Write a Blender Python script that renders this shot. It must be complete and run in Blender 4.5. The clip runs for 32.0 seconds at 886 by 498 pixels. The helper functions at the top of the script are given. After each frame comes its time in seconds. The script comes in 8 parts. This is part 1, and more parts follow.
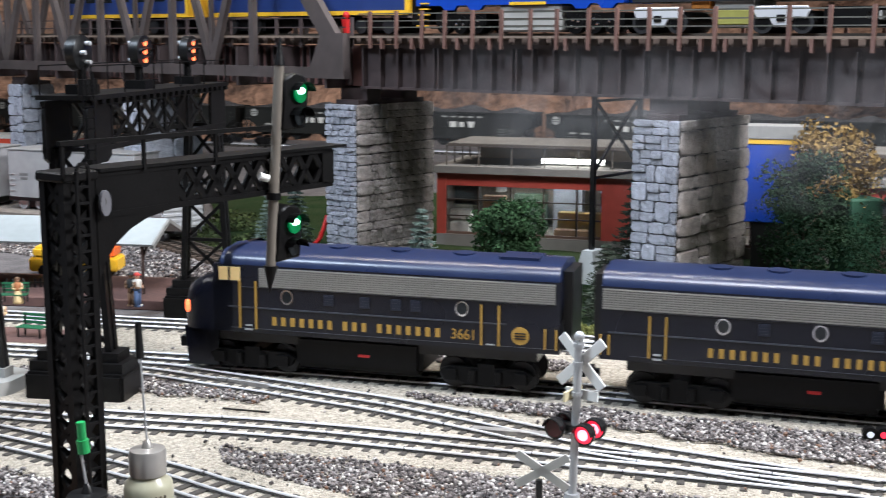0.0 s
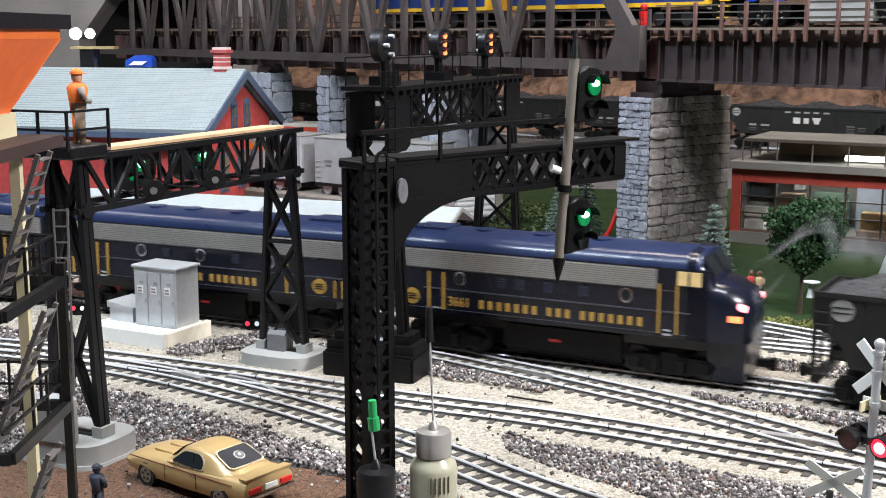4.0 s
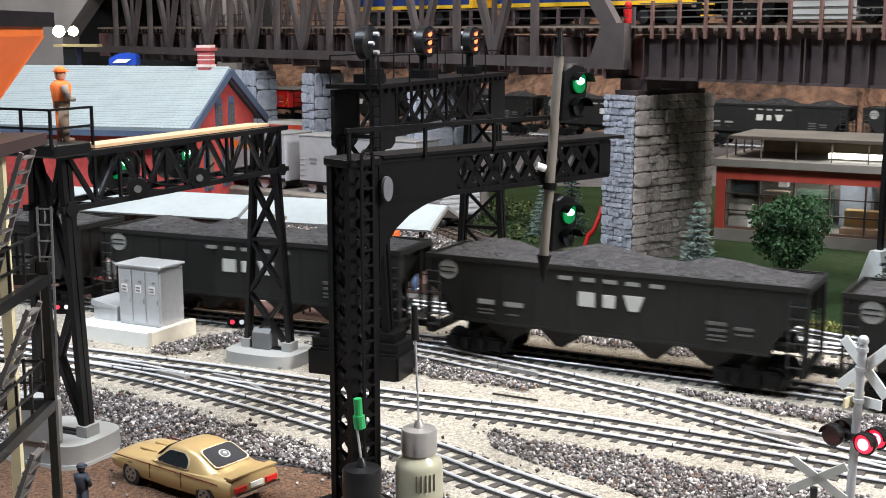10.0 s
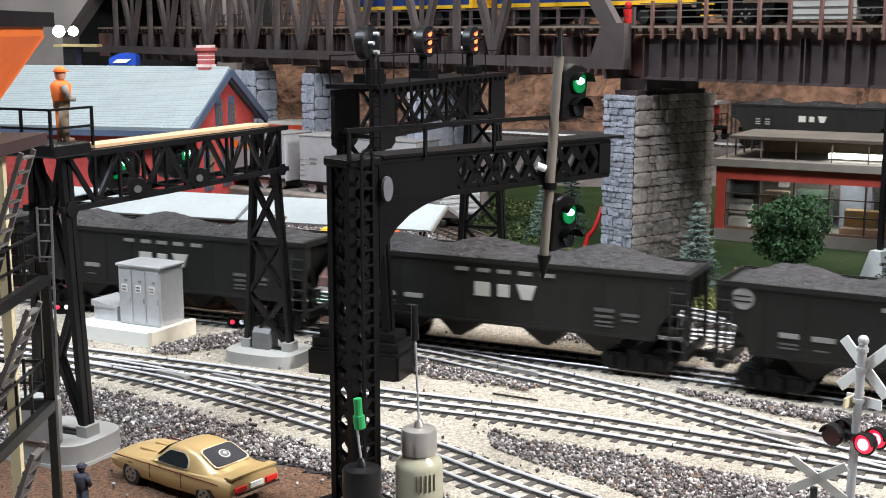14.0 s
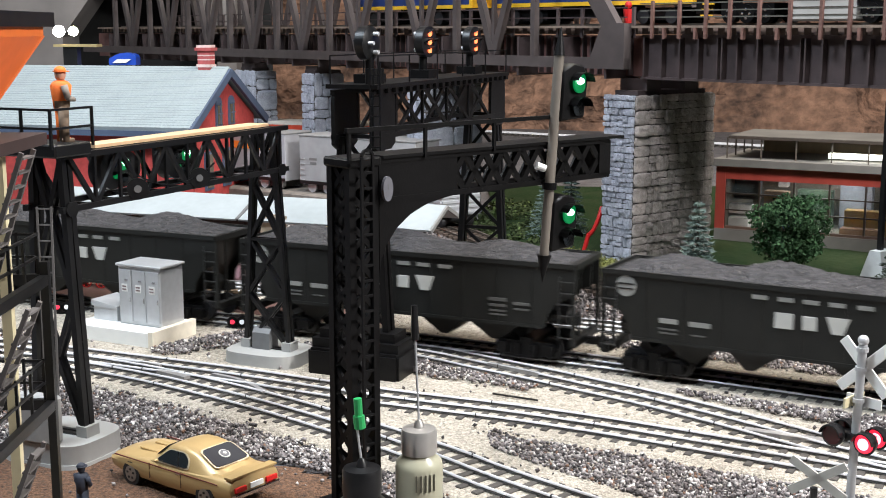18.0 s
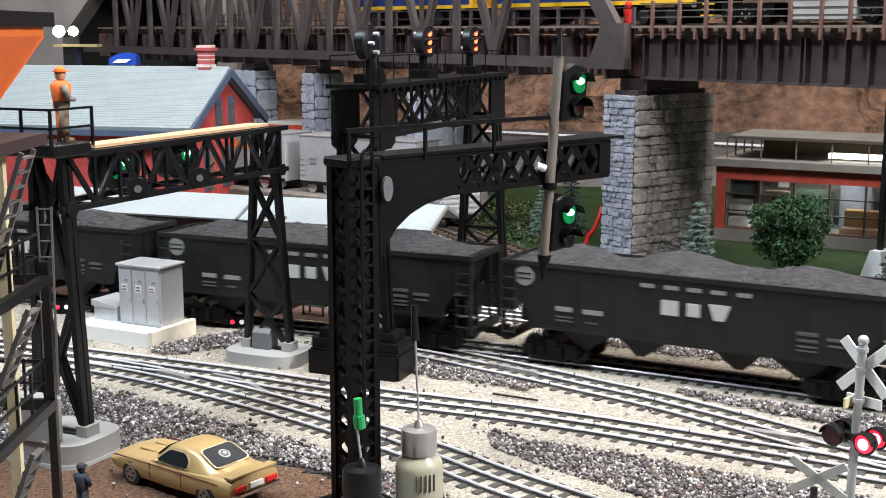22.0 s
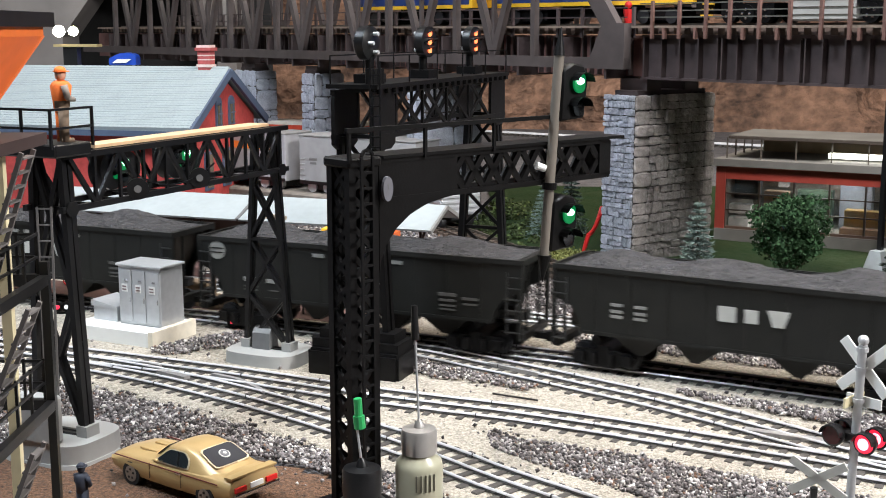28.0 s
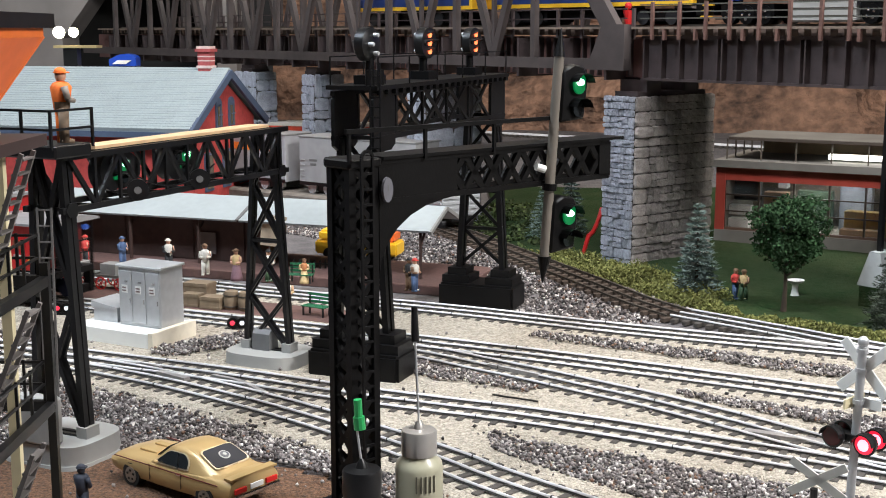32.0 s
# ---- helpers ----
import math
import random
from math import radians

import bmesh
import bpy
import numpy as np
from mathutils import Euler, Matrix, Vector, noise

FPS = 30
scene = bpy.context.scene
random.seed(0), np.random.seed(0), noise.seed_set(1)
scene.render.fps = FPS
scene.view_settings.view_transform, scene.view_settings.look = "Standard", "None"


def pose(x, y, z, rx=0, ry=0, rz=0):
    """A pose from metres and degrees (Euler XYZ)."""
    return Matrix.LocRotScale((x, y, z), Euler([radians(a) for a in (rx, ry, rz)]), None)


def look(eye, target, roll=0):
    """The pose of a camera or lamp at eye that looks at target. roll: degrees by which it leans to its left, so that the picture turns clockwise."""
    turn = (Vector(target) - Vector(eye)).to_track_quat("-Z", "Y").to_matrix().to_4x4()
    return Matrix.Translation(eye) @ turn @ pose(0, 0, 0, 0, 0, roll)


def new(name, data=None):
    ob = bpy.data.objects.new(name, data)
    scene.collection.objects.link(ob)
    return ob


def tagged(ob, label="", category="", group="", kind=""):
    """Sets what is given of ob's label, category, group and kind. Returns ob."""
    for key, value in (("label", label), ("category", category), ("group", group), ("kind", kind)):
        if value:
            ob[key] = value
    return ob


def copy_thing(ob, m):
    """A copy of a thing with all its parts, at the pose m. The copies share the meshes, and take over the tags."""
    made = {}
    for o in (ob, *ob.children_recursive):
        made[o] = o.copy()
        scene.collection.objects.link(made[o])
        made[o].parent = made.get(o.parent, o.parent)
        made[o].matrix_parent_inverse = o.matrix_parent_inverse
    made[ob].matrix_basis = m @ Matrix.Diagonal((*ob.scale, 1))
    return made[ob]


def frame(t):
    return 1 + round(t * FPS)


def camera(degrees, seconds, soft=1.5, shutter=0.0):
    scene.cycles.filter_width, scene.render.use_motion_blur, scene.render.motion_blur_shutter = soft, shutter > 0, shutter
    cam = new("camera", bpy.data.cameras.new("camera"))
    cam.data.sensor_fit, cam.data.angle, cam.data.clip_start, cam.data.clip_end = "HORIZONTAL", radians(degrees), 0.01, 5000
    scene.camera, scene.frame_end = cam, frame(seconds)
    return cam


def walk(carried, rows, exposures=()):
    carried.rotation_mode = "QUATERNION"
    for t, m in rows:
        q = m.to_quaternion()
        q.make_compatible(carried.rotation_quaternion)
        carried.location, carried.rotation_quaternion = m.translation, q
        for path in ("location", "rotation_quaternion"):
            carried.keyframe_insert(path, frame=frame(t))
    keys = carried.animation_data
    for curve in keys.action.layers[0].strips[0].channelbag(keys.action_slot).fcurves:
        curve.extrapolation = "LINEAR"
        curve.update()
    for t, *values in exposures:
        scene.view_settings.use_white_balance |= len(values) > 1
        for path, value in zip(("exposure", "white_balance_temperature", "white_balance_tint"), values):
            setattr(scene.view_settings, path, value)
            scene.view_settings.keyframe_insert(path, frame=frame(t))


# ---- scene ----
# The camera pans to the left for the first seconds and then stands on its tripod.
cam = camera(39.2, 32.0, soft=1.0, shutter=0.4)
EYE = (0.0, 0.0, 0.265)


def aim(yaw, pitch, roll=0.0):
    return pose(*EYE, 90, 0, yaw) @ pose(0, 0, 0, pitch, 0, roll)


walk(cam, [(0.0, aim(-12.70, -9.54, 0.20)), (0.5, aim(-9.89, -9.54, 0.20)), (1.0, aim(-7.90, -9.57, 0.17)),
           (1.5, aim(-2.52, -9.60, -0.08)), (2.0, aim(-0.77, -9.69, -0.02)), (2.5, aim(1.07, -9.74, -0.05)),
           (4.5, aim(0.62, -9.92)), (5.0, aim(0.62, -9.92)), (5.5, aim(0.32, -9.92)), (6.0, aim(0.10, -9.95)),
           (6.5, aim(0.14, -9.90)), (7.0, aim(0.18, -9.92)), (7.5, aim(0.16, -9.94)), (8.0, aim(0, -10)),
           (20.0, aim(0, -10)), (31.2, aim(0, -10)), (31.5, aim(0, -9.95)), (32.0, aim(0, -9.95))],
     exposures=[(0.0, -0.06, 5920, 10), (1.5, 0.05, 5950, 10), (4.5, 0.05, 6130, 10), (9.0, 0.05, 6190, 10), (29.0, 0.02, 6210, 10), (32.0, -0.21, 6240, 10)])

# ---- light: the room's ceiling lamps ----
world = bpy.data.worlds.new("room_air")
scene.world = world
world.use_nodes = True
world.node_tree.nodes["Background"].inputs[0].default_value = (0.9, 0.93, 1.0, 1)
world.node_tree.nodes["Background"].inputs[1].default_value = 0.028


def ceiling_lamp(x, y, z, sx, sy, watts, colour, tx=0.0, ty=0.0):
    data = bpy.data.lights.new("ceiling_lamp", "AREA")
    data.shape, data.size, data.size_y, data.energy, data.color = "RECTANGLE", sx, sy, watts, colour
    ob = new("ceiling_lamp", data)
    ob.matrix_world = look((x, y, z), (x + tx, y + ty, 0))
    return ob


ceiling_lamp(0.15, 0.56, 1.45, 0.60, 0.25, 25, (1.0, 0.985, 0.985), 0.0, 0.40)
ceiling_lamp(-0.9, 0.55, 1.50, 0.40, 0.25, 27, (0.82, 0.92, 1.0), 0.35, 0.5)
ceiling_lamp(0.3, 1.62, 1.55, 0.9, 0.2, 18, (1.0, 0.86, 0.70), 0.0, 0.15)
ceiling_lamp(-1.3, 1.9, 1.5, 0.6, 0.3, 7, (1.0, 0.93, 0.86))
ceiling_lamp(1.25, 0.25, 1.15, 0.40, 0.25, 44, (1.0, 0.95, 0.90), -0.80, 0.95)

# ---- materials ----
MATS = {}


def mat(name, colour, rough=0.6, metal=0.0, var=0.15, scale=120.0, bump=0.0, bscale=None, spec=0.5, dark=None, glow=None, alpha=None, trans=0.0, rand=0.0, s2=0.13):
    """A procedural surface: two scales of tone, fine relief and uneven gloss."""
    if name in MATS:
        return MATS[name]
    m = bpy.data.materials.new(name)
    m.use_nodes = True
    nt = m.node_tree
    bs = nt.nodes["Principled BSDF"]
    N, L = nt.nodes.new, nt.links.new
    bs.inputs["Metallic"].default_value = metal
    bs.inputs["Specular IOR Level"].default_value = spec
    co = N("ShaderNodeTexCoord")
    n1 = N("ShaderNodeTexNoise")
    n1.inputs["Scale"].default_value, n1.inputs["Detail"].default_value = scale, 5
    n2 = N("ShaderNodeTexNoise")
    n2.inputs["Scale"].default_value, n2.inputs["Detail"].default_value = scale * s2, 3
    L(co.outputs["Object"], n1.inputs["Vector"])
    L(co.outputs["Object"], n2.inputs["Vector"])
    add = N("ShaderNodeMath")
    add.operation = "ADD"
    L(n1.outputs["Fac"], add.inputs[0])
    L(n2.outputs["Fac"], add.inputs[1])
    src = add.outputs[0]
    if rand:
        oi = N("ShaderNodeObjectInfo")
        geo = N("ShaderNodeNewGeometry")
        s = N("ShaderNodeMath")
        s.operation = "ADD"
        L(oi.outputs["Random"], s.inputs[0])
        L(geo.outputs["Random Per Island"], s.inputs[1])
        k = N("ShaderNodeMath")
        k.operation = "MULTIPLY_ADD"
        k.inputs[1].default_value, k.inputs[2].default_value = rand, -rand
        L(s.outputs[0], k.inputs[0])
        a2 = N("ShaderNodeMath")
        a2.operation = "ADD"
        L(src, a2.inputs[0])
        L(k.outputs[0], a2.inputs[1])
        src = a2.outputs[0]
    ramp = N("ShaderNodeMapRange")
    ramp.inputs["From Min"].default_value, ramp.inputs["From Max"].default_value = 0.65, 1.35
    L(src, ramp.inputs["Value"])
    mix = N("ShaderNodeMix")
    mix.data_type = "RGBA"
    c = Vector(colour)
    lo = Vector(dark) if dark else c * (1 - var)
    hi = c if dark else c * (1 + var)
    mix.inputs["A"].default_value = (*lo, 1)
    mix.inputs["B"].default_value = (*[min(v, 0.95) for v in hi], 1)
    L(ramp.outputs["Result"], mix.inputs["Factor"])
    L(mix.outputs["Result"], bs.inputs["Base Color"])
    rr = N("ShaderNodeMapRange")
    rr.inputs["To Min"].default_value, rr.inputs["To Max"].default_value = max(rough - 0.1, 0.03), min(rough + 0.1, 1)
    L(n2.outputs["Fac"], rr.inputs["Value"])
    L(rr.outputs["Result"], bs.inputs["Roughness"])
    if bump:
        n3 = N("ShaderNodeTexNoise")
        n3.inputs["Scale"].default_value, n3.inputs["Detail"].default_value = bscale or scale * 3, 4
        L(co.outputs["Object"], n3.inputs["Vector"])
        b = N("ShaderNodeBump")
        b.inputs["Strength"].default_value, b.inputs["Distance"].default_value = 1.0, bump
        L(n3.outputs["Fac"], b.inputs["Height"])
        L(b.outputs["Normal"], bs.inputs["Normal"])
    if glow:
        bs.inputs["Emission Color"].default_value = (*glow[:3], 1)
        bs.inputs["Emission Strength"].default_value = glow[3]
    if alpha is not None:
        bs.inputs["Alpha"].default_value = alpha
    bs.inputs["Transmission Weight"].default_value = trans
    MATS[name] = m
    return m


def stones(name):
    """Crushed stone: each piece takes one of several tones, with fine speckle."""
    m = bpy.data.materials.new(name)
    m.use_nodes = True
    nt = m.node_tree
    bs = nt.nodes["Principled BSDF"]
    N, L = nt.nodes.new, nt.links.new
    geo = N("ShaderNodeNewGeometry")
    ramp = N("ShaderNodeValToRGB")
    ramp.color_ramp.interpolation = "CONSTANT"
    tones = [(0.0, (0.020, 0.017, 0.017)), (0.20, (0.055, 0.044, 0.042)), (0.40, (0.115, 0.098, 0.096)), (0.60, (0.20, 0.178, 0.172)), (0.76, (0.31, 0.285, 0.27)), (0.89, (0.56, 0.53, 0.50)), (0.965, (0.16, 0.085, 0.05))]
    el = ramp.color_ramp.elements
    el[0].position, el[0].color = tones[0][0], (*tones[0][1], 1)
    el[1].position, el[1].color = tones[-1][0], (*tones[-1][1], 1)
    for p, c in tones[1:-1]:
        e = el.new(p)
        e.color = (*c, 1)
    L(geo.outputs["Random Per Island"], ramp.inputs["Fac"])
    co = N("ShaderNodeTexCoord")
    n1 = N("ShaderNodeTexNoise")
    n1.inputs["Scale"].default_value = 900
    L(co.outputs["Object"], n1.inputs["Vector"])
    mr = N("ShaderNodeMapRange")
    mr.inputs["To Min"].default_value, mr.inputs["To Max"].default_value = 0.6, 1.4
    L(n1.outputs["Fac"], mr.inputs["Value"])
    mul = N("ShaderNodeMix")
    mul.data_type, mul.blend_type = "RGBA", "MULTIPLY"
    mul.inputs["Factor"].default_value = 1.0
    L(ramp.outputs["Color"], mul.inputs["A"])
    L(mr.outputs["Result"], mul.inputs["B"])
    L(mul.outputs["Result"], bs.inputs["Base Color"])
    bs.inputs["Roughness"].default_value = 0.5
    MATS[name] = m
    return m


BLACK = mat("black_plastic", (0.005, 0.005, 0.0055), 0.36, var=0.3, scale=300)
BLACKM = mat("black_painted_metal", (0.0042, 0.0040, 0.0042), 0.42, spec=0.2, var=0.35, scale=220, bump=0.0001)
GREYP = mat("grey_plastic", (0.33, 0.33, 0.315), 0.45, var=0.06, scale=150)
SILVER = mat("silver_paint", (0.50, 0.51, 0.52), 0.35, 0.35, var=0.08, scale=200)
WHITE = mat("white_plastic", (0.78, 0.78, 0.75), 0.5, var=0.05, scale=100)
CREAM = mat("cream_paint", (0.68, 0.60, 0.38), 0.55, var=0.08, scale=120)
RAIL = mat("bright_rail", (0.80, 0.80, 0.81), 0.24, 0.35, var=0.08, scale=90)
RAILW = mat("rail_web", (0.10, 0.098, 0.095), 0.5, 0.4, var=0.2, scale=90)
DRAIL = mat("dark_rail", (0.10, 0.085, 0.07), 0.45, 0.6, var=0.2, scale=90)
TIE = mat("tie_wood", (0.050, 0.044, 0.038), 0.8, var=0.35, scale=250, bump=0.0002, rand=0.35)
BTIE = mat("brown_tie", (0.05, 0.034, 0.024), 0.8, var=0.4, scale=250, bump=0.0002, rand=0.35)
GRIT = mat("white_grit", (0.67, 0.605, 0.505), 0.95, scale=640, dark=(0.21, 0.19, 0.155), bump=0.004, bscale=560, spec=0.1, s2=0.55)
STONE = stones("gravel_stone")
GRAVEL = mat("gravel_bed", (0.20, 0.185, 0.185), 0.9, scale=330, dark=(0.06, 0.057, 0.06), bump=0.002, bscale=330)
DIRT = mat("brown_dirt", (0.22, 0.115, 0.062), 0.95, scale=650, dark=(0.045, 0.023, 0.013), bump=0.004, bscale=600, s2=0.5)
GRASS = mat("static_grass", (0.040, 0.053, 0.024), 0.95, scale=160, dark=(0.012, 0.035, 0.01), bump=0.002, bscale=500, spec=0.1)
RUST = mat("rust_brown_steel", (0.056, 0.040, 0.040), 0.6, var=0.35, scale=60, bump=0.0003)
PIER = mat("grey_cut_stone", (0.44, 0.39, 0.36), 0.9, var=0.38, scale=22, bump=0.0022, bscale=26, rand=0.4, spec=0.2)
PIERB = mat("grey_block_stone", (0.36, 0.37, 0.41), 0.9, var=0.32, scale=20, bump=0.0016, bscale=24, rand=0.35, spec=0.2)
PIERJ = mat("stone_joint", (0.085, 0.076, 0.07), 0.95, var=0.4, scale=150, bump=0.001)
# the pier stone again, with cool light from the left put into its colour
PIERL = mat("lit_face_stone", (0.45, 0.47, 0.54), 0.9, var=0.35, scale=18, bump=0.0018, bscale=20, rand=0.35, spec=0.2)
NAVY = mat("navy_blue_paint", (0.0055, 0.0068, 0.0145), 0.27, var=0.12, scale=80)
ROOFB = mat("roof_blue_paint", (0.013, 0.021, 0.060), 0.30, var=0.12, scale=80)
GOLD = mat("gold_lettering", (0.44, 0.26, 0.05), 0.45, var=0.05)
GRILLE = mat("silver_grille", (0.40, 0.385, 0.36), 0.42, 0.45, var=0.1, scale=400)
COALB = mat("hopper_black", (0.011, 0.0115, 0.0105), 0.48, spec=0.35, var=0.3, scale=60)
COAL = mat("coal_load", (0.062, 0.059, 0.063), 0.55, scale=330, dark=(0.007, 0.007, 0.0075), bump=0.006, bscale=300, s2=0.4)
LETTER = mat("white_lettering", (0.46, 0.46, 0.43), 0.6, var=0.06)
REDP = mat("red_paint", (0.46, 0.016, 0.016), 0.36, var=0.08, scale=70)
BRICK = mat("red_brick_paint", (0.36, 0.045, 0.04), 0.7, var=0.3, scale=160)
SLATE = mat("pale_slate", (0.30, 0.350, 0.365), 0.6, var=0.10, scale=260, bump=0.0006, rand=0.2)
BLUET = mat("blue_grey_trim", (0.065, 0.09, 0.145), 0.55, var=0.15)
ORANGE = mat("orange_wall", (0.72, 0.16, 0.03), 0.5, var=0.1)
WOODT = mat("pale_wood", (0.52, 0.35, 0.20), 0.6, scale=80, var=0.2)
BROWNW = mat("brown_boards", (0.055, 0.03, 0.024), 0.75, var=0.3, scale=130)
PLATF = mat("platform_brick", (0.105, 0.056, 0.048), 0.85, var=0.3, scale=200)
ROCK = mat("painted_rock", (0.44, 0.25, 0.16), 0.9, scale=34, dark=(0.05, 0.03, 0.022), bump=0.03, bscale=30)
WALLG = mat("room_wall", (0.23, 0.21, 0.20), 0.9, var=0.25, scale=4)
GREENL = mat("green_lamp", (0.004, 0.09, 0.03), 0.3, glow=(0.02, 1.0, 0.25, 0.16))
GREENH = mat("green_lamp_heart", (0.4, 0.9, 0.5), 0.3, glow=(0.45, 1.0, 0.6, 6.0))
AMBER = mat("amber_lamp", (0.9, 0.3, 0.1), 0.3, glow=(1.0, 0.15, 0.05, 2.6))
REDL = mat("red_lamp", (0.8, 0.05, 0.08), 0.3, glow=(1.0, 0.02, 0.06, 1.1))
REDH = mat("red_lamp_heart", (0.9, 0.3, 0.3), 0.3, glow=(1.0, 0.18, 0.22, 5.0))
WARML = mat("warm_bulb", (1.0, 0.85, 0.6), 0.3, glow=(1.0, 0.78, 0.45, 22.0))
WHITEL = mat("tube_lamp", (1.0, 1.0, 0.9), 0.3, glow=(1.0, 0.97, 0.85, 5.0))
CHROME = mat("chrome", (0.75, 0.76, 0.78), 0.12, 1.0, var=0.05)
DWHEEL = mat("dark_wheel", (0.03, 0.03, 0.032), 0.5, 0.4, var=0.2)
GLASS = mat("window_glass", (0.09, 0.12, 0.13), 0.06, var=0.1, alpha=0.14)
DGLASS = mat("dark_glass", (0.015, 0.018, 0.02), 0.08, var=0.1)
CARG = mat("gold_car_paint", (0.45, 0.31, 0.135), 0.36, 0.25, var=0.06, scale=60)
TYRE = mat("tyre_rubber", (0.015, 0.015, 0.015), 0.8, var=0.2)
BARK = mat("bark", (0.06, 0.042, 0.03), 0.9, var=0.4, scale=300, bump=0.0006)
LEAF = mat("leaf_green", (0.021, 0.050, 0.019), 0.85, var=0.45, scale=120, rand=0.5, spec=0.2)
LEAFD = mat("leaf_dark_green", (0.016, 0.038, 0.018), 0.85, var=0.45, scale=120, rand=0.5, spec=0.2)
SPRUCE = mat("spruce_needles", (0.20, 0.26, 0.23), 0.85, var=0.4, scale=200, rand=0.5, spec=0.2)
SHRUB = mat("olive_shrub", (0.135, 0.142, 0.048), 0.9, var=0.5, scale=200, rand=0.6, spec=0.1)
AUTUMN = mat("autumn_leaf", (0.22, 0.145, 0.05), 0.9, var=0.4, scale=160, rand=0.6, spec=0.1)
SKIN = mat("painted_skin", (0.55, 0.32, 0.22), 0.6)
YELLOW = mat("yellow_paint", (0.85, 0.50, 0.03), 0.35, var=0.06)
CBLUE = mat("bright_blue_paint", (0.012, 0.06, 0.42), 0.3, var=0.1)

# ---- mesh helpers ----


def B():
    return bmesh.new()


def box(bm, x, y, z, sx, sy, sz, m=None):
    """A box centred on x, y with its foot at z."""
    t = Matrix.LocRotScale((x, y, z + sz / 2), None, (sx, sy, sz))
    bmesh.ops.create_cube(bm, size=1.0, matrix=(m @ t) if m else t)
    return bm


def bar(bm, p, q, w, h=None):
    """A square bar from p to q."""
    p, q = Vector(p), Vector(q)
    d = q - p
    rot = d.to_track_quat("X", "Z")
    bmesh.ops.create_cube(bm, size=1.0, matrix=Matrix.LocRotScale((p + q) / 2, rot, (d.length, w, h or w)))
    return bm


def rod(bm, p, q, r, r2=None, n=10):
    p, q = Vector(p), Vector(q)
    d = q - p
    m = Matrix.LocRotScale((p + q) / 2, d.to_track_quat("Z", "Y"), None)
    bmesh.ops.create_cone(bm, cap_ends=True, segments=n, radius1=r, radius2=r if r2 is None else r2, depth=d.length, matrix=m)
    return bm


def ball(bm, c, r, sz=1.0, u=10, v=8, sx=1.0, sy=1.0):
    bmesh.ops.create_uvsphere(bm, u_segments=u, v_segments=v, radius=r, matrix=Matrix.LocRotScale(c, None, (sx, sy, sz)))
    return bm


def prism(bm, outline, y0, y1, m=None):
    """An outline in x, z pushed along y."""
    a = [bm.verts.new((m or Matrix()) @ Vector((x, y0, z))) for x, z in outline]
    b = [bm.verts.new((m or Matrix()) @ Vector((x, y1, z))) for x, z in outline]
    n = len(outline)
    bm.faces.new(a)
    bm.faces.new(b[::-1])
    for i in range(n):
        bm.faces.new((a[i], b[i], b[(i + 1) % n], a[(i + 1) % n]))
    return bm


def lathe(bm, prof, n=20, c=(0, 0, 0)):
    rings = [[bm.verts.new((c[0] + r * math.cos(k * math.tau / n), c[1] + r * math.sin(k * math.tau / n), c[2] + z)) for k in range(n)] for r, z in prof]
    for a, b in zip(rings, rings[1:]):
        for k in range(n):
            bm.faces.new((a[k], a[(k + 1) % n], b[(k + 1) % n], b[k]))
    bm.faces.new(rings[0][::-1])
    bm.faces.new(rings[-1])
    return bm


def bevel(bm, w, seg=2):
    bmesh.ops.bevel(bm, geom=list(bm.edges), offset=w, segments=seg, affect="EDGES", clamp_overlap=True)
    return bm


def mesh_of(name, bm, material, smooth=False):
    bmesh.ops.recalc_face_normals(bm, faces=list(bm.faces))
    me = bpy.data.meshes.new(name)
    bm.to_mesh(me)
    bm.free()
    me.materials.append(material)
    if smooth:
        me.shade_smooth()
        me.set_sharp_from_angle(angle=0.7)
    return me


def part(name, bm, material, parent, label="", smooth=False, m=None):
    me = bm if isinstance(bm, bpy.types.Mesh) else mesh_of(name, bm, material, smooth)
    ob = new(name, me)
    ob.parent = parent
    if m is not None:
        ob.matrix_basis = m
    if label:
        ob["label"] = label
    return ob


def thing(name, label, category, m=None, group="", kind=""):
    ob = tagged(new(name), label, category, group, kind)
    if m is not None:
        ob.matrix_basis = m
    return ob


def solid(name, bm, material, label, category, m=None, group="", kind="", smooth=False):
    ob = tagged(new(name, mesh_of(name, bm, material, smooth)), label, category, group, kind)
    if m is not None:
        ob.matrix_basis = m
    return ob


# ---- the main line that the train runs on: s grows to the right, against the train's way ----
DS = 0.005


def turn_of(s):
    """Heading in degrees at s."""
    keys = [(-20, 0), (-0.95, 0), (-0.55, -24.2), (0.06, -24.2), (0.20, -30.2), (LOOP0, -30.2), (LOOP1, 146), (5.3, 146), (6.0, 180), (20, 180)]
    for (a, u), (b, v) in zip(keys, keys[1:]):
        if a <= s <= b:
            k = (s - a) / (b - a)
            return u + (v - u) * (k if b - a > 1.0 or abs(v - u) > 90 else k * k * (3 - 2 * k))
    return 180.0


LOOP0, LOOP1 = 0.86, 3.04
RISE = 0.038
LINE = {0: Vector((0.0, 1.0135, 0.0))}
for way in (1, -1):
    for i in range(int(10.5 / DS)):
        s = way * (i + 0.5) * DS
        a = radians(turn_of(s))
        LINE[way * (i + 1)] = LINE[way * i] + Vector((math.cos(a), math.sin(a), 0)) * DS * way


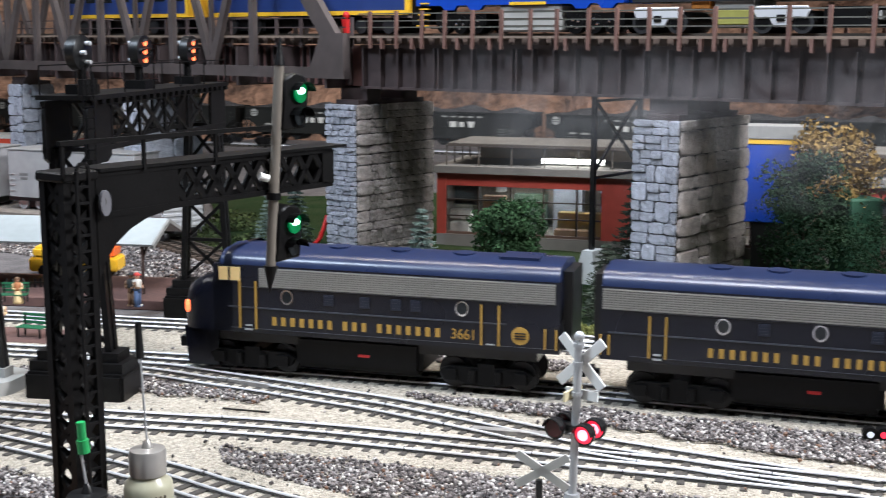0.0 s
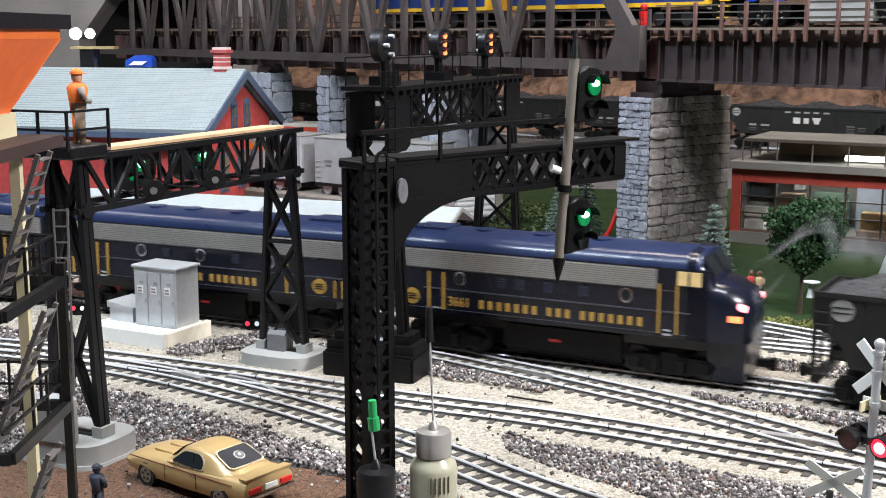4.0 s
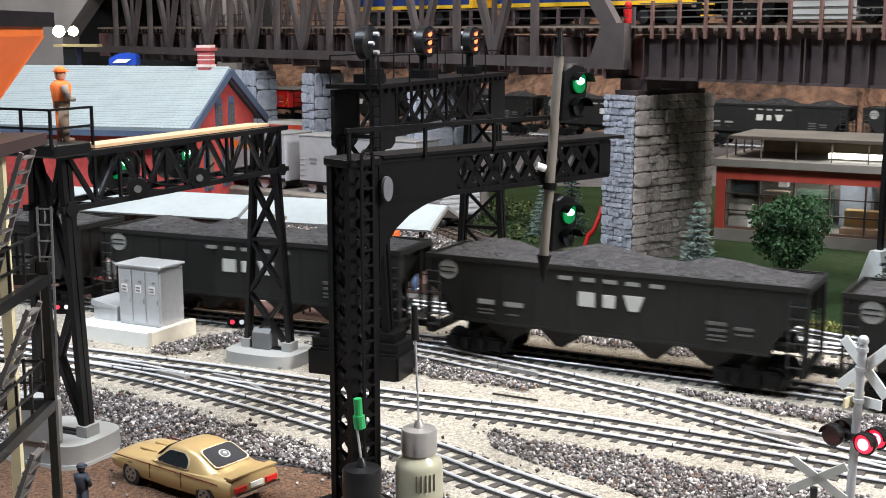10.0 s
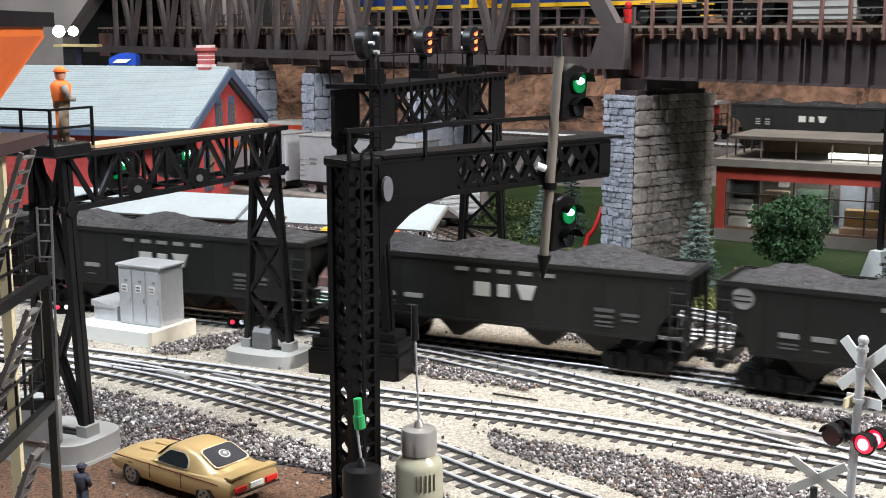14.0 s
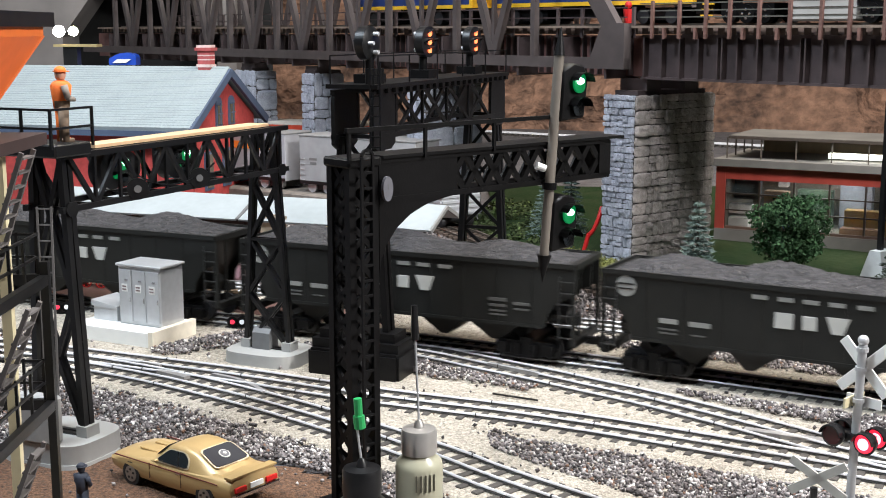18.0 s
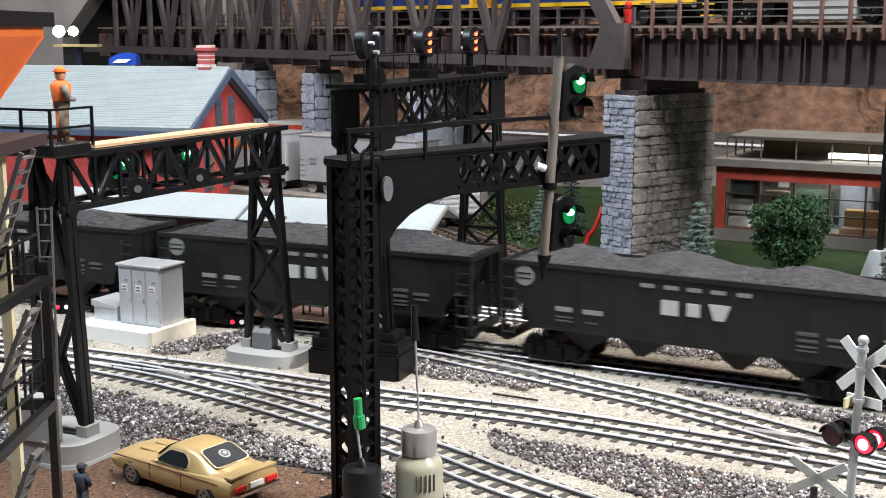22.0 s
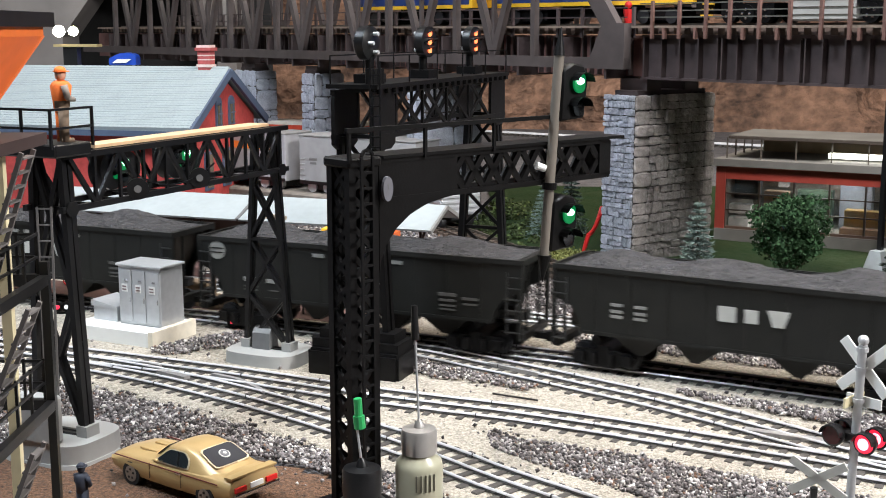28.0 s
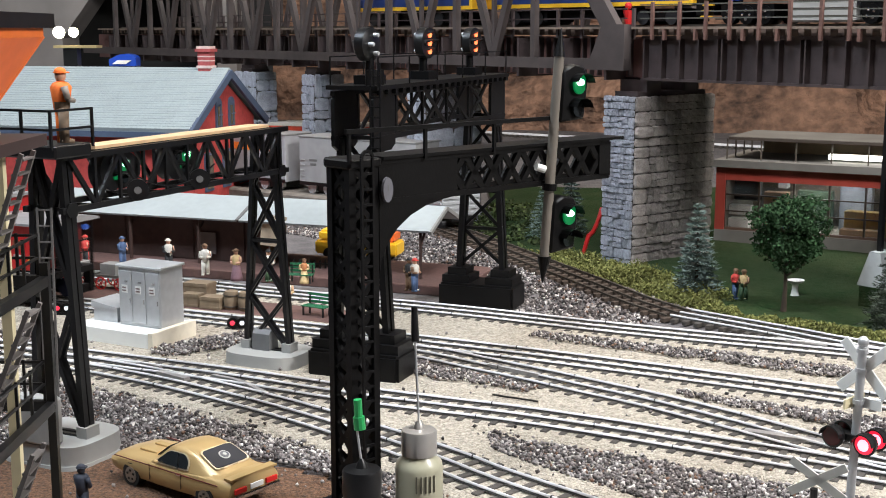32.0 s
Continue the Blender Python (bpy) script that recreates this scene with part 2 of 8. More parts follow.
def line_at(s):
    i = math.floor(s / DS)
    i = max(min(i, int(10.5 / DS) - 1), -int(10.5 / DS))
    p = LINE[i].lerp(LINE[i + 1], s / DS - i)
    k = min(max((s - LOOP0) / (LOOP1 - LOOP0), 0), 1)
    return Vector((p.x, p.y, RISE * k * k * (3 - 2 * k)))


SPEED = 0.268


def ride(ob, s0, truck=0.1):
    """Key a car whose middle is at s0 when the clip starts."""
    rows = []
    for i in range(0, 65):
        t = i * 0.5
        s = s0 - SPEED * t
        a, b = line_at(s - truck), line_at(s + truck)
        d = b - a
        rows.append((t, Matrix.Translation((a + b) / 2) @ Matrix.Rotation(math.atan2(d.y, d.x), 4, "Z") @ Matrix.Rotation(-math.asin(d.z / d.length), 4, "Y")))
    walk(ob, rows)

# ---- ground and room ----
ground = B()
bmesh.ops.create_grid(ground, x_segments=2, y_segments=2, size=1.0, matrix=Matrix.LocRotScale((-1, 1, 0), None, (11, 6, 1)))
tagged(new("ground", mesh_of("ground", ground, GRAVEL)), "layout ground covered with grey stone gravel", "ground", kind="structure")

room = B()
box(room, -1, 4.3, -0.6, 22, 0.1, 3.0)
solid("wall_north", room, WALLG, "dim grey room wall behind the layout", "wall", kind="structure")
room = B()
box(room, -1, -4.9, -0.6, 22, 0.1, 3.0)
solid("wall_south", room, WALLG, "grey room wall", "wall", kind="structure")
for nm, x in (("wall_west", -11.9), ("wall_east", 9.9)):
    room = B()
    box(room, x, -0.3, -0.6, 0.1, 9.1, 3.0)
    solid(nm, room, WALLG, "grey room wall", "wall", kind="structure")
room = B()
box(room, -1, -0.3, 2.4, 22, 9.3, 0.1)
solid("ceiling", room, mat("ceiling_white", (0.7, 0.7, 0.68), 0.9, var=0.05, scale=3), "plain white room ceiling", "ceiling", kind="structure")

# the painted rock face behind the far line
rock = B()
NX, NZ = 150, 26
grid = []
for j in range(NZ + 1):
    row = []
    for i in range(NX + 1):
        x, z = -4.5 + 9.5 * i / NX, -0.05 + 0.62 * j / NZ
        d = 0.16 * noise.fractal(Vector((x * 1.7, z * 4.0, 3.0)), 1.0, 2.0, 5) + 0.05 * noise.fractal(Vector((x * 9, z * 12, 1.0)), 1.0, 2.0, 4)
        row.append(rock.verts.new((x, 3.32 - 0.07 * abs(x) + d + 0.22 * z, z)))
    grid.append(row)
for j in range(NZ):
    for i in range(NX):
        rock.faces.new((grid[j][i], grid[j][i + 1], grid[j + 1][i + 1], grid[j + 1][i]))
solid("rock_face", rock, ROCK, "rugged brown and tan painted rock face", "rock face", kind="structure", smooth=True)


def smooth_line(pts, step):
    """Points at even steps on a Catmull-Rom line through pts."""
    P = [Vector((*p, 0.0)) if len(p) == 2 else Vector(p) for p in pts]
    P = [P[0] * 2 - P[1]] + P + [P[-1] * 2 - P[-2]]
    dense = []
    for a, b, c, d in zip(P, P[1:], P[2:], P[3:]):
        for k in range(40):
            t = k / 40
            dense.append(0.5 * ((2 * b) + (c - a) * t + (2 * a - 5 * b + 4 * c - d) * t * t + (3 * b - 3 * c + d - a) * t ** 3))
    dense.append(P[-2])
    out, run = [dense[0]], 0.0
    for a, b in zip(dense, dense[1:]):
        L = (b - a).length
        while run + L >= step:
            a = a.lerp(b, (step - run) / L)
            out.append(a.copy())
            L, run = (b - a).length, 0.0
        run += L
    return out


def side_of(pts, i):
    d = pts[min(i + 1, len(pts) - 1)] - pts[max(i - 1, 0)]
    d.z = 0
    d.normalize()
    return Vector((-d.y, d.x, 0)), d


def ribbon(bm, pts, o0, o1, z0, z1, z2=None):
    """A band along pts from offset o0 to o1, from z0 up to z1."""
    rings = []
    for i, p in enumerate(pts):
        n, _ = side_of(pts, i)
        a, b = p + n * o0, p + n * o1
        rings.append([bm.verts.new(v) for v in ((a.x, a.y, p.z + z0), (a.x, a.y, p.z + z1), (b.x, b.y, p.z + z1), (b.x, b.y, p.z + z0))])
    for a, b in zip(rings, rings[1:]):
        for k in range(4):
            bm.faces.new((a[k], a[(k + 1) % 4], b[(k + 1) % 4], b[k]))
    bm.faces.new(rings[0])
    bm.faces.new(rings[-1][::-1])
    return bm


def bank(bm, pts, w0, w1, z0, z1, wob=0.0):
    """A low bank of fill along pts, sloping at both sides, with an uneven foot."""
    rings = []
    for i, p in enumerate(pts):
        n, _ = side_of(pts, i)
        j0 = wob * noise.noise(p * 22) + wob * 0.5 * noise.noise(p * 70)
        j1 = wob * noise.noise(p * 22 + Vector((9, 9, 9))) + wob * 0.5 * noise.noise(p * 70 + Vector((5, 5, 5)))
        offs = ((-w1 - j0, z0), (-w0, z1), (w0, z1), (w1 + j1, z0))
        rings.append([bm.verts.new((p.x + n.x * o, p.y + n.y * o, p.z + z)) for o, z in offs])
    for a, b in zip(rings, rings[1:]):
        for k in range(3):
            bm.faces.new((a[k], a[k + 1], b[k + 1], b[k]))
    return bm


def rail_head(bm, pts, o, w, z0, z1):
    """A rounded rail head along pts."""
    prof = [(-w, z0), (-w, z0 + (z1 - z0) * 0.35), (-w * 0.62, z0 + (z1 - z0) * 0.82), (0, z1), (w * 0.62, z0 + (z1 - z0) * 0.82), (w, z0 + (z1 - z0) * 0.35), (w, z0)]
    rings = []
    for i, p in enumerate(pts):
        n, _ = side_of(pts, i)
        rings.append([bm.verts.new((p.x + n.x * (o + a), p.y + n.y * (o + a), p.z + z)) for a, z in prof])
    for a, b in zip(rings, rings[1:]):
        for k in range(len(prof) - 1):
            bm.faces.new((a[k], a[k + 1], b[k + 1], b[k])).smooth = True
    return bm


TIE_ME = {}
JOINT_ME = mesh_of("rail_joint", box(B(), 0, 0, 0.0056, 0.0006, 0.0022, 0.0025), BLACKM)


def track(name, pts, label, near=lambda p: True, rails=(-0.016, 0.0, 0.016), rail_mat=RAIL, tie_mat=TIE, tie_len=0.0475, step=0.0125, tie_w=0.0050, joints=True):
    """Three-rail track: each rail is a part, each tie in view a part, the rest one joined part."""
    th = thing(name, label, "railway track", kind="structure")
    fine = smooth_line(pts, 0.02)
    for o in rails:
        bm = B()
        w = 0.0008
        rail_head(bm, fine, o, w, 0.0066, 0.0080)
        head = part("rail", bm, rail_mat, th)
        bm = B()
        ribbon(bm, fine, o - w * 1.4, o + w * 1.4, 0.0053, 0.0058)
        ribbon(bm, fine, o - w * 0.45, o + w * 0.45, 0.0058, 0.0067)
        part("rail_web", bm, RAILW if rail_mat == RAIL else rail_mat, head)
        if joints:
            for i in range(3 + int(abs(o) * 300), len(fine) - 1, 7):
                if near(fine[i]):
                    n, d = side_of(fine, i)
                    m = Matrix.Translation(fine[i] + n * o) @ Matrix.Rotation(math.atan2(d.y, d.x), 4, "Z")
                    part("rail_joint", JOINT_ME, None, head, m=m)
    key = (tie_len, tie_mat.name)
    if key not in TIE_ME:
        TIE_ME[key] = mesh_of("tie", bevel(box(B(), 0, 0, 0, tie_w, tie_len, 0.0042), 0.0005, 1), tie_mat)
    rest = []
    ties = smooth_line(pts, step)
    rng = random.Random(len(ties))
    for i, p in enumerate(ties):
        n, d = side_of(ties, i)
        m = Matrix.Translation((p.x + n.x * rng.uniform(-0.001, 0.001), p.y, p.z + 0.0012 + rng.uniform(-0.0003, 0.0003))) @ Matrix.Rotation(math.atan2(d.y, d.x) + rng.uniform(-0.02, 0.02), 4, "Z")
        if near(p):
            part("tie", TIE_ME[key], None, th, m=m)
        else:
            rest.append(m)
    if rest:
        bm = B()
        for m in rest:
            box(bm, 0, 0, 0, tie_w, tie_len, 0.0042, m)
        tagged(part("tie_rows", bm, tie_mat, th), kind="stuff")
    return th


def in_view(p):
    return p.y > 0.55 and -0.47 * p.y < p.x < 0.72 * p.y and p.y < 1.75


main_pts = [tuple(line_at(-7.5 + 0.25 * i)) for i in range(61)]
T2 = [(0.9, 0.72), (0.62, 0.857), (0.44, 0.943), (0.311, 0.999), (0.18, 1.057), (0.11, 1.091), (0.035, 1.130), (-0.046, 1.167), (-0.142, 1.209), (-0.40, 1.322), (-0.9, 1.48), (-2.0, 1.62)]
T1 = [(0.62, 0.80), (0.47, 0.905), (0.341, 1.015), (0.304, 1.052), (0.262, 1.092), (0.219, 1.133)]
T4 = [(0.40, 0.62), (0.262, 0.735), (0.196, 0.804), (0.147, 0.853), (0.108, 0.886), (0.071, 0.918), (0.029, 0.951), (-0.016, 0.987), (-0.09, 1.028)]
T5 = [(0.75, 0.40), (0.40, 0.622), (0.229, 0.721), (0.184, 0.747), (0.134, 0.776), (0.1, 0.795), (0.045, 0.822), (-0.014, 0.846), (-0.075, 0.873), (-0.157, 0.915), (-0.231, 0.948), (-0.309, 0.981), (-0.42, 1.02), (-0.9, 1.15)]
T6 = [(0.20, 0.52), (0.10, 0.625), (0.029, 0.696), (-0.008, 0.738), (-0.086, 0.812), (-0.157, 0.870), (-0.231, 0.921), (-0.309, 0.962), (-0.42, 1.005), (-0.9, 1.13)]
T0 = [(0.219, 1.128, 0.0), (0.185, 1.172, 0.004), (0.151, 1.221, 0.010), (0.101, 1.320, 0.014), (0.044, 1.442, 0.017), (-0.024, 1.565, 0.02), (-0.14, 1.71, 0.02), (-0.40, 1.86, 0.02)]

# the white grit field on which the tracks lie
fld = B()
cols = []
for i in range(121):
    x = -0.75 + 1.75 * i / 120
    yf = min(np.interp(x, sorted(a[0] for a in T5), [a[1] for a in sorted(T5)]) - 0.044, (np.interp(x, sorted(a[0] for a in T6), [a[1] for a in sorted(T6)]) - 0.050) if x < 0.16 else 9)
    yb = np.interp(x, sorted(a[0] for a in T2), [a[1] for a in sorted(T2)]) + 0.038
    yf += 0.010 * noise.noise(Vector((x * 25, 0, 0)))
    yb += 0.006 * noise.noise(Vector((x * 25, 5, 0)))
    cols.append([fld.verts.new((x, yf + (yb - yf) * j / 10, 0.0040 if 0 < j < 10 else -0.001)) for j in range(11)])
for a, b in zip(cols, cols[1:]):
    for j in range(10):
        fld.faces.new((a[j], b[j], b[j + 1], a[j + 1]))
solid("grit_field", fld, GRIT, "pale crushed-grit ground between the tracks", "grit ground", kind="structure")

# white grit roadbeds
for pts, w in ((main_pts[20:40], 0.034), (T2, 0.030), (T4, 0.032), (T5[1:12], 0.034), (T6[:9], 0.034)):
    fine = smooth_line(pts, 0.012)
    bed = B()
    bank(bed, fine, w, w + 0.012, -0.002, 0.0043 + 0.00008 * (len(pts) % 7), 0.008)
    solid("roadbed", bed, GRIT, "pale crushed-grit roadbed under the rails", "roadbed", kind="structure")
bed = B()
rings = []
T0F = smooth_line(T0, 0.012)
for i, p in enumerate(T0F):
    n, _ = side_of(T0F, i)
    w = 0.060 + 0.006 * noise.noise(p * 22)
    rings.append([bed.verts.new((p.x + n.x * o, p.y + n.y * o, z)) for o, z in ((-w, -0.002), (-0.026, p.z), (0.026, p.z), (w, -0.002))])
for a, b in zip(rings, rings[1:]):
    for k in range(3):
        bed.faces.new((a[k], a[k + 1], b[k + 1], b[k]))
solid("roadbed", bed, GRAVEL, "grey gravel bank under the branch track", "roadbed", kind="structure")

# ---- the train ----
RAILZ = 0.0082
TRAIN = []


def words(bm, counts, x0, x1, z, h, y, gap=0.35, space=1.2):
    """Rows of plain letter-sized bars between x0 and x1, on the side y."""
    total = sum(counts) + gap * sum(c - 1 for c in counts) + space * (len(counts) - 1)
    u = (x1 - x0) / total
    x = x0
    for c in counts:
        for _ in range(c):
            box(bm, x + u / 2, y, z, u * 0.60, 0.0006, h * 0.9)
            x += u * (1 + gap)
        x += u * (space - gap)
    return bm


def letters(text, size, m):
    """Readable characters as a mesh, centred on its foot line."""
    cu = bpy.data.curves.new("letters", "FONT")
    cu.body, cu.size, cu.align_x, cu.extrude = text, size, "CENTER", 0.0003
    ob = bpy.data.objects.new("letters", cu)
    me = bpy.data.meshes.new_from_object(ob)
    bm = B()
    bm.from_mesh(me)
    bmesh.ops.transform(bm, matrix=m, verts=list(bm.verts))
    bpy.data.objects.remove(ob)
    bpy.data.curves.remove(cu)
    bpy.data.meshes.remove(me)
    return bm


def truck(name, parent, x, base=0.052, r=0.0098, axles=2, wheel=DWHEEL):
    """A truck: two side frames, a bolster, wheels on each axle."""
    tr = part(name, box(B(), x, 0, RAILZ + r - 0.002, 0.012, 0.05, 0.008), BLACKM, parent)
    for sy in (-1, 1):
        bm = B()
        prism(bm, [(x - base * 0.62, RAILZ + r + 0.002), (x - base * 0.5, RAILZ + r + 0.006), (x - base * 0.12, RAILZ + r + 0.006), (x - base * 0.1, RAILZ + r + 0.009), (x + base * 0.1, RAILZ + r + 0.009), (x + base * 0.12, RAILZ + r + 0.006), (x + base * 0.5, RAILZ + r + 0.006), (x + base * 0.62, RAILZ + r + 0.002), (x + base * 0.55, RAILZ + r - 0.004), (x + base * 0.38, RAILZ + r - 0.004), (x + base * 0.25, RAILZ + r - 0.0075), (x - base * 0.25, RAILZ + r - 0.0075), (x - base * 0.38, RAILZ + r - 0.004), (x - base * 0.55, RAILZ + r - 0.004)], sy * 0.0235, sy * 0.0275)
        for k in range(-1, 2, 2):
            box(bm, x + k * base * 0.46, sy * 0.0285, RAILZ + r - 0.004, 0.009, 0.004, 0.008)
            rod(bm, (x + k * base * 0.17, sy * 0.0285, RAILZ + r - 0.005), (x + k * base * 0.17, sy * 0.0285, RAILZ + r + 0.004), 0.003, n=8)
        part("side_frame", bm, BLACKM, tr)
    for k in range(axles):
        ax = x + (k - (axles - 1) / 2) * base * 0.9 / max(axles - 1, 1)
        for sy in (-1, 1):
            bm = B()
            rod(bm, (ax, sy * 0.0175, RAILZ + r), (ax, sy * 0.0205, RAILZ + r), r, n=18)
            rod(bm, (ax, sy * 0.0155, RAILZ + r), (ax, sy * 0.0175, RAILZ + r), r * 1.12, n=18)
            part("wheel", bm, wheel, tr)
    return tr


def coupler(parent, x, way):
    bm = B()
    bar(bm, (x, 0, RAILZ + 0.014), (x + way * 0.011, 0, RAILZ + 0.014), 0.005, 0.005)
    box(bm, x + way * 0.013, 0.001, RAILZ + 0.010, 0.005, 0.008, 0.008)
    part("coupler", bm, BLACKM, parent)


HW = 0.033
HALF_L = 0.153


def restack(th, table):
    """Lift the parts of a thing to the heights in the table (built height, true height)."""
    a, b = zip(*table)
    low = ("truck", "side_frame", "wheel", "coupler", "fuel_tank", "tank_valve", "emblem")
    for me in {o.data for o in th.children_recursive if o.data and not o.name.startswith(low)}:
        for v in me.vertices:
            v.co.z = float(np.interp(v.co.z, a, b))
        me.update()


def f_unit(m, cab):
    th = thing("diesel_locomotive", "navy blue streamlined cab diesel with gold stripes and silver grilles" if cab else "navy blue cabless booster diesel with gold stripes and silver grilles", "locomotive", m, "diesel units of the coal train")
    x0, x1 = -HALF_L, HALF_L
    sec = [(-HW, 0.024), (-HW, 0.081), (HW, 0.081), (HW, 0.024)]
    front = x0 + (0.030 if cab else 0.003)
    bm = B()
    prism(bm, sec, front, x1 - 0.003, Matrix.Rotation(radians(90), 4, "Z") @ Matrix.Scale(-1, 4, (0, 1, 0)))
    body = part("body", bm, NAVY, th)
    # roof: rounded section
    arc = [(-HW, 0.081)] + [(-HW + 0.013 * (1 - math.cos(a)), 0.081 + 0.012 * math.sin(a)) for a in (0.4, 0.8, 1.2, 1.57)] + [(0, 0.0955)]
    arc += [(-y, z) for y, z in arc[-2::-1]]
    bm = B()
    rf = x0 + 0.036 if cab else x0 + 0.004
    prism(bm, arc, rf, x1 - 0.004, Matrix.Rotation(radians(90), 4, "Z") @ Matrix.Scale(-1, 4, (0, 1, 0)))
    part("roof", bm, ROOFB, th, "blue roof", smooth=True)
    for fx in (-0.03, 0.02, 0.07) if cab else (-0.07, -0.03, 0.02, 0.07):
        bm = B()
        rod(bm, (fx, 0, 0.094), (fx, 0, 0.0962), 0.0085, n=16)
        part("roof_fan", bm, ROOFB, th)
    bm = B()
    box(bm, 0.115, 0, 0.093, 0.03, 0.026, 0.0034)
    part("roof_hatch", bm, ROOFB, th)
    if cab:
        # nose and cab built from lofted rings
        bm = B()
        rings = []
        for x, hw, z0, zt, rr in ((x0 - 0.001, 0.016, 0.028, 0.052, 0.010), (x0 + 0.0005, 0.022, 0.024, 0.059, 0.013), (x0 + 0.004, 0.027, 0.024, 0.0645, 0.015), (x0 + 0.010, 0.031, 0.024, 0.0685, 0.015), (x0 + 0.020, HW, 0.024, 0.072, 0.013), (x0 + 0.027, HW, 0.024, 0.073, 0.013), (x0 + 0.0285, HW, 0.024, 0.076, 0.013), (x0 + 0.040, HW, 0.024, 0.0945, 0.012), (x0 + 0.046, HW, 0.024, 0.0955, 0.012)):
            pr = [(-hw, z0), (-hw, zt - rr)] + [(-hw + rr * (1 - math.cos(a)), zt - rr + rr * math.sin(a)) for a in (0.5, 1.0, 1.57)]
            pr += [(-y, z) for y, z in pr[::-1]]
            rings.append([bm.verts.new((x, y, z)) for y, z in pr])
        for a, b in zip(rings, rings[1:]):
            for k in range(len(a) - 1):
                bm.faces.new((a[k], a[k + 1], b[k + 1], b[k]))
            bm.faces.new((a[-1], a[0], b[0], b[-1]))
        bm.faces.new(rings[0])
        part("nose", bm, NAVY, th, smooth=True)
        bm = B()
        prism(bm, [(x0 + 0.004, RAILZ + 0.003), (x0 + 0.03, RAILZ + 0.003), (x0 + 0.03, 0.024), (x0 + 0.001, 0.024)], -0.027, 0.027)
        part("pilot", bm, NAVY, th)
        bm = B()
        rod(bm, (x0 + 0.006, 0, 0.0585), (x0 - 0.0005, 0, 0.0555), 0.0045, n=14)
        part("headlight", bm, WARML, th, "lit headlight")
        for sy in (-1, 1):
            bm = B()
            rod(bm, (x0 + 0.012, sy * 0.0255, 0.0515), (x0 + 0.0035, sy * 0.0272, 0.0505), 0.0035, n=10)
            part("marker_light", bm, AMBER, th)
            bm = B()
            box(bm, x0 + 0.044, sy * (HW + 0.0002), 0.0705, 0.0175, 0.0012, 0.0085)
            part("cab_window", bm, mat("lit_cab", (0.5, 0.38, 0.18), 0.3, glow=(1.0, 0.62, 0.22, 0.22)), th, "warmly lit cab window")
            bm = B()
            box(bm, x0 + 0.044, sy * (HW + 0.0006), 0.0705, 0.0016, 0.0012, 0.0085)
            box(bm, x0 + 0.044, sy * (HW + 0.0004), 0.0700, 0.019, 0.0012, 0.0008)
            part("window_bar", bm, NAVY, th)
        bm = B()
        prism(bm, [(x0 + 0.029, 0.0775), (x0 + 0.0385, 0.0915), (x0 + 0.0365, 0.0915), (x0 + 0.027, 0.0775)], -0.026, -0.002)
        prism(bm, [(x0 + 0.029, 0.0775), (x0 + 0.0385, 0.0915), (x0 + 0.0365, 0.0915), (x0 + 0.027, 0.0775)], 0.002, 0.026)
        part("windscreen", bm, DGLASS, th)
    ends = [(x1, 1)] if cab else [(x1, 1), (x0, -1)]
    for x, w in ends:
        bm = B()
        box(bm, x, 0, 0.026, 0.007, 0.040, 0.062)
        part("diaphragm", bm, BLACK, th)
    L = 2 * HALF_L
    f = lambda k: x0 + k * L
    for sy in (-1, 1):
        Y = sy * (HW + 0.0005)
        g0, g1 = (0.225, 0.978) if cab else (0.015, 0.978)
        bm = B()
        box(bm, (f(g0) + f(g1)) / 2, sy * HW, 0.0675, f(g1) - f(g0), 0.0012, 0.0118)
        gr = part("grille", bm, mat("grille_back", (0.20, 0.195, 0.185), 0.4, 0.4), th, "bright wire grille along the upper side")
        bm = B()
        for k in range(9):
            box(bm, (f(g0) + f(g1)) / 2, Y + sy * 0.0004, 0.0680 + k * 0.0013, f(g1) - f(g0), 0.0010, 0.0006)
        n = 92
        for k in range(n):
            box(bm, f(g0) + (k + 0.5) * (f(g1) - f(g0)) / n, Y + sy * 0.0004, 0.0678, 0.0006, 0.0012, 0.0112)
        part("grille_mesh", bm, GRILLE, gr)
        rails = [0.172, 0.216, 0.80, 0.843, 0.955, 0.982] if cab else [0.012, 0.032, 0.125, 0.163, 0.79, 0.835, 0.945, 0.97]
        for k in rails:
            hi = 0.064 if k < 0.94 and k > 0.1 else 0.052
            if cab and k < 0.3:
                hi = 0.071
            bm = B()
            bar(bm, (f(k), Y + sy * 0.0008, 0.0335), (f(k), Y + sy * 0.0008, hi), 0.0013)
            part("grab_rail", bm, GOLD, th, "gold grab rail")
        bm = B()
        words(bm, [7, 3, 7], f(0.255), f(0.70 if cab else 0.69), 0.0430, 0.0066, Y)
        if cab:
            x = (f(0.722) + f(0.790)) / 2
            part("unit_number", letters("3661", 0.0098, Matrix.Translation((x, Y + sy * 0.0002, 0.0428)) @ Matrix.Rotation(radians(90 if sy < 0 else -90), 4, "X") @ Matrix.Rotation(0 if sy < 0 else math.pi, 4, "Z")), GOLD, th, "gold unit number")
        part("lettering", bm, GOLD, th, "gold lettering bars")
        bm = B()
        rod(bm, (f(0.895), sy * HW, 0.0530), (f(0.895), sy * (HW + 0.0008), 0.0530), 0.0066, n=24)
        part("emblem", bm, GOLD, th, "round gold emblem")
        for dz in (-0.002, 0.0, 0.002):
            part("emblem_bar", box(B(), f(0.895), sy * (HW + 0.0009), 0.0526 + dz, 0.0085, 0.0006, 0.0008), NAVY, th)
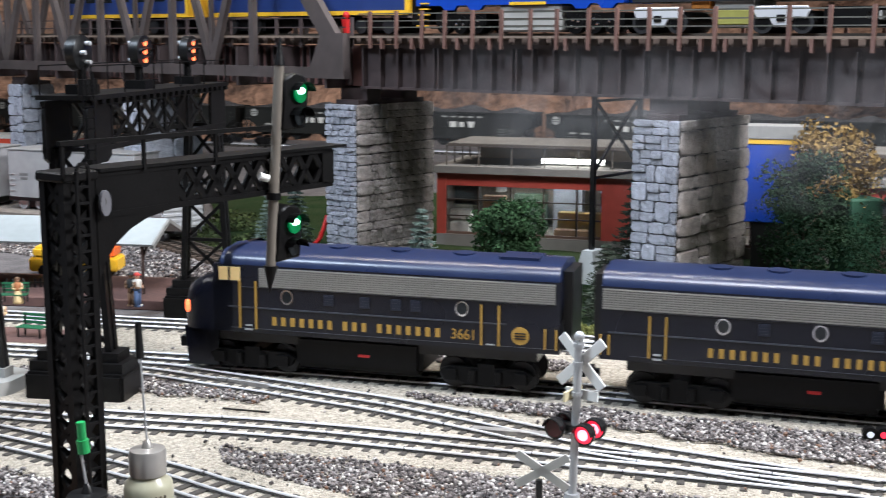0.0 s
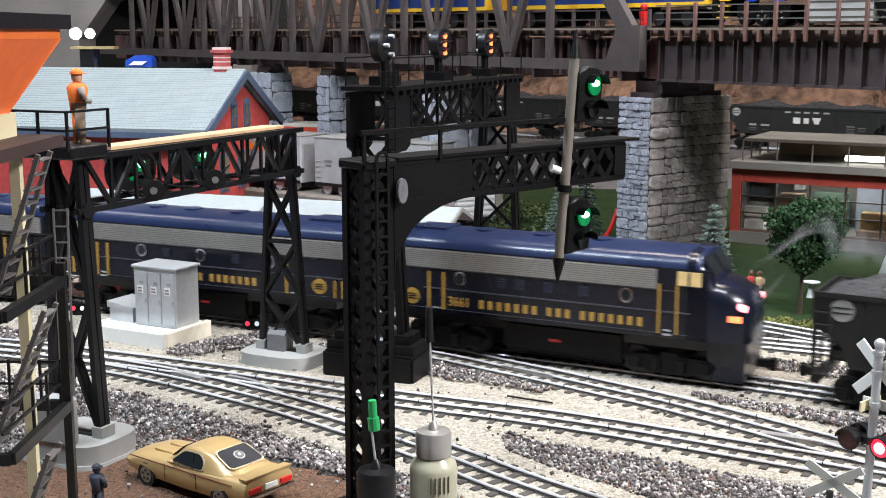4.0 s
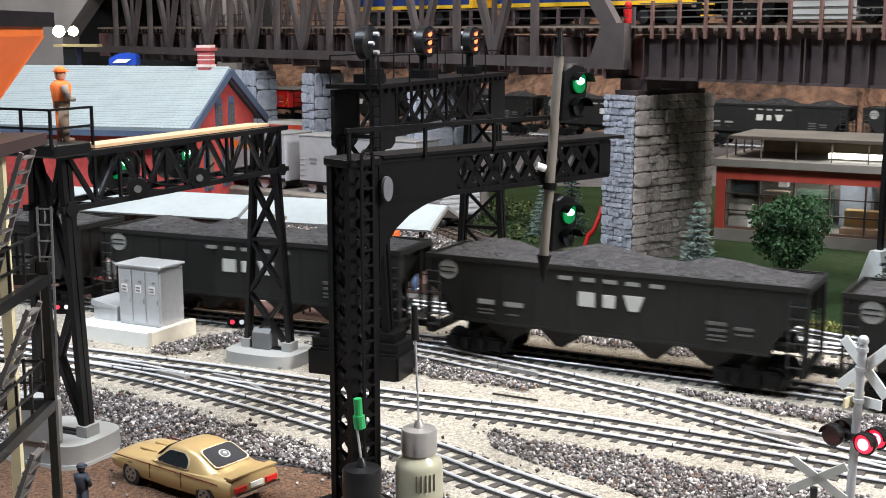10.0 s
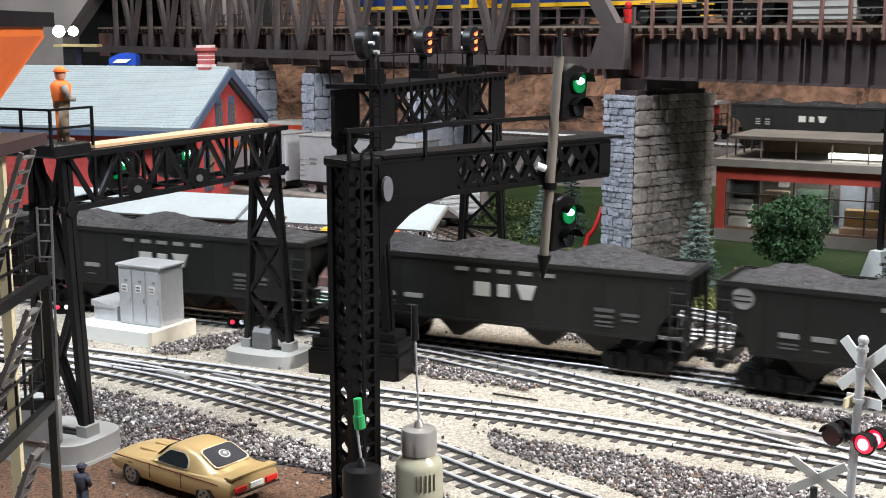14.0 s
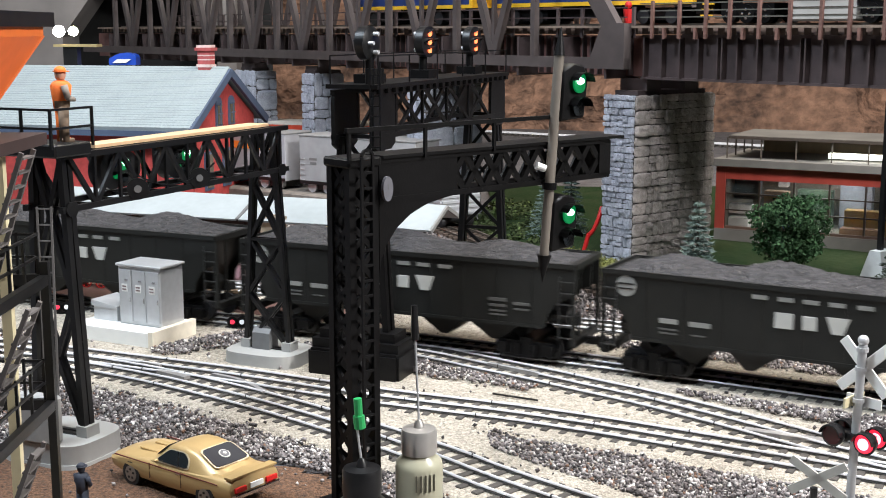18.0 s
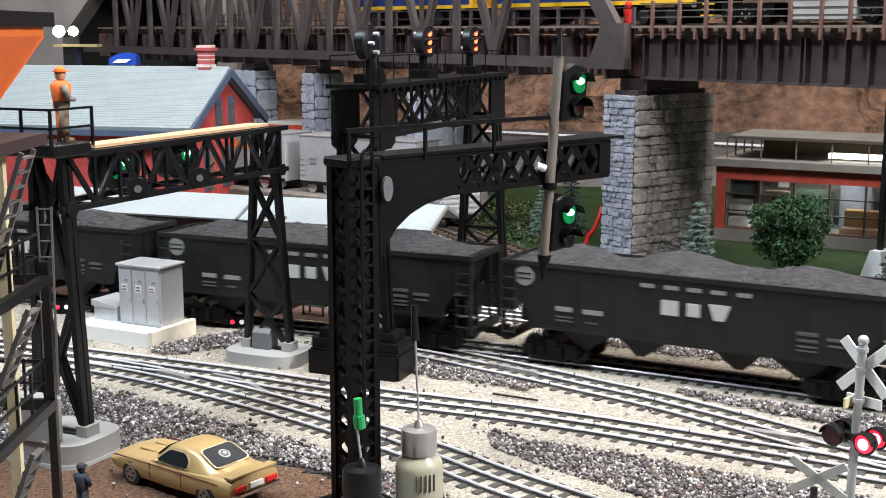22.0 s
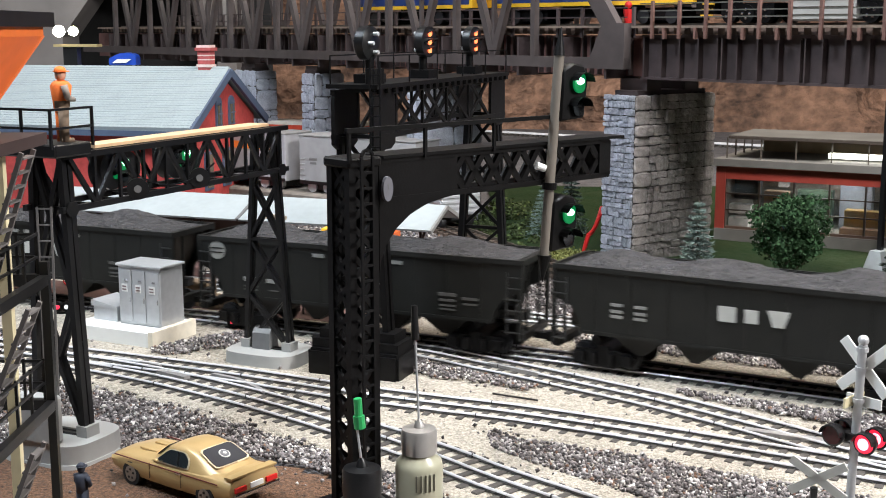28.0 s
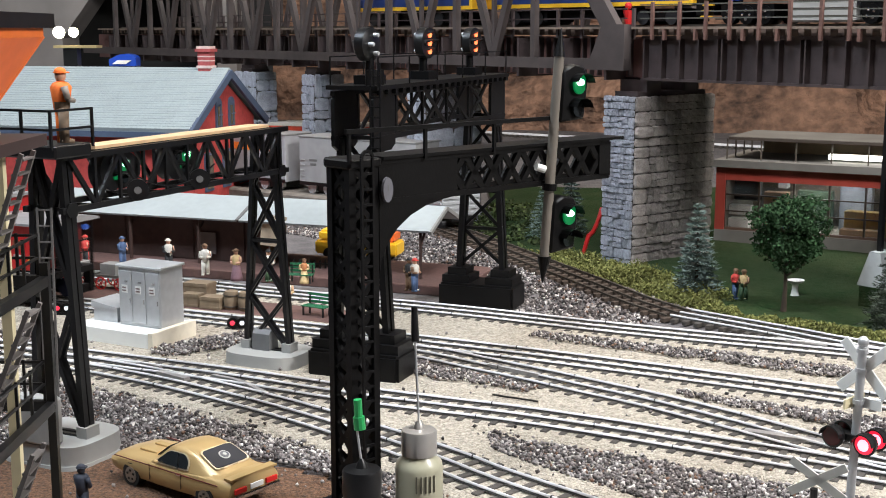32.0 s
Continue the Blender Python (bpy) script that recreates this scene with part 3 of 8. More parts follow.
        for k in ((0.30, 0.752) if cab else (0.29, 0.50, 0.735)):
            bm = B()
            rod(bm, (f(k), sy * HW, 0.0605), (f(k), sy * (HW + 0.0013), 0.0605), 0.0052, n=18)
            ph = part("porthole", bm, CHROME, th)
            bm = B()
            rod(bm, (f(k), sy * HW, 0.0605), (f(k), sy * (HW + 0.0016), 0.0605), 0.0041, n=16)
            part("pane", bm, DGLASS, ph)
        for k in ((0.41, 0.505, 0.585, 0.635) if cab else (0.38, 0.62)):
            bm = B()
            box(bm, f(k), Y, 0.056, 0.0075, 0.0008, 0.0078)
            for j in range(4):
                box(bm, f(k), Y + sy * 0.0004, 0.0568 + j * 0.0018, 0.0068, 0.0008, 0.0007)
            part("louvre", bm, mat("louvre_navy", (0.022, 0.027, 0.045), 0.4), th)
        bm = B()
        box(bm, 0, Y, 0.0528, L * 0.94 if not cab else L * 0.72, 0.0007, 0.0006)
        box(bm, (0.02 if cab else 0), Y, 0.0335, L * 0.84, 0.0007, 0.0006)
        box(bm, (0.02 if cab else 0), Y, 0.0662, L * 0.78, 0.0007, 0.0006)
        part("side_mouldings", bm, mat("moulding_grey", (0.055, 0.06, 0.075), 0.35), th)
        for k in ((0.195,) if cab else (0.144,)):
            bm = B()
            box(bm, f(k), Y, 0.0300, 0.006, 0.0018, 0.0035)
            box(bm, f(k), Y, 0.0385, 0.005, 0.0010, 0.0035)
            part("step_plate", bm, SILVER, th)
        bm = B()
        box(bm, f(0.822 if cab else 0.812), Y, 0.0345, 0.006, 0.0016, 0.0022)
        part("step", bm, SILVER, th)
    bm = B()
    box(bm, -0.008, 0, RAILZ + 0.006, 0.104, 0.052, 0.027)
    part("fuel_tank", bevel(bm, 0.004, 2), BLACKM, th, smooth=True)
    for sy in (-1, 1):
        part("tank_valve", box(B(), -0.002, sy * 0.0262, RAILZ + 0.018, 0.009, 0.001, 0.0022), REDP, th)
    bm = B()
    box(bm, 0.0, 0, 0.0228, L * 0.86, 0.046, 0.0035)
    part("underframe", bm, BLACK, th)
    truck("truck", th, -0.094, 0.058, 0.0112)
    truck("truck", th, 0.094, 0.058, 0.0112)
    coupler(th, x0 - 0.002 if not cab else x0, -1)
    coupler(th, x1 + 0.002, 1)
    return th


UNIT_Z = [(0.0, 0.0), (0.0215, 0.0215), (0.024, 0.041), (0.0335, 0.0445), (0.0430, 0.0480), (0.0496, 0.0555), (0.0528, 0.0605), (0.0560, 0.0660), (0.0638, 0.0745), (0.0655, 0.0765), (0.0675, 0.0775), (0.0793, 0.0925), (0.081, 0.0940), (0.0955, 0.1065), (0.099, 0.1095)]
lead = f_unit(Matrix(), True)
booster = f_unit(Matrix(), False)
restack(lead, UNIT_Z)
restack(booster, UNIT_Z)
TRAIN.append((lead, 0.178))
TRAIN.append((booster, 0.508))
TRAIN.append((copy_thing(booster, Matrix()), 0.838))


def hopper(marks, rng):
    th = thing("coal_hopper", "black coal hopper car heaped with coal, white letter bars" , "hopper car", None, "hopper cars of the coal train")
    hl = 0.151
    zr, zs = 0.0872, 0.0365
    prof = [(-hl, zr), (hl, zr), (hl, 0.063), (hl - 0.015, 0.056), (hl - 0.022, 0.046), (hl - 0.024, zs), (-hl + 0.024, zs), (-hl + 0.022, 0.046), (-hl + 0.015, 0.056), (-hl, 0.063)]
    for sy in (-1, 1):
        bm = B()
        prism(bm, prof, sy * 0.0300, sy * 0.0318)
        part("side_sheet", bm, COALB, th)
        bm = B()
        box(bm, 0, sy * 0.0322, zr - 0.0028, 2 * hl, 0.0022, 0.0036)
        part("top_rim", bm, COALB, th)
        bm = B()
        box(bm, 0, sy * 0.0316, zs - 0.001, 2 * hl - 0.05, 0.0016, 0.0026)
        part("side_sill", bm, COALB, th)
        for k in range(9):
            bm = B()
            box(bm, -0.116 + k * 0.029, sy * 0.0319, zs, 0.0012, 0.0008, zr - zs - 0.003)
            part("side_seam", bm, COALB, th)
    for sx in (-1, 1):
        bm = B()
        prism(bm, [(sx * (hl - 0.004), zr), (sx * (hl - 0.0055), zr), (sx * (hl - 0.040), 0.030), (sx * (hl - 0.038), 0.030)], -0.030, 0.030)
        part("slope_sheet", bm, COALB, th)
        bm = B()
        box(bm, sx * hl, 0, zr - 0.004, 0.0022, 0.0645, 0.0046)
        for sy in (-1, 1):
            bar(bm, (sx * (hl - 0.001), sy * 0.031, 0.024), (sx * (hl - 0.001), sy * 0.031, zr - 0.003), 0.0032)
            bar(bm, (sx * (hl - 0.002), sy * 0.014, 0.028), (sx * (hl - 0.002), sy * 0.014, zr - 0.003), 0.0018)
        box(bm, sx * (hl - 0.002), 0, 0.022, 0.006, 0.058, 0.006)
        part("end_frame", bm, COALB, th)
        for sy in (-1, 1):
            bm = B()
            for k in range(6):
                bar(bm, (sx * (hl - 0.012), sy * 0.0335, 0.030 + k * 0.0088), (sx * (hl - 0.001), sy * 0.0335, 0.030 + k * 0.0088), 0.0009)
            bar(bm, (sx * (hl - 0.012), sy * 0.0330, 0.028), (sx * (hl - 0.012), sy * 0.0330, 0.078), 0.0009)
            part("ladder", bm, mat("ladder_black", (0.03, 0.03, 0.03), 0.4), th)
        bm = B()
        rod(bm, (sx * (hl - 0.010), -0.012, 0.043), (sx * (hl - 0.024), -0.012, 0.043), 0.0075, n=14)
        part("brake_cylinder", bm, BLACK, th)
        coupler(th, sx * hl, sx)
        truck("truck", th, sx * 0.110, 0.042, 0.0088)
    for a, b, c, d in ((-0.105, -0.0575, -0.0790, -0.088), (-0.0575, -0.014, -0.0345, -0.0415), (0.014, 0.0575, 0.0415, 0.0345), (0.0575, 0.105, 0.088, 0.0790)):
        bm = B()
        prism(bm, [(a, zs), (b, zs), (c, 0.0215), (d, 0.0215)], -0.024, 0.024)
        part("hopper_bay", bm, COALB, th)
    bm = B()
    box(bm, 0, 0, 0.034, 2 * hl - 0.01, 0.010, 0.007)
    part("centre_sill", bm, BLACK, th)
    # the heap of coal
    bm = B()
    nx, ny = 64, 14
    g = []
    ph = rng.random() * 50
    for j in range(ny + 1):
        r = []
        for i in range(nx + 1):
            u, v = i / nx * 2 - 1, j / ny * 2 - 1
            e = (1 - abs(u) ** 6) * (1 - v * v)
            hgt = 0.0862 + e * (0.0078 + 0.0035 * math.cos(u * 3.1 * math.pi + 1.0)) + e * 0.006 * noise.noise(Vector((u * 3 + ph, v, ph)))
            hgt += 0.0022 * noise.noise(Vector((u * 40, v * 9, ph))) * min(1.0, 3 * e + 0.2)
            r.append(bm.verts.new((u * (hl - 0.003), v * 0.0305, hgt)))
        g.append(r)
    for j in range(ny):
        for i in range(nx):
            bm.faces.new((g[j][i], g[j][i + 1], g[j + 1][i + 1], g[j + 1][i]))
    part("coal_load", bm, COAL, th, "heaped black coal")
    for sy in (-1, 1):
        Y = sy * 0.0324
        g = lambda x: -sy * x
        fade = mat("faded_lettering", (0.24, 0.24, 0.225), 0.6)
        worn = mat("worn_lettering", (0.085, 0.085, 0.08), 0.6)
        if marks:
            em = part("emblem", rod(B(), (g(-0.1316), sy * 0.0312, 0.0762), (g(-0.1316), sy * 0.0326, 0.0762), 0.0080, n=24), fade, th, "round pale emblem")
            for z in (0.0738, 0.0776):
                part("emblem_bar", box(B(), g(-0.1316), sy * 0.0327, z, 0.0125, 0.0006, 0.0010), COALB, em)
            for x in (-0.0307, -0.0122, 0.0052, 0.0230, 0.0420):
                part("name_bar", box(B(), g(x), Y, 0.0770, 0.0108, 0.0007, 0.0030), fade, th)
            for x, z, w, h, c in ((-0.0978, 0.0512, 0.0138, 0.0036, fade), (-0.0738, 0.0510, 0.0160, 0.0036, fade), (-0.0978, 0.0462, 0.0135, 0.0012, worn), (-0.0978, 0.0432, 0.0135, 0.0012, worn), (-0.0750, 0.0440, 0.0100, 0.0010, worn), (0.0875, 0.0545, 0.0150, 0.0026, worn), (0.0875, 0.0500, 0.0140, 0.0020, worn), (0.0875, 0.0460, 0.0140, 0.0014, worn), (0.0875, 0.0430, 0.0140, 0.0012, worn), (0.1076, 0.0525, 0.0135, 0.0022, worn), (0.1076, 0.0485, 0.0120, 0.0014, worn)):
                part("data_bar", box(B(), g(x), Y, z, w, 0.0007, h), c, th)
        else:
            for x in (-0.0978, -0.0790):
                for z in (0.0505, 0.0545, 0.0595):
                    part("data_bar", box(B(), g(x), Y, z, 0.0095, 0.0007, 0.0022), fade, th)
        # three block shapes stand for the road's initials
        part("initial_block", box(B(), g(-0.0130), Y, 0.0578, 0.0130, 0.0007, 0.0112), LETTER, th, "white letter-sized block")
        part("initial_block", bevel(box(B(), g(0.0048), Y, 0.0584, 0.0098, 0.0007, 0.0100), 0.0003, 1), LETTER, th, "white letter-sized block")
        part("initial_block", prism(B(), [(g(0.0163), 0.0695), (g(0.0323), 0.0695), (g(0.0282), 0.0578), (g(0.0204), 0.0578)], Y - 0.00035, Y + 0.00035), LETTER, th, "white letter-sized block")
    return th


rng = random.Random(4)
first = hopper(True, rng)
second = hopper(True, rng)
last = hopper(False, rng)
PITCH, H0 = 0.3277, 1.521
for k in range(20):
    ob = (first if k == 0 else second if k == 1 else last if k == 19 else copy_thing(first if k % 2 == 0 else second, Matrix()))
    # the couplings towards the rear are stretched a little more
    TRAIN.append((ob, H0 + PITCH * k + 0.0025 * max(k - 12, 0)))

tail = copy_thing(lead, Matrix())
for ob in [o for o in tail.children if o.name.startswith(("headlight", "marker_light"))]:
    bpy.data.objects.remove(ob)
tail["label"] = "navy blue streamlined cab diesel facing backwards, gold stripes"
turned = thing("diesel_locomotive", "navy blue streamlined cab diesel facing the hoppers", "locomotive", None, "diesel units of the coal train")
for ob in list(tail.children):
    ob.parent = turned
    ob.matrix_basis = Matrix.Rotation(math.pi, 4, "Z") @ ob.matrix_basis
bpy.data.objects.remove(tail)
for sy in (-1, 1):
    part("marker_light", rod(B(), (HALF_L - 0.010, sy * 0.0262, 0.0685), (HALF_L - 0.003, sy * 0.0282, 0.0675), 0.0026, n=12), REDH, turned, "red marker light")
    bm = B()
    box(bm, HALF_L - 0.012, sy * 0.0310, 0.0575, 0.013, 0.0020, 0.0044)
    part("number_board", bm, AMBER, turned, "lit amber number board")
TRAIN.append((turned, 1.168))


def caboose():
    th = thing("caboose", "bright red caboose with lit cupola, grey roof and white emblem", "caboose")
    hl, hw = 0.104, 0.031
    bm = B()
    box(bm, 0.002, 0, 0.028, 2 * hl, 2 * hw, 0.044)
    part("body", bevel(bm, 0.0012, 1), REDP, th)
    grey = mat("caboose_roof", (0.22, 0.215, 0.215), 0.5)
    bm = B()
    prism(bm, [(-0.036, 0.0715), (-0.036, 0.0735), (-0.018, 0.0775), (0, 0.0788), (0.018, 0.0775), (0.036, 0.0735), (0.036, 0.0715)], -0.125, 0.121, Matrix.Rotation(radians(90), 4, "Z"))
    part("roof", bm, grey, th, "grey roof")
    bm = B()
    box(bm, 0.0240, 0, 0.0655, 0.046, 0.0640, 0.0290)
    cup = part("cupola", bm, REDP, th)
    bm = B()
    prism(bm, [(-0.0345, 0.0945), (-0.0345, 0.0960), (0, 0.0985), (0.0345, 0.0960), (0.0345, 0.0945)], -0.005, 0.053, Matrix.Rotation(radians(90), 4, "Z") @ Matrix.Scale(-1, 4, (0, 1, 0)))
    part("cupola_roof", bm, grey, cup)
    lit = mat("lit_cupola", (0.7, 0.5, 0.3), 0.3, glow=(1.0, 0.66, 0.30, 1.7))
    dim = mat("dim_window", (0.16, 0.05, 0.03), 0.3, glow=(1.0, 0.3, 0.1, 0.05))
    for sy in (-1, 1):
        Y = sy * (hw + 0.0004)
        for x, w, lamp in ((0.0105, 0.0095, lit), (0.0220, 0.0095, lit), (0.0320, 0.0075, dim)):
            part("cupola_window", box(B(), x, sy * 0.0321, 0.0735, w, 0.0010, 0.0125), lamp, cup, "lit cupola window" if lamp == lit else "")
        fr = B()
        for z in (0.0722, 0.0860):
            box(fr, 0.0205, sy * 0.0323, z, 0.0330, 0.0012, 0.0013)
        part("window_frame", fr, REDP, cup)
        for x in (-0.0803, 0.0835):
            fr = part("window", box(B(), x, Y, 0.0475, 0.0165, 0.0012, 0.0105), REDP, th)
            part("pane", box(B(), x, Y + sy * 0.0004, 0.0488, 0.0120, 0.0012, 0.0080), dim, fr)
        part("bay_panel", box(B(), 0.0200, Y, 0.0455, 0.0385, 0.0012, 0.0165), mat("dull_red", (0.20, 0.012, 0.010), 0.45), th)
        em = part("emblem", rod(B(), (-0.0528, sy * hw, 0.0617), (-0.0528, sy * (hw + 0.0010), 0.0617), 0.0128, n=28), LETTER, th, "round white emblem with red bars")
        part("emblem_field", rod(B(), (-0.0528, sy * hw, 0.0617), (-0.0528, sy * (hw + 0.0013), 0.0617), 0.0113, n=28), REDP, em)
        for k in (-1, 0, 1):
            part("emblem_bar", box(B(), -0.0528 + k * 0.0062, sy * (hw + 0.0014), 0.0577, 0.0050, 0.0008, 0.0080), LETTER, em)
        bm = B()
        words(bm, [7, 3, 7], -0.0168, 0.0527, 0.0332, 0.0048, Y)
        part("lettering", bm, LETTER, th, "white lettering bars")
        for x in (-0.0810, 0.0840):
            part("data_bar", box(B(), x, Y, 0.0405, 0.012, 0.0008, 0.0022), LETTER, th)
        for x, w in ((-0.1005, 1), (0.1005, -1)):
            bm = B()
            for k in range(6):
                a0, a1 = k * 0.26, (k + 1) * 0.26
                bar(bm, (x + w * 0.016 * (1 - math.cos(a0)), Y + sy * 0.001, 0.050 - 0.018 * math.sin(a0)), (x + w * 0.016 * (1 - math.cos(a1)), Y + sy * 0.001, 0.050 - 0.018 * math.sin(a1)), 0.0009)
            part("grab_iron", bm, YELLOW, th, "yellow grab iron")
    bm = B()
    box(bm, 0, 0, 0.0252, 0.236, 0.030, 0.0034)
    part("underframe", bm, BLACKM, th)
    # plate over the rear end, its red darkened to stand for platform shade
    part("end_wall", box(B(), 0.1063, 0, 0.0285, 0.0012, 0.0600, 0.0430), mat("shaded_red", (0.12, 0.010, 0.010), 0.5), th, "end wall with its shade put into the red")
    part("end_door", box(B(), 0.1072, 0, 0.0290, 0.0012, 0.0180, 0.0380), BLACKM, th)
    part("battery_box", box(B(), 0.004, 0, 0.018, 0.018, 0.020, 0.009), BLACKM, th)
    for sx in (-1, 1):
        bm = B()
        for y in (-0.029, 0.0, 0.029):
            bar(bm, (sx * 0.118, y, 0.027), (sx * 0.118, y, 0.052), 0.0014)
        bar(bm, (sx * 0.118, -0.029, 0.052), (sx * 0.118, 0.029, 0.052), 0.0014)
        bar(bm, (sx * 0.118, -0.029, 0.040), (sx * 0.118, 0.029, 0.040), 0.0011)
        for y in (-0.031, 0.031):
            bar(bm, (sx * 0.119, y, 0.016), (sx * 0.119, y, 0.0725), 0.0012)
        part("end_railing", bm, BLACKM, th)
        bm = B()
        box(bm, sx * 0.112, 0, 0.025, 0.018, 0.058, 0.0025)
        for y in (-0.029, 0.029):
            box(bm, sx * 0.114, y, 0.013, 0.010, 0.004, 0.012)
        part("end_platform", bm, BLACKM, th)
        coupler(th, sx * 0.119, sx)
        truck("truck", th, sx * 0.078, 0.040, 0.0085, wheel=mat("blue_black_wheel", (0.03, 0.035, 0.07), 0.35, 0.5))
        for sy in (-1, 1) if sx > 0 else ():
            bm = B()
            rod(bm, (sx * 0.108, sy * 0.033, 0.062), (sx * 0.108, sy * 0.037, 0.062), 0.0028, n=10)
            part("marker_lamp", bm, mat("marker_blue", (0.02, 0.05, 0.2), 0.3, glow=(0.1, 0.25, 1.0, 0.3)), th)
    bm = B()
    rod(bm, (-0.016, 0.014, 0.076), (-0.016, 0.014, 0.090), 0.0022, n=10)
    rod(bm, (-0.016, 0.014, 0.090), (-0.016, 0.014, 0.0915), 0.0038, n=10)
    part("smoke_jack", bm, BLACKM, th)
    return th


cab_end = caboose()
restack(cab_end, [(0.0, 0.0), (0.0225, 0.0225), (0.0252, 0.0355), (0.028, 0.0412), (0.072, 0.0850), (0.0735, 0.0868), (0.0788, 0.0915), (0.0945, 0.1055), (0.0985, 0.1090)])
TRAIN.append((cab_end, 8.066))


# ---- the high bridge on stone piers ----
BR = Matrix.Translation((0.251, 1.449, 0)) @ Matrix.Rotation(radians(-51), 4, "Z")

STONES = {}
for mt in (PIER, PIERL, PIERB):
    rs = random.Random(11)
    lst = []
    for k in range(7):
        bm = B()
        bmesh.ops.create_cube(bm, size=1.0)
        bmesh.ops.subdivide_edges(bm, edges=list(bm.edges), cuts=2, use_grid_fill=True)
        for v in bm.verts:
            rim = sorted(abs(c) for c in v.co)
            v.co *= 1.0 - 0.10 * (rim[1] > 0.4) - 0.06 * (rim[0] > 0.4)
            v.co += Vector((rs.uniform(-0.035, 0.035), rs.uniform(-0.07, 0.07), rs.uniform(-0.028, 0.028)))
        lst.append(mesh_of("stone", bm, mt))
    STONES[mt.name] = lst


def stone_face(parent, org, along, out, width, height, mt, cw, ch, rs):
    """Rows of rough stones on a wall face: org is the lower left corner, along and out are unit ways."""
    z = 0.0
    rot = Matrix((along, out, Vector((0, 0, 1)))).transposed().to_quaternion()
    while z < height - 0.002:
        h = min(ch * rs.uniform(0.65, 1.45), height - z)
        if height - z - h < 0.005:
            h = height - z
        x = 0.0
        while x < width - 0.001:
            quoin = width > 0.06 and (x < 0.001 or width - x < cw * 1.6)
            w = min(cw * (rs.uniform(1.1, 1.7) if quoin else rs.uniform(0.45, 1.2)), width - x)
            if width - x - w < cw * 0.4:
                w = width - x
            rows = 2 if (not quoin and h > ch * 0.85 and rs.random() < 0.55) else 1
            cut = rs.uniform(0.38, 0.62)
            zz = z
            for r in range(rows):
                hh = h if rows == 1 else (h * cut if r == 0 else h * (1 - cut))
                d = rs.uniform(0.0045, 0.0074)
                c = org + along * (x + w / 2) + Vector((0, 0, zz + hh / 2)) + out * (d * 0.5 - 0.0025)
                tilt = Matrix.Rotation(rs.uniform(-0.018, 0.018), 3, "Y").to_quaternion()
                part("stone", rs.choice(STONES[mt.name]), None, parent, m=Matrix.LocRotScale(c, rot @ tilt, (w - 0.0003, d, hh - 0.0004)))
                zz += hh
            x += w
        z += h


def pier(x, half, y0, y1, top, fine, label, seed, flank=PIER):
    """A stone pier; local x runs along the bridge."""
    th = thing("stone_pier", label, "bridge pier", BR @ Matrix.Translation((x, 0, 0)), "stone piers under the bridge")
    bm = B()
    box(bm, 0, (y0 + y1) / 2, -0.005, 2 * half, y1 - y0, top + 0.003)
    part("core", bm, PIERJ, th)
    rs = random.Random(seed)
    cw, ch = fine
    # the front face takes the paler lit tone, the other face the flank tone
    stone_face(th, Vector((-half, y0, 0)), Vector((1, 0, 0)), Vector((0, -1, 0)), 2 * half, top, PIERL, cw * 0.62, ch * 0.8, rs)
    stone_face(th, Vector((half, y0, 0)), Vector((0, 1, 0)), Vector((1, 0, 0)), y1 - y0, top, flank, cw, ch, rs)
    bm = B()
    for yy in ((-0.035, 0.03) if y1 > 0 else (-0.05,)):
        box(bm, 0.0, yy, top + 0.004, min(0.04, 2 * half), 0.024, 0.2065 - top)
    part("bearing", bm, RUST, th)
    bm = B()
    box(bm, 0.0, (y0 + y1) / 2, top - 0.002, min(0.034, 1.8 * half), (y1 - y0) * 0.86, 0.0065)
    part("bearing_plate", bm, RUST, th)
    return th


pier(0.0015, 0.0225, -0.068, 0.068, 0.193, (0.0165, 0.0125), "grey cut-stone bridge pier with one face coloured as lit", 3)
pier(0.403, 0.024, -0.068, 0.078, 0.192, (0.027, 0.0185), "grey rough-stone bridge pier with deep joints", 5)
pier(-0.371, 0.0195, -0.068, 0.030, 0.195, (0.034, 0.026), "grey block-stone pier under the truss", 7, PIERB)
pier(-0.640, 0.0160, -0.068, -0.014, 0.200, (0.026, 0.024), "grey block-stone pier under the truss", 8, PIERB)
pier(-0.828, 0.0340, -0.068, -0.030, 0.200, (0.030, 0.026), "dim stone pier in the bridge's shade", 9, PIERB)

# plate girder span
gird = thing("plate_girder_span", "rust-brown plate girder bridge span with deck railing", "bridge", BR)
G0, G1 = 0.016, 1.6
for y in (-0.045, 0.045):
    bm = B()
    box(bm, (G0 + G1) / 2, y, 0.2105, G1 - G0, 0.003, 0.049)
    part("web", bm, RUST, gird)
    for z in (0.2105, 0.2565):
        bm = B()
        box(bm, (G0 + G1) / 2, y - 0.0, z, G1 - G0, 0.013, 0.0028)
        part("flange", bm, RUST, gird)
stif = mesh_of("stiffener", box(B(), 0, 0, 0.2133, 0.0018, 0.0085, 0.0432), RUST)
x = 0.022
while x < 0.80:
    part("stiffener", stif, None, gird, m=Matrix.Translation((x, -0.0502, 0)))
    if int(x * 1000) % 3 == 0:
        part("stiffener", stif, None, gird, m=Matrix.Translation((x + 0.006, -0.0502, 0)))
    x += 0.0255
btie = mesh_of("bridge_tie", box(B(), 0, 0, 0.2600, 0.0085, 0.112, 0.0075), mat("bridge_tie", (0.06, 0.042, 0.034), 0.8, var=0.35, scale=200, rand=0.4))
x = -1.4
while x < 0.95:
    part("bridge_tie", btie, None, gird, m=Matrix.Translation((x, 0, 0)))
    x += 0.0150
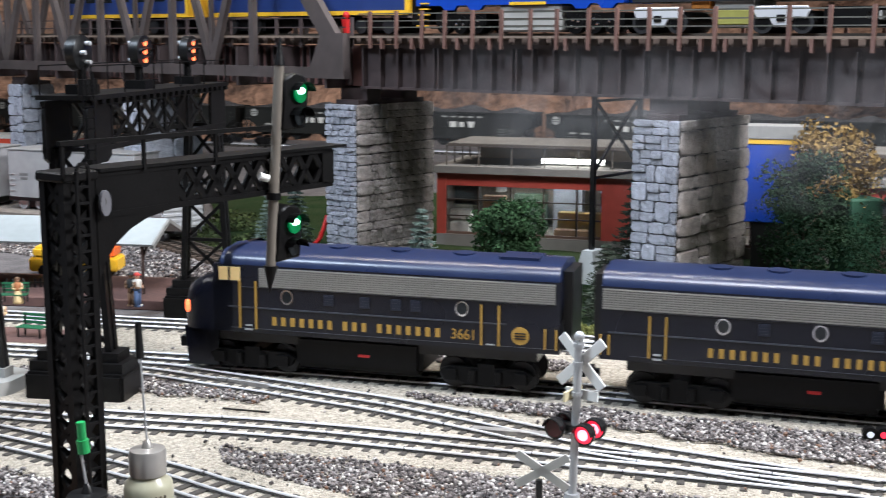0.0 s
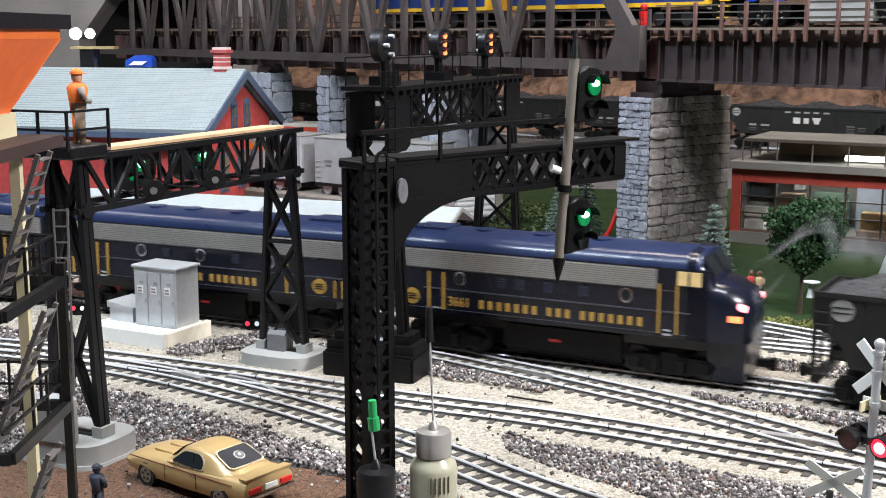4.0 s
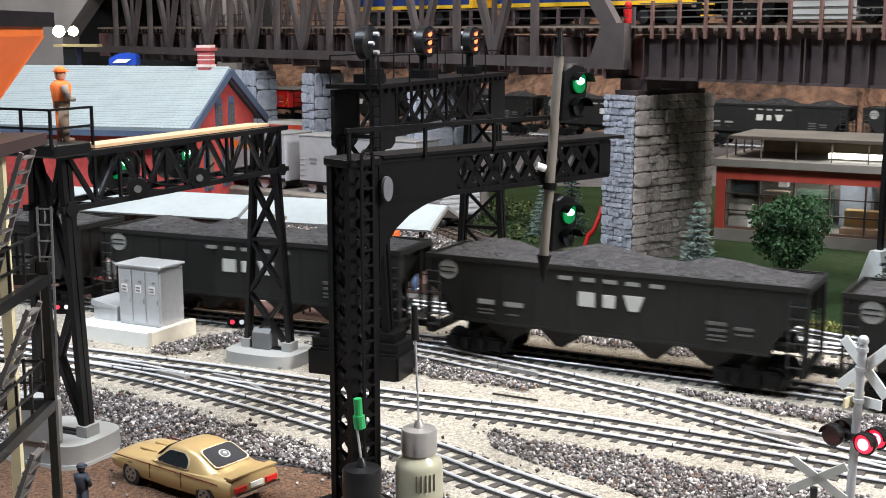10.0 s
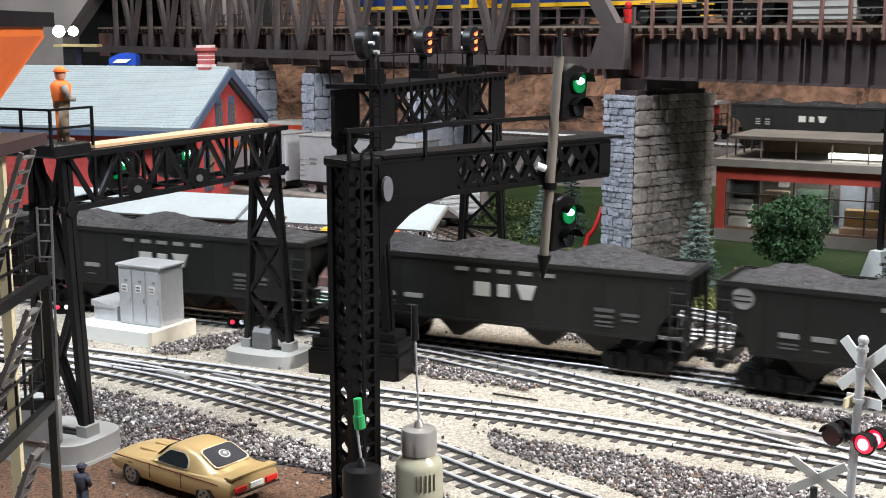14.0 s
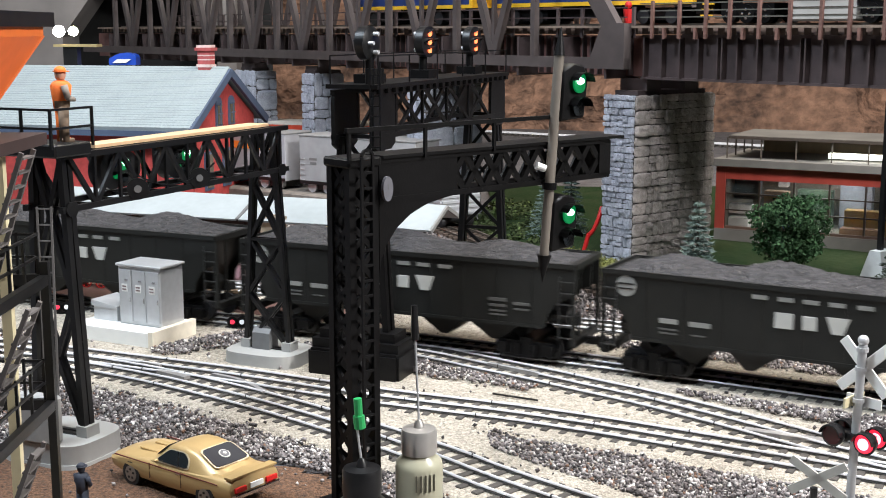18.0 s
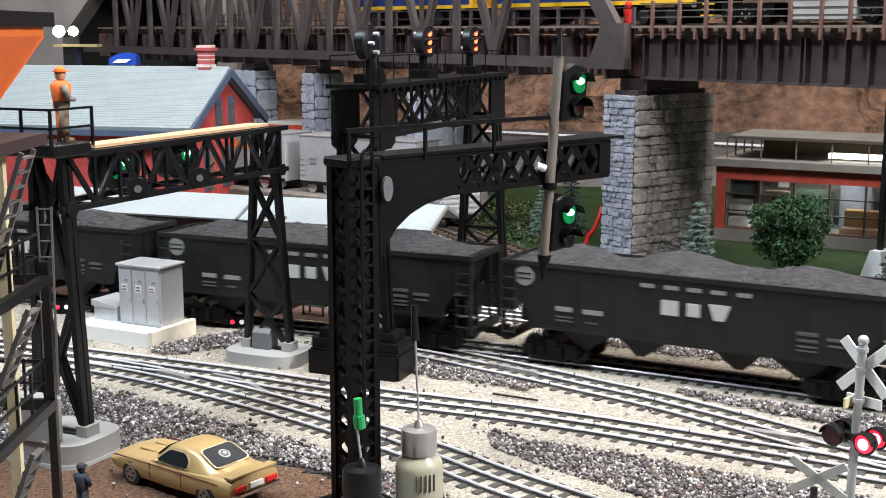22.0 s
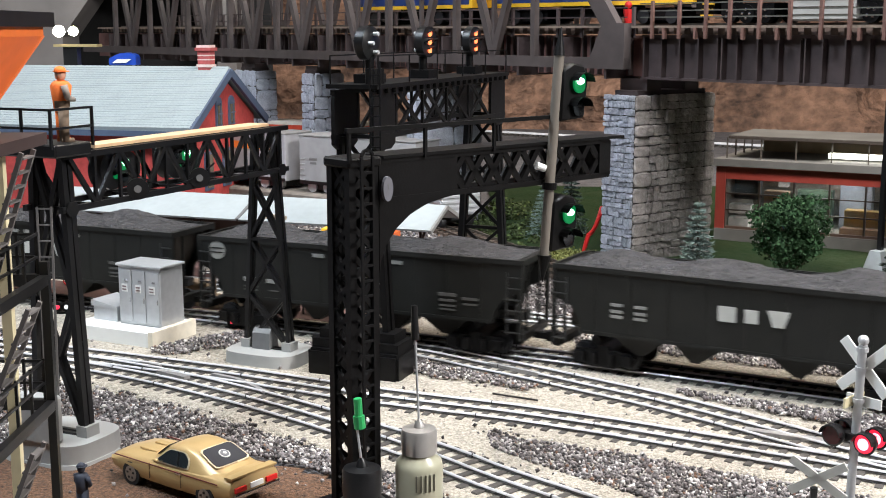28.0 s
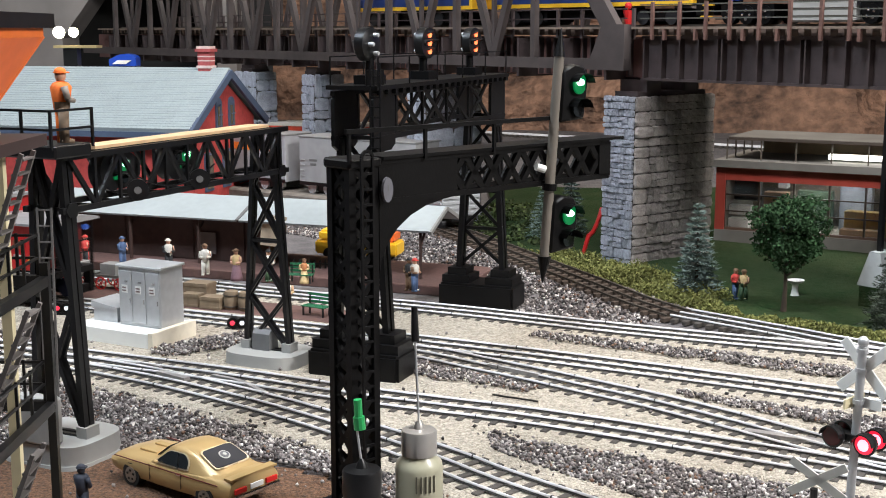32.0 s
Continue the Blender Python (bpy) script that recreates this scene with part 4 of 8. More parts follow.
for y in (-0.062, 0.062):
    bm = B()
    box(bm, 0.1, y, 0.2668, 3.0, 0.009, 0.0026)
    part("guard_timber", bm, mat("guard_timber", (0.20, 0.15, 0.115), 0.7, var=0.25), gird)
for y in (-0.016, 0.0, 0.016):
    bm = B()
    box(bm, 0.1, y, 0.2675, 3.0, 0.002, 0.0045)
    part("rail", bm, DRAIL, gird)
post = mesh_of("railing_post", box(B(), 0, 0, 0.2555, 0.0034, 0.0032, 0.040), mat("railing_brown", (0.135, 0.072, 0.058), 0.6, var=0.25, rand=0.5))
stub = mesh_of("deck_bracket", box(B(), 0, 0, 0.2550, 0.0034, 0.0040, 0.0118), MATS["railing_brown"])
rs = random.Random(17)
x = 0.045
while x < 0.95:
    for y in (-0.0672, 0.0672):
        part("railing_post", post, None, gird, m=Matrix.Translation((x, y, 0)))
    if rs.random() < 0.6:
        part("deck_bracket", stub, None, gird, m=Matrix.Translation((x + rs.choice((0.010, 0.016, 0.021)), -0.0655, 0)))
    x += rs.uniform(0.030, 0.038)
lpost = mesh_of("railing_post", box(B(), 0, 0, 0.256, 0.0034, 0.0034, 0.034), RUST)
x = 0.010
while x > -1.1:
    part("railing_post", lpost, None, gird, m=Matrix.Translation((x, -0.0585, 0)))
    x -= 0.040
for y in (-0.0645, 0.0645):
    for z in (0.2922, 0.2845, 0.2776):
        bm = B()
        box(bm, 0.5, y, z, 0.95, 0.0015, 0.0013)
        part("handrail", bm, mat("handrail_grey", (0.10, 0.10, 0.085), 0.5, var=0.2), gird)
for z in (0.2885, 0.2780):
    bm = B()
    box(bm, -0.55, -0.0585, z, 1.10, 0.0014, 0.0014)
    part("handrail", bm, RUST, gird)

# through truss span
truss = thing("through_truss_span", "brown riveted through-truss bridge span", "bridge", BR)
TX0, TX1 = -1.45, 0.014
TRB = mat("truss_brown", (0.066, 0.053, 0.051), 0.6, var=0.3, scale=50)
for y in (-0.072, 0.072):
    bm = B()
    box(bm, (TX0 + TX1) / 2, y, 0.2215, TX1 - TX0, 0.010, 0.0125)
    part("bottom_chord", bm, TRB, truss)
    bm = B()
    box(bm, (TX0 + TX1) / 2 - 0.09, y, 0.43, TX1 - TX0 - 0.18, 0.010, 0.014)
    part("top_chord", bm, TRB, truss)
    bm = B()
    prism(bm, [(TX1, 0.2215), (TX1, 0.272), (TX1 - 0.034, 0.272), (TX1 - 0.052, 0.2335), (TX1 - 0.052, 0.2215)], y - 0.006, y + 0.006)
    part("gusset", bm, TRB, truss)
    bm = B()
    bar(bm, (TX1 - 0.018, y, 0.262), (TX1 - 0.15, y, 0.437), 0.010, 0.021)
    part("end_post", bm, TRB, truss)
    n = 9
    W = 0.146
    for k in range(n):
        xa = TX1 - 0.15 - k * W
        bm = B()
        bar(bm, (xa, y, 0.23), (xa, y, 0.435), 0.0075)
        part("vertical", bm, TRB, truss)
        if k < n - 1:
            for p, q in (((xa, 0.434), (xa - W / 2, 0.232)), ((xa - W, 0.434), (xa - W / 2, 0.232))):
                bm = B()
                bar(bm, (p[0], y, p[1]), (q[0], y, q[1]), 0.0075, 0.009)
                part("diagonal", bm, TRB, truss)
            bm = B()
            bar(bm, (xa - W / 2, y, 0.23), (xa - W / 2, y, 0.435), 0.0048)
            part("hanger", bm, TRB, truss)
fb = mesh_of("floor_beam", box(B(), 0, 0, 0.2105, 0.0035, 0.15, 0.046), RUST)
webst = mesh_of("stiffener", box(B(), 0, 0, 0.2140, 0.0016, 0.0065, 0.043), RUST)
for k in range(19):
    part("floor_beam", fb, None, truss, m=Matrix.Translation((TX1 - 0.03 - k * 0.073, 0, 0)))
for y in (-0.040, 0.040):
    bm = B()
    box(bm, (TX0 + TX1) / 2, y, 0.213, TX1 - TX0, 0.006, 0.045)
    part("stringer", bm, mat("stringer_red_brown", (0.12, 0.055, 0.048), 0.7, var=0.35, scale=60), truss)

for k in range(104):
    part("stiffener", webst, None, truss, m=Matrix.Translation((TX1 - 0.018 - k * 0.0122, -0.0462, 0)))

# steel bent under the girder
bent = thing("steel_bent", "thin black steel trestle bent on a concrete foot", "trestle bent", BR @ Matrix.Translation((0.322, -0.047, 0)))
bm = B()
bar(bm, (0, 0, 0.03), (0, 0, 0.2105), 0.0046)
part("post", bm, BLACK, bent)
bm = B()
bar(bm, (0, 0.09, 0.03), (0, 0.09, 0.2105), 0.0046)
part("post", bm, BLACK, bent)
for p, q in (((0, 0, 0.208), (0, 0.09, 0.135)), ((0, 0, 0.135), (0, 0.09, 0.208)), ((0, 0, 0.13), (0, 0.09, 0.13)), ((0, 0, 0.206), (0.0, 0.09, 0.206))):
    bm = B()
    bar(bm, p, q, 0.0026)
    part("brace", bm, BLACK, bent)
for y in (0, 0.09):
    bm = B()
    box(bm, 0, y, 0.0, 0.026, 0.022, 0.024)
    part("foot_block", bm, GRASS, bent, "grass-covered block")
    bm = B()
    prism(bm, [(-0.016, 0.024), (0.014, 0.024), (0.007, 0.058), (-0.004, 0.058)], y - 0.011, y + 0.011)
    part("concrete_foot", bm, mat("pale_concrete", (0.50, 0.52, 0.52), 0.8, var=0.15), bent)

# standing train on the bridge
BRIGHT = mat("bright_silver", (0.75, 0.77, 0.80), 0.25, 0.3, var=0.05)


def passenger_car(x, L, label):
    th = thing("passenger_car", label, "railway car", BR @ Matrix.Translation((x, 0, 0.2715)), "cars standing on the bridge")
    bm = B()
    box(bm, 0, 0, 0.0215, L, 0.062, 0.066)
    part("body", bm, CBLUED, th)
    for z in (0.0212, 0.070):
        bm = B()
        box(bm, 0, -0.0315, z, L, 0.0012, 0.0048)
        part("stripe", bm, YELLOW, th, "yellow stripe")
    for sx in (-1, 1):
        bm = B()
        box(bm, sx * (L / 2 - 0.002), 0, 0.0216, 0.0052, 0.0640, 0.064)
        part("end_stripe", bm, YELLOW, th)
    n = int(L / 0.034)
    for k in range(n):
        bm = B()
        box(bm, -L / 2 + (k + 0.5) * L / n, -0.0312, 0.042, 0.020, 0.0010, 0.018)
        part("window", bm, DGLASS, th)
    for sx in (-1, 1):
        bm = B()
        box(bm, sx * (L / 2 - 0.055), 0, 0.004, 0.070, 0.046, 0.014)
        tr = part("truck", bm, BLACKM, th)
        for k in (-1, 1):
            bm = B()
            rod(bm, (sx * (L / 2 - 0.055) + k * 0.021, -0.0255, 0.0088), (sx * (L / 2 - 0.055) + k * 0.021, 0.0255, 0.0088), 0.0088, n=16)
            part("wheel", bm, DWHEEL, tr)
    bm = B()
    box(bm, 0, 0, 0.008, L * 0.3, 0.04, 0.0135)
    part("underfloor_box", bm, BLACKM, th)


CBLUED = mat("coach_blue", (0.022, 0.045, 0.17), 0.35, var=0.12, scale=60)
passenger_car(-0.43, 0.26, "dark blue passenger car with yellow stripes on the bridge")
passenger_car(-0.093, 0.325, "long dark blue passenger car with yellow stripes on the bridge")

blue_loco = thing("freight_locomotive", "blue diesel with black trucks and pale grey tank on the bridge", "locomotive", BR @ Matrix.Translation((0.0, 0, 0.2715)))
bm = B()
box(bm, 0.210, 0, 0.0300, 0.262, 0.058, 0.050)
part("body", bm, CBLUE, blue_loco)
bm = B()
box(bm, 0.228, -0.0295, 0.0296, 0.045, 0.0020, 0.0030)
part("sill_stripe", bm, YELLOW, blue_loco, "yellow sill stripe")
bm = B()
for k in range(5):
    box(bm, 0.087 + k * 0.0012, -0.028, 0.008 + k * 0.006, 0.012, 0.006, 0.0014)
part("cab_ladder", bm, YELLOW, blue_loco, "yellow steps")
bm = B()
box(bm, 0.082, 0, 0.010, 0.024, 0.050, 0.05)
part("end_frame", bm, BLACKM, blue_loco)
for x in (0.125, 0.160, 0.292, 0.322):
    bm = B()
    prism(bm, [(x - 0.011, 0.030), (x + 0.011, 0.030), (x + 0.006, 0.0250), (x - 0.006, 0.0250)], -0.029, -0.024)
    part("truck_bracket", bm, CBLUE, blue_loco)
bm = B()
box(bm, 0.2285, 0, 0.002, 0.077, 0.052, 0.028)
tank_ = part("fuel_tank", bevel(bm, 0.002, 1), mat("grey_tank", (0.40, 0.39, 0.365), 0.5, var=0.12, scale=80), blue_loco, "pale grey ribbed fuel tank")
for k in range(3):
    bm = B()
    box(bm, 0.2285, -0.0263, 0.008 + k * 0.0075, 0.074, 0.0010, 0.0008)
    part("tank_seam", bm, DRAIL, tank_)
for x in (0.138, 0.306):
    bm = B()
    box(bm, x, 0, 0.009, 0.068, 0.050, 0.012)
    tr = part("truck", bm, BLACKM, blue_loco)
    for k in (-1, 0, 1):
        for sy in (-1, 1):
            bm = B()
            rod(bm, (x + k * 0.022, sy * 0.018, 0.0098), (x + k * 0.022, sy * 0.0262, 0.0098), 0.0098, n=18)
            w = part("wheel", bm, BLACKM, tr)
            for q in (0.0, 1.6, 3.1, 4.7):
                bm = B()
                ball(bm, (x + k * 0.022 + 0.0046 * math.cos(q + k), sy * 0.0268, 0.0098 + 0.0046 * math.sin(q + k)), 0.0017)
                part("bearing", bm, CHROME, w, "chromed bearing")
dark_loco = thing("freight_locomotive", "dark diesel with chromed truck frames on the bridge", "locomotive", BR @ Matrix.Translation((0.0, 0, 0.2715)))
bm = B()
box(bm, 0.50, 0, 0.030, 0.30, 0.056, 0.05)
part("body", bm, mat("dark_green_body", (0.02, 0.022, 0.028), 0.4), dark_loco)
for x in (0.379, 0.503):
    bm = B()
    prism(bm, [(x - 0.027, 0.021), (x - 0.024, 0.025), (x + 0.024, 0.025), (x + 0.027, 0.021), (x + 0.023, 0.013), (x + 0.018, 0.016), (x + 0.011, 0.016), (x + 0.007, 0.006), (x - 0.007, 0.006), (x - 0.011, 0.016), (x - 0.018, 0.016), (x - 0.023, 0.013)], -0.0295, -0.0265)
    tr = part("truck_frame", bevel(bm, 0.0008, 1), BRIGHT, dark_loco, "chromed truck frame")
    bm = B()
    box(bm, x, -0.0297, 0.011, 0.008, 0.0015, 0.006)
    part("spring", bm, BLACKM, tr)
    for k in (-1, 1):
        bm = B()
        rod(bm, (x + k * 0.019, -0.0262, 0.0105), (x + k * 0.019, 0.0262, 0.0105), 0.0105, n=20)
        w = part("wheel", bm, DWHEEL, tr)
        bm = B()
        rod(bm, (x + k * 0.019, -0.0266, 0.0105), (x + k * 0.019, -0.0262, 0.0105), 0.0070, n=16)
        part("wheel_web", bm, BLACKM, w)
for x, z, w, h, c in ((0.421, 0.023, 0.020, 0.009, mat("orange_part", (0.62, 0.22, 0.03), 0.5)), (0.455, 0.008, 0.034, 0.014, mat("olive_tank", (0.30, 0.29, 0.07), 0.5)), (0.455, 0.0225, 0.04, 0.009, MATS["grey_tank"]), (0.565, 0.006, 0.05, 0.018, BLACKM), (0.585, 0.012, 0.014, 0.008, MATS["grey_tank"])):
    bm = B()
    box(bm, x, 0, z, w, 0.048, h)
    part("underbody_box", bevel(bm, 0.001, 1), c, dark_loco)
crew = B()
rod(crew, (0, 0, 0), (0, 0, 0.019), 0.0035, 0.0058, n=8)
ball(crew, (0, 0, 0.0235), 0.0042)
solid("bridge_worker_figure", crew, REDP, "small red-clad toy figure beside the bridge track", "figurine", BR @ Matrix.Translation((-0.011, -0.045, 0.2690)))


# ---- signals ----


def rounded_base(bm, sx, sy, h, n=28):
    """A low oval block."""
    top, bot = [], []
    for k in range(n):
        a = k * math.tau / n
        c, s = math.cos(a), math.sin(a)
        e = 0.55
        x, y = math.copysign(abs(c) ** e, c) * sx, math.copysign(abs(s) ** e, s) * sy
        bot.append(bm.verts.new((x * 1.03, y * 1.03, 0)))
        top.append(bm.verts.new((x, y, h)))
    bm.faces.new(bot[::-1])
    bm.faces.new(top)
    for k in range(n):
        bm.faces.new((bot[k], bot[(k + 1) % n], top[(k + 1) % n], top[k]))
    return bm


def lattice_leg(parent, x, z0, z1, wb, wt, db, dt, n, mt, t=0.0034):
    """A tapered tower: four posts, diagonal braces on its sides."""
    q = lambda sx, sy, k: Vector((x + sx * (wb + (wt - wb) * k) / 2, sy * (db + (dt - db) * k) / 2, z0 + (z1 - z0) * k))
    for sx in (-1, 1):
        for sy in (-1, 1):
            bm = B()
            bar(bm, q(sx, sy, 0), q(sx, sy, 1), t)
            part("post", bm, mt, parent)
    for a, b in (((-1, -1), (1, -1)), ((-1, 1), (1, 1)), ((-1, -1), (-1, 1)), ((1, -1), (1, 1))):
        for k in range(n):
            u, v = k / n, (k + 1) / n
            bm = B()
            bar(bm, q(*a, u), q(*b, v), t * 0.5, t * 0.75)
            bar(bm, q(*b, u), q(*a, v), t * 0.5, t * 0.75)
            part("cross_brace", bm, mt, parent)
        for k in range(0, n + 1, 2):
            bm = B()
            bar(bm, q(*a, k / n), q(*b, k / n), t * 0.7)
            part("strut", bm, mt, parent)


def drum_head(name, parent, m, r, dep, lens, lights, hood=True, label=""):
    """A round signal head that looks along its own +x."""
    bm = B()
    rod(bm, (-dep, 0, 0), (-dep * 0.75, 0, 0), r * 0.6, r * 0.97, n=24)
    rod(bm, (-dep * 0.75, 0, 0), (0, 0, 0), r, n=24)
    head = part(name, bm, BLACK, parent, label, smooth=True, m=m)
    for dy, dz, rr, mt in lights:
        bm = B()
        rod(bm, (0, dy, dz), (0.0012, dy, dz), rr, n=14)
        part("lens", bm, mt, head)
        if hood:
            bm = B()
            arcs = []
            for k in range(7):
                a0 = radians(10 + k * 26.67)
                ca, sa = math.cos(a0), math.sin(a0)
                arcs.append([bm.verts.new((xx_, dy + ca * r_, dz + sa * r_)) for xx_, r_ in ((0.0, rr * 1.05), (0.0052 * max(sa, 0.25), rr * 1.05), (0.0052 * max(sa, 0.25), rr * 1.28), (0.0, rr * 1.28))])
            for p_, q_ in zip(arcs, arcs[1:]):
                for k in range(4):
                    bm.faces.new((p_[k], p_[(k + 1) % 4], q_[(k + 1) % 4], q_[k]))
            bm.faces.new(arcs[0])
            bm.faces.new(arcs[-1][::-1])
            part("hood", bm, BLACK, head)
    return head


# left signal bridge with a wooden walkway
A0, A1 = Vector((-0.2385, 0.752, 0)), Vector((-0.139, 0.968, 0))
span = (A1 - A0).length
ang = math.atan2(A1.y - A0.y, A1.x - A0.x)
SB = Matrix.Translation(A0) @ Matrix.Rotation(ang, 4, "Z")
sb = thing("signal_bridge", "black lattice signal bridge with wooden walkway and green lights", "signal bridge", SB)
ZB, ZT = 0.158, 0.190
for x, sx, sy, h in ((0, 0.028, 0.032, 0.016), (span, 0.026, 0.034, 0.014)):
    bm = rounded_base(B(), sx, sy, h * 0.28)
    base = part("base", bm, GREYP, sb, "grey moulded base", smooth=True, m=Matrix.Translation((x, 0, 0)))
    bm = B()
    rounded_base(bm, sx * 0.95, sy * 0.95, h)
    part("base_step", bm, GREYP, base, smooth=True)
    for yy in (-0.019, 0.019):
        bm = B()
        box(bm, 0, yy, h, 0.012, 0.008, 0.007)
        part("socket", bm, GREYP, base)
    if x == 0:
        bm = B()
        box(bm, -0.022, 0.0, h, 0.012, 0.030, 0.030)
        part("control_box", bevel(bm, 0.002, 1), GREYP, base)
    else:
        bm = B()
        prism(bm, [(-0.007, h), (0.007, h), (0.006, h + 0.013), (0.003, h + 0.0165), (-0.003, h + 0.0165), (-0.006, h + 0.013)], -0.004, 0.012)
        part("lamp_house", bm, mat("dark_grey_plastic", (0.13, 0.13, 0.13), 0.5), base)
lattice_leg(sb, 0.0, 0.016, ZT, 0.005, 0.005, 0.038, 0.022, 2, BLACK, 0.0040)
lattice_leg(sb, span, 0.014, ZT, 0.005, 0.005, 0.040, 0.016, 4, BLACK, 0.0032)
LAD = SB.inverted()
bm = B()
for a, b in (((-0.2432, 0.735, 0.046), (-0.2422, 0.735, 0.161)), ((-0.2356, 0.735, 0.043), (-0.2338, 0.735, 0.161))):
    bar(bm, LAD @ Vector(a), LAD @ Vector(b), 0.0012)
for k in range(12):
    z = 0.053 + k * 0.0097
    bar(bm, LAD @ Vector((-0.2430, 0.735, z)), LAD @ Vector((-0.2345, 0.735, z)), 0.0009)
part("ladder", bm, mat("ladder_grey", (0.13, 0.125, 0.12), 0.5), sb, "thin grey ladder")
for y in (-0.014, 0.014):
    for z in (ZB, ZT):
        bm = B()
        bar(bm, (-0.008, y, z), (span + 0.010, y, z), 0.0036)
        part("chord", bm, BLACK, sb)
    n = 10
    for k in range(n):
        xa, xb = span * k / n, span * (k + 1) / n
        if y > 0 and k % 2:
            continue
        bm = B()
        bar(bm, (xa, y, ZB if k % 2 else ZT), (xb, y, ZT if k % 2 else ZB), 0.0022, 0.0030)
        part("diagonal", bm, BLACK, sb)
        bm = B()
        bar(bm, (xb, y, ZB), (xb, y, ZT), 0.0018, 0.0022)
        part("vertical", bm, BLACK, sb)
for x in (0.0, span):
    hexa = [(x + 0.0060 * math.cos(a), ZB + 0.0050 * math.sin(a)) for a in (0.0, 1.05, 2.09, 3.14, 4.19, 5.24)]
    part("gusset_plate", prism(B(), hexa, -0.0164, -0.0154), BLACK, sb)
for k in range(11):
    bm = B()
    bar(bm, (span * k / 10, -0.014, ZB), (span * k / 10, 0.014, ZB), 0.0018)
    part("tie_bar", bm, BLACK, sb)
bm = B()
box(bm, span * 0.55, 0.0, ZT + 0.002, span * 0.84, 0.018, 0.0020)
part("walkway", bm, WOODT, sb, "pale wooden walkway plank")
bm = B()
box(bm, -0.003, 0.004, ZT + 0.0005, 0.032, 0.052, 0.008)
deck = part("platform", bevel(bm, 0.001, 1), BLACK, sb)
for (xa, ya), (xb, yb) in (((-0.022, -0.022), (0.014, -0.022)), ((-0.022, -0.022), (-0.022, 0.062)), ((-0.022, 0.032), (-0.022, 0.062))):
    for z in (0.010, 0.021):
        bm = B()
        bar(bm, (xa, ya, ZT + 0.008 + z), (xb, yb, ZT + 0.008 + z), 0.0014)
        part("railing_bar", bm, BLACK, deck)
for xa, ya in ((-0.022, -0.022), (0.014, -0.022), (-0.022, 0.0), (-0.022, 0.032), (-0.022, 0.062)):
    bm = B()
    bar(bm, (xa, ya, ZT + 0.006), (xa, ya, ZT + 0.0295), 0.0015)
    part("railing_post", bm, BLACK, deck)
for k, x in enumerate((0.053, 0.120)):
    for j in range(2):
        m = Matrix.Translation((x + j * 0.010, -0.004, (ZB + ZT) / 2 + 0.002)) @ Matrix.Rotation(radians(-88 - 30 * j), 4, "Z")
        drum_head("signal_head", sb, m, 0.0128 if j == 0 else 0.0122, 0.013, None, [(0.0, 0.003, 0.0040, GREENL), (0.0012, 0.0040, 0.0024, GREENH), (0.0, -0.006, 0.003, DGLASS)] if j else [(0.0, 0.004, 0.003, DGLASS), (0.002, -0.004, 0.0020, GREENL)], True)
    bm = B()
    ax = SB.to_quaternion().inverted() @ Vector((0.25, -1.0, 0.0)).normalized()
    c = Vector((x + 0.006, -0.0185, ZB + 0.006))
    rod(bm, c, c + ax * 0.003, 0.0070, n=18)
    reel = part("cable_reel", bm, BLACK, sb)
    part("reel_hub", rod(B(), c + ax * 0.003, c + ax * 0.0042, 0.0024, n=12), mat("dark_grey_plastic", (0.13, 0.13, 0.13), 0.5), reel)
bm = B()
pr = [Vector((0.062 + 0.085 * k / 14, -0.0165, ZB + 0.004 + 0.010 * (2 * k / 14 - 1) ** 2)) for k in range(15)]
for a, b in zip(pr, pr[1:]):
    bar(bm, a, b, 0.0009)
part("cable", bm, BLACK, sb)


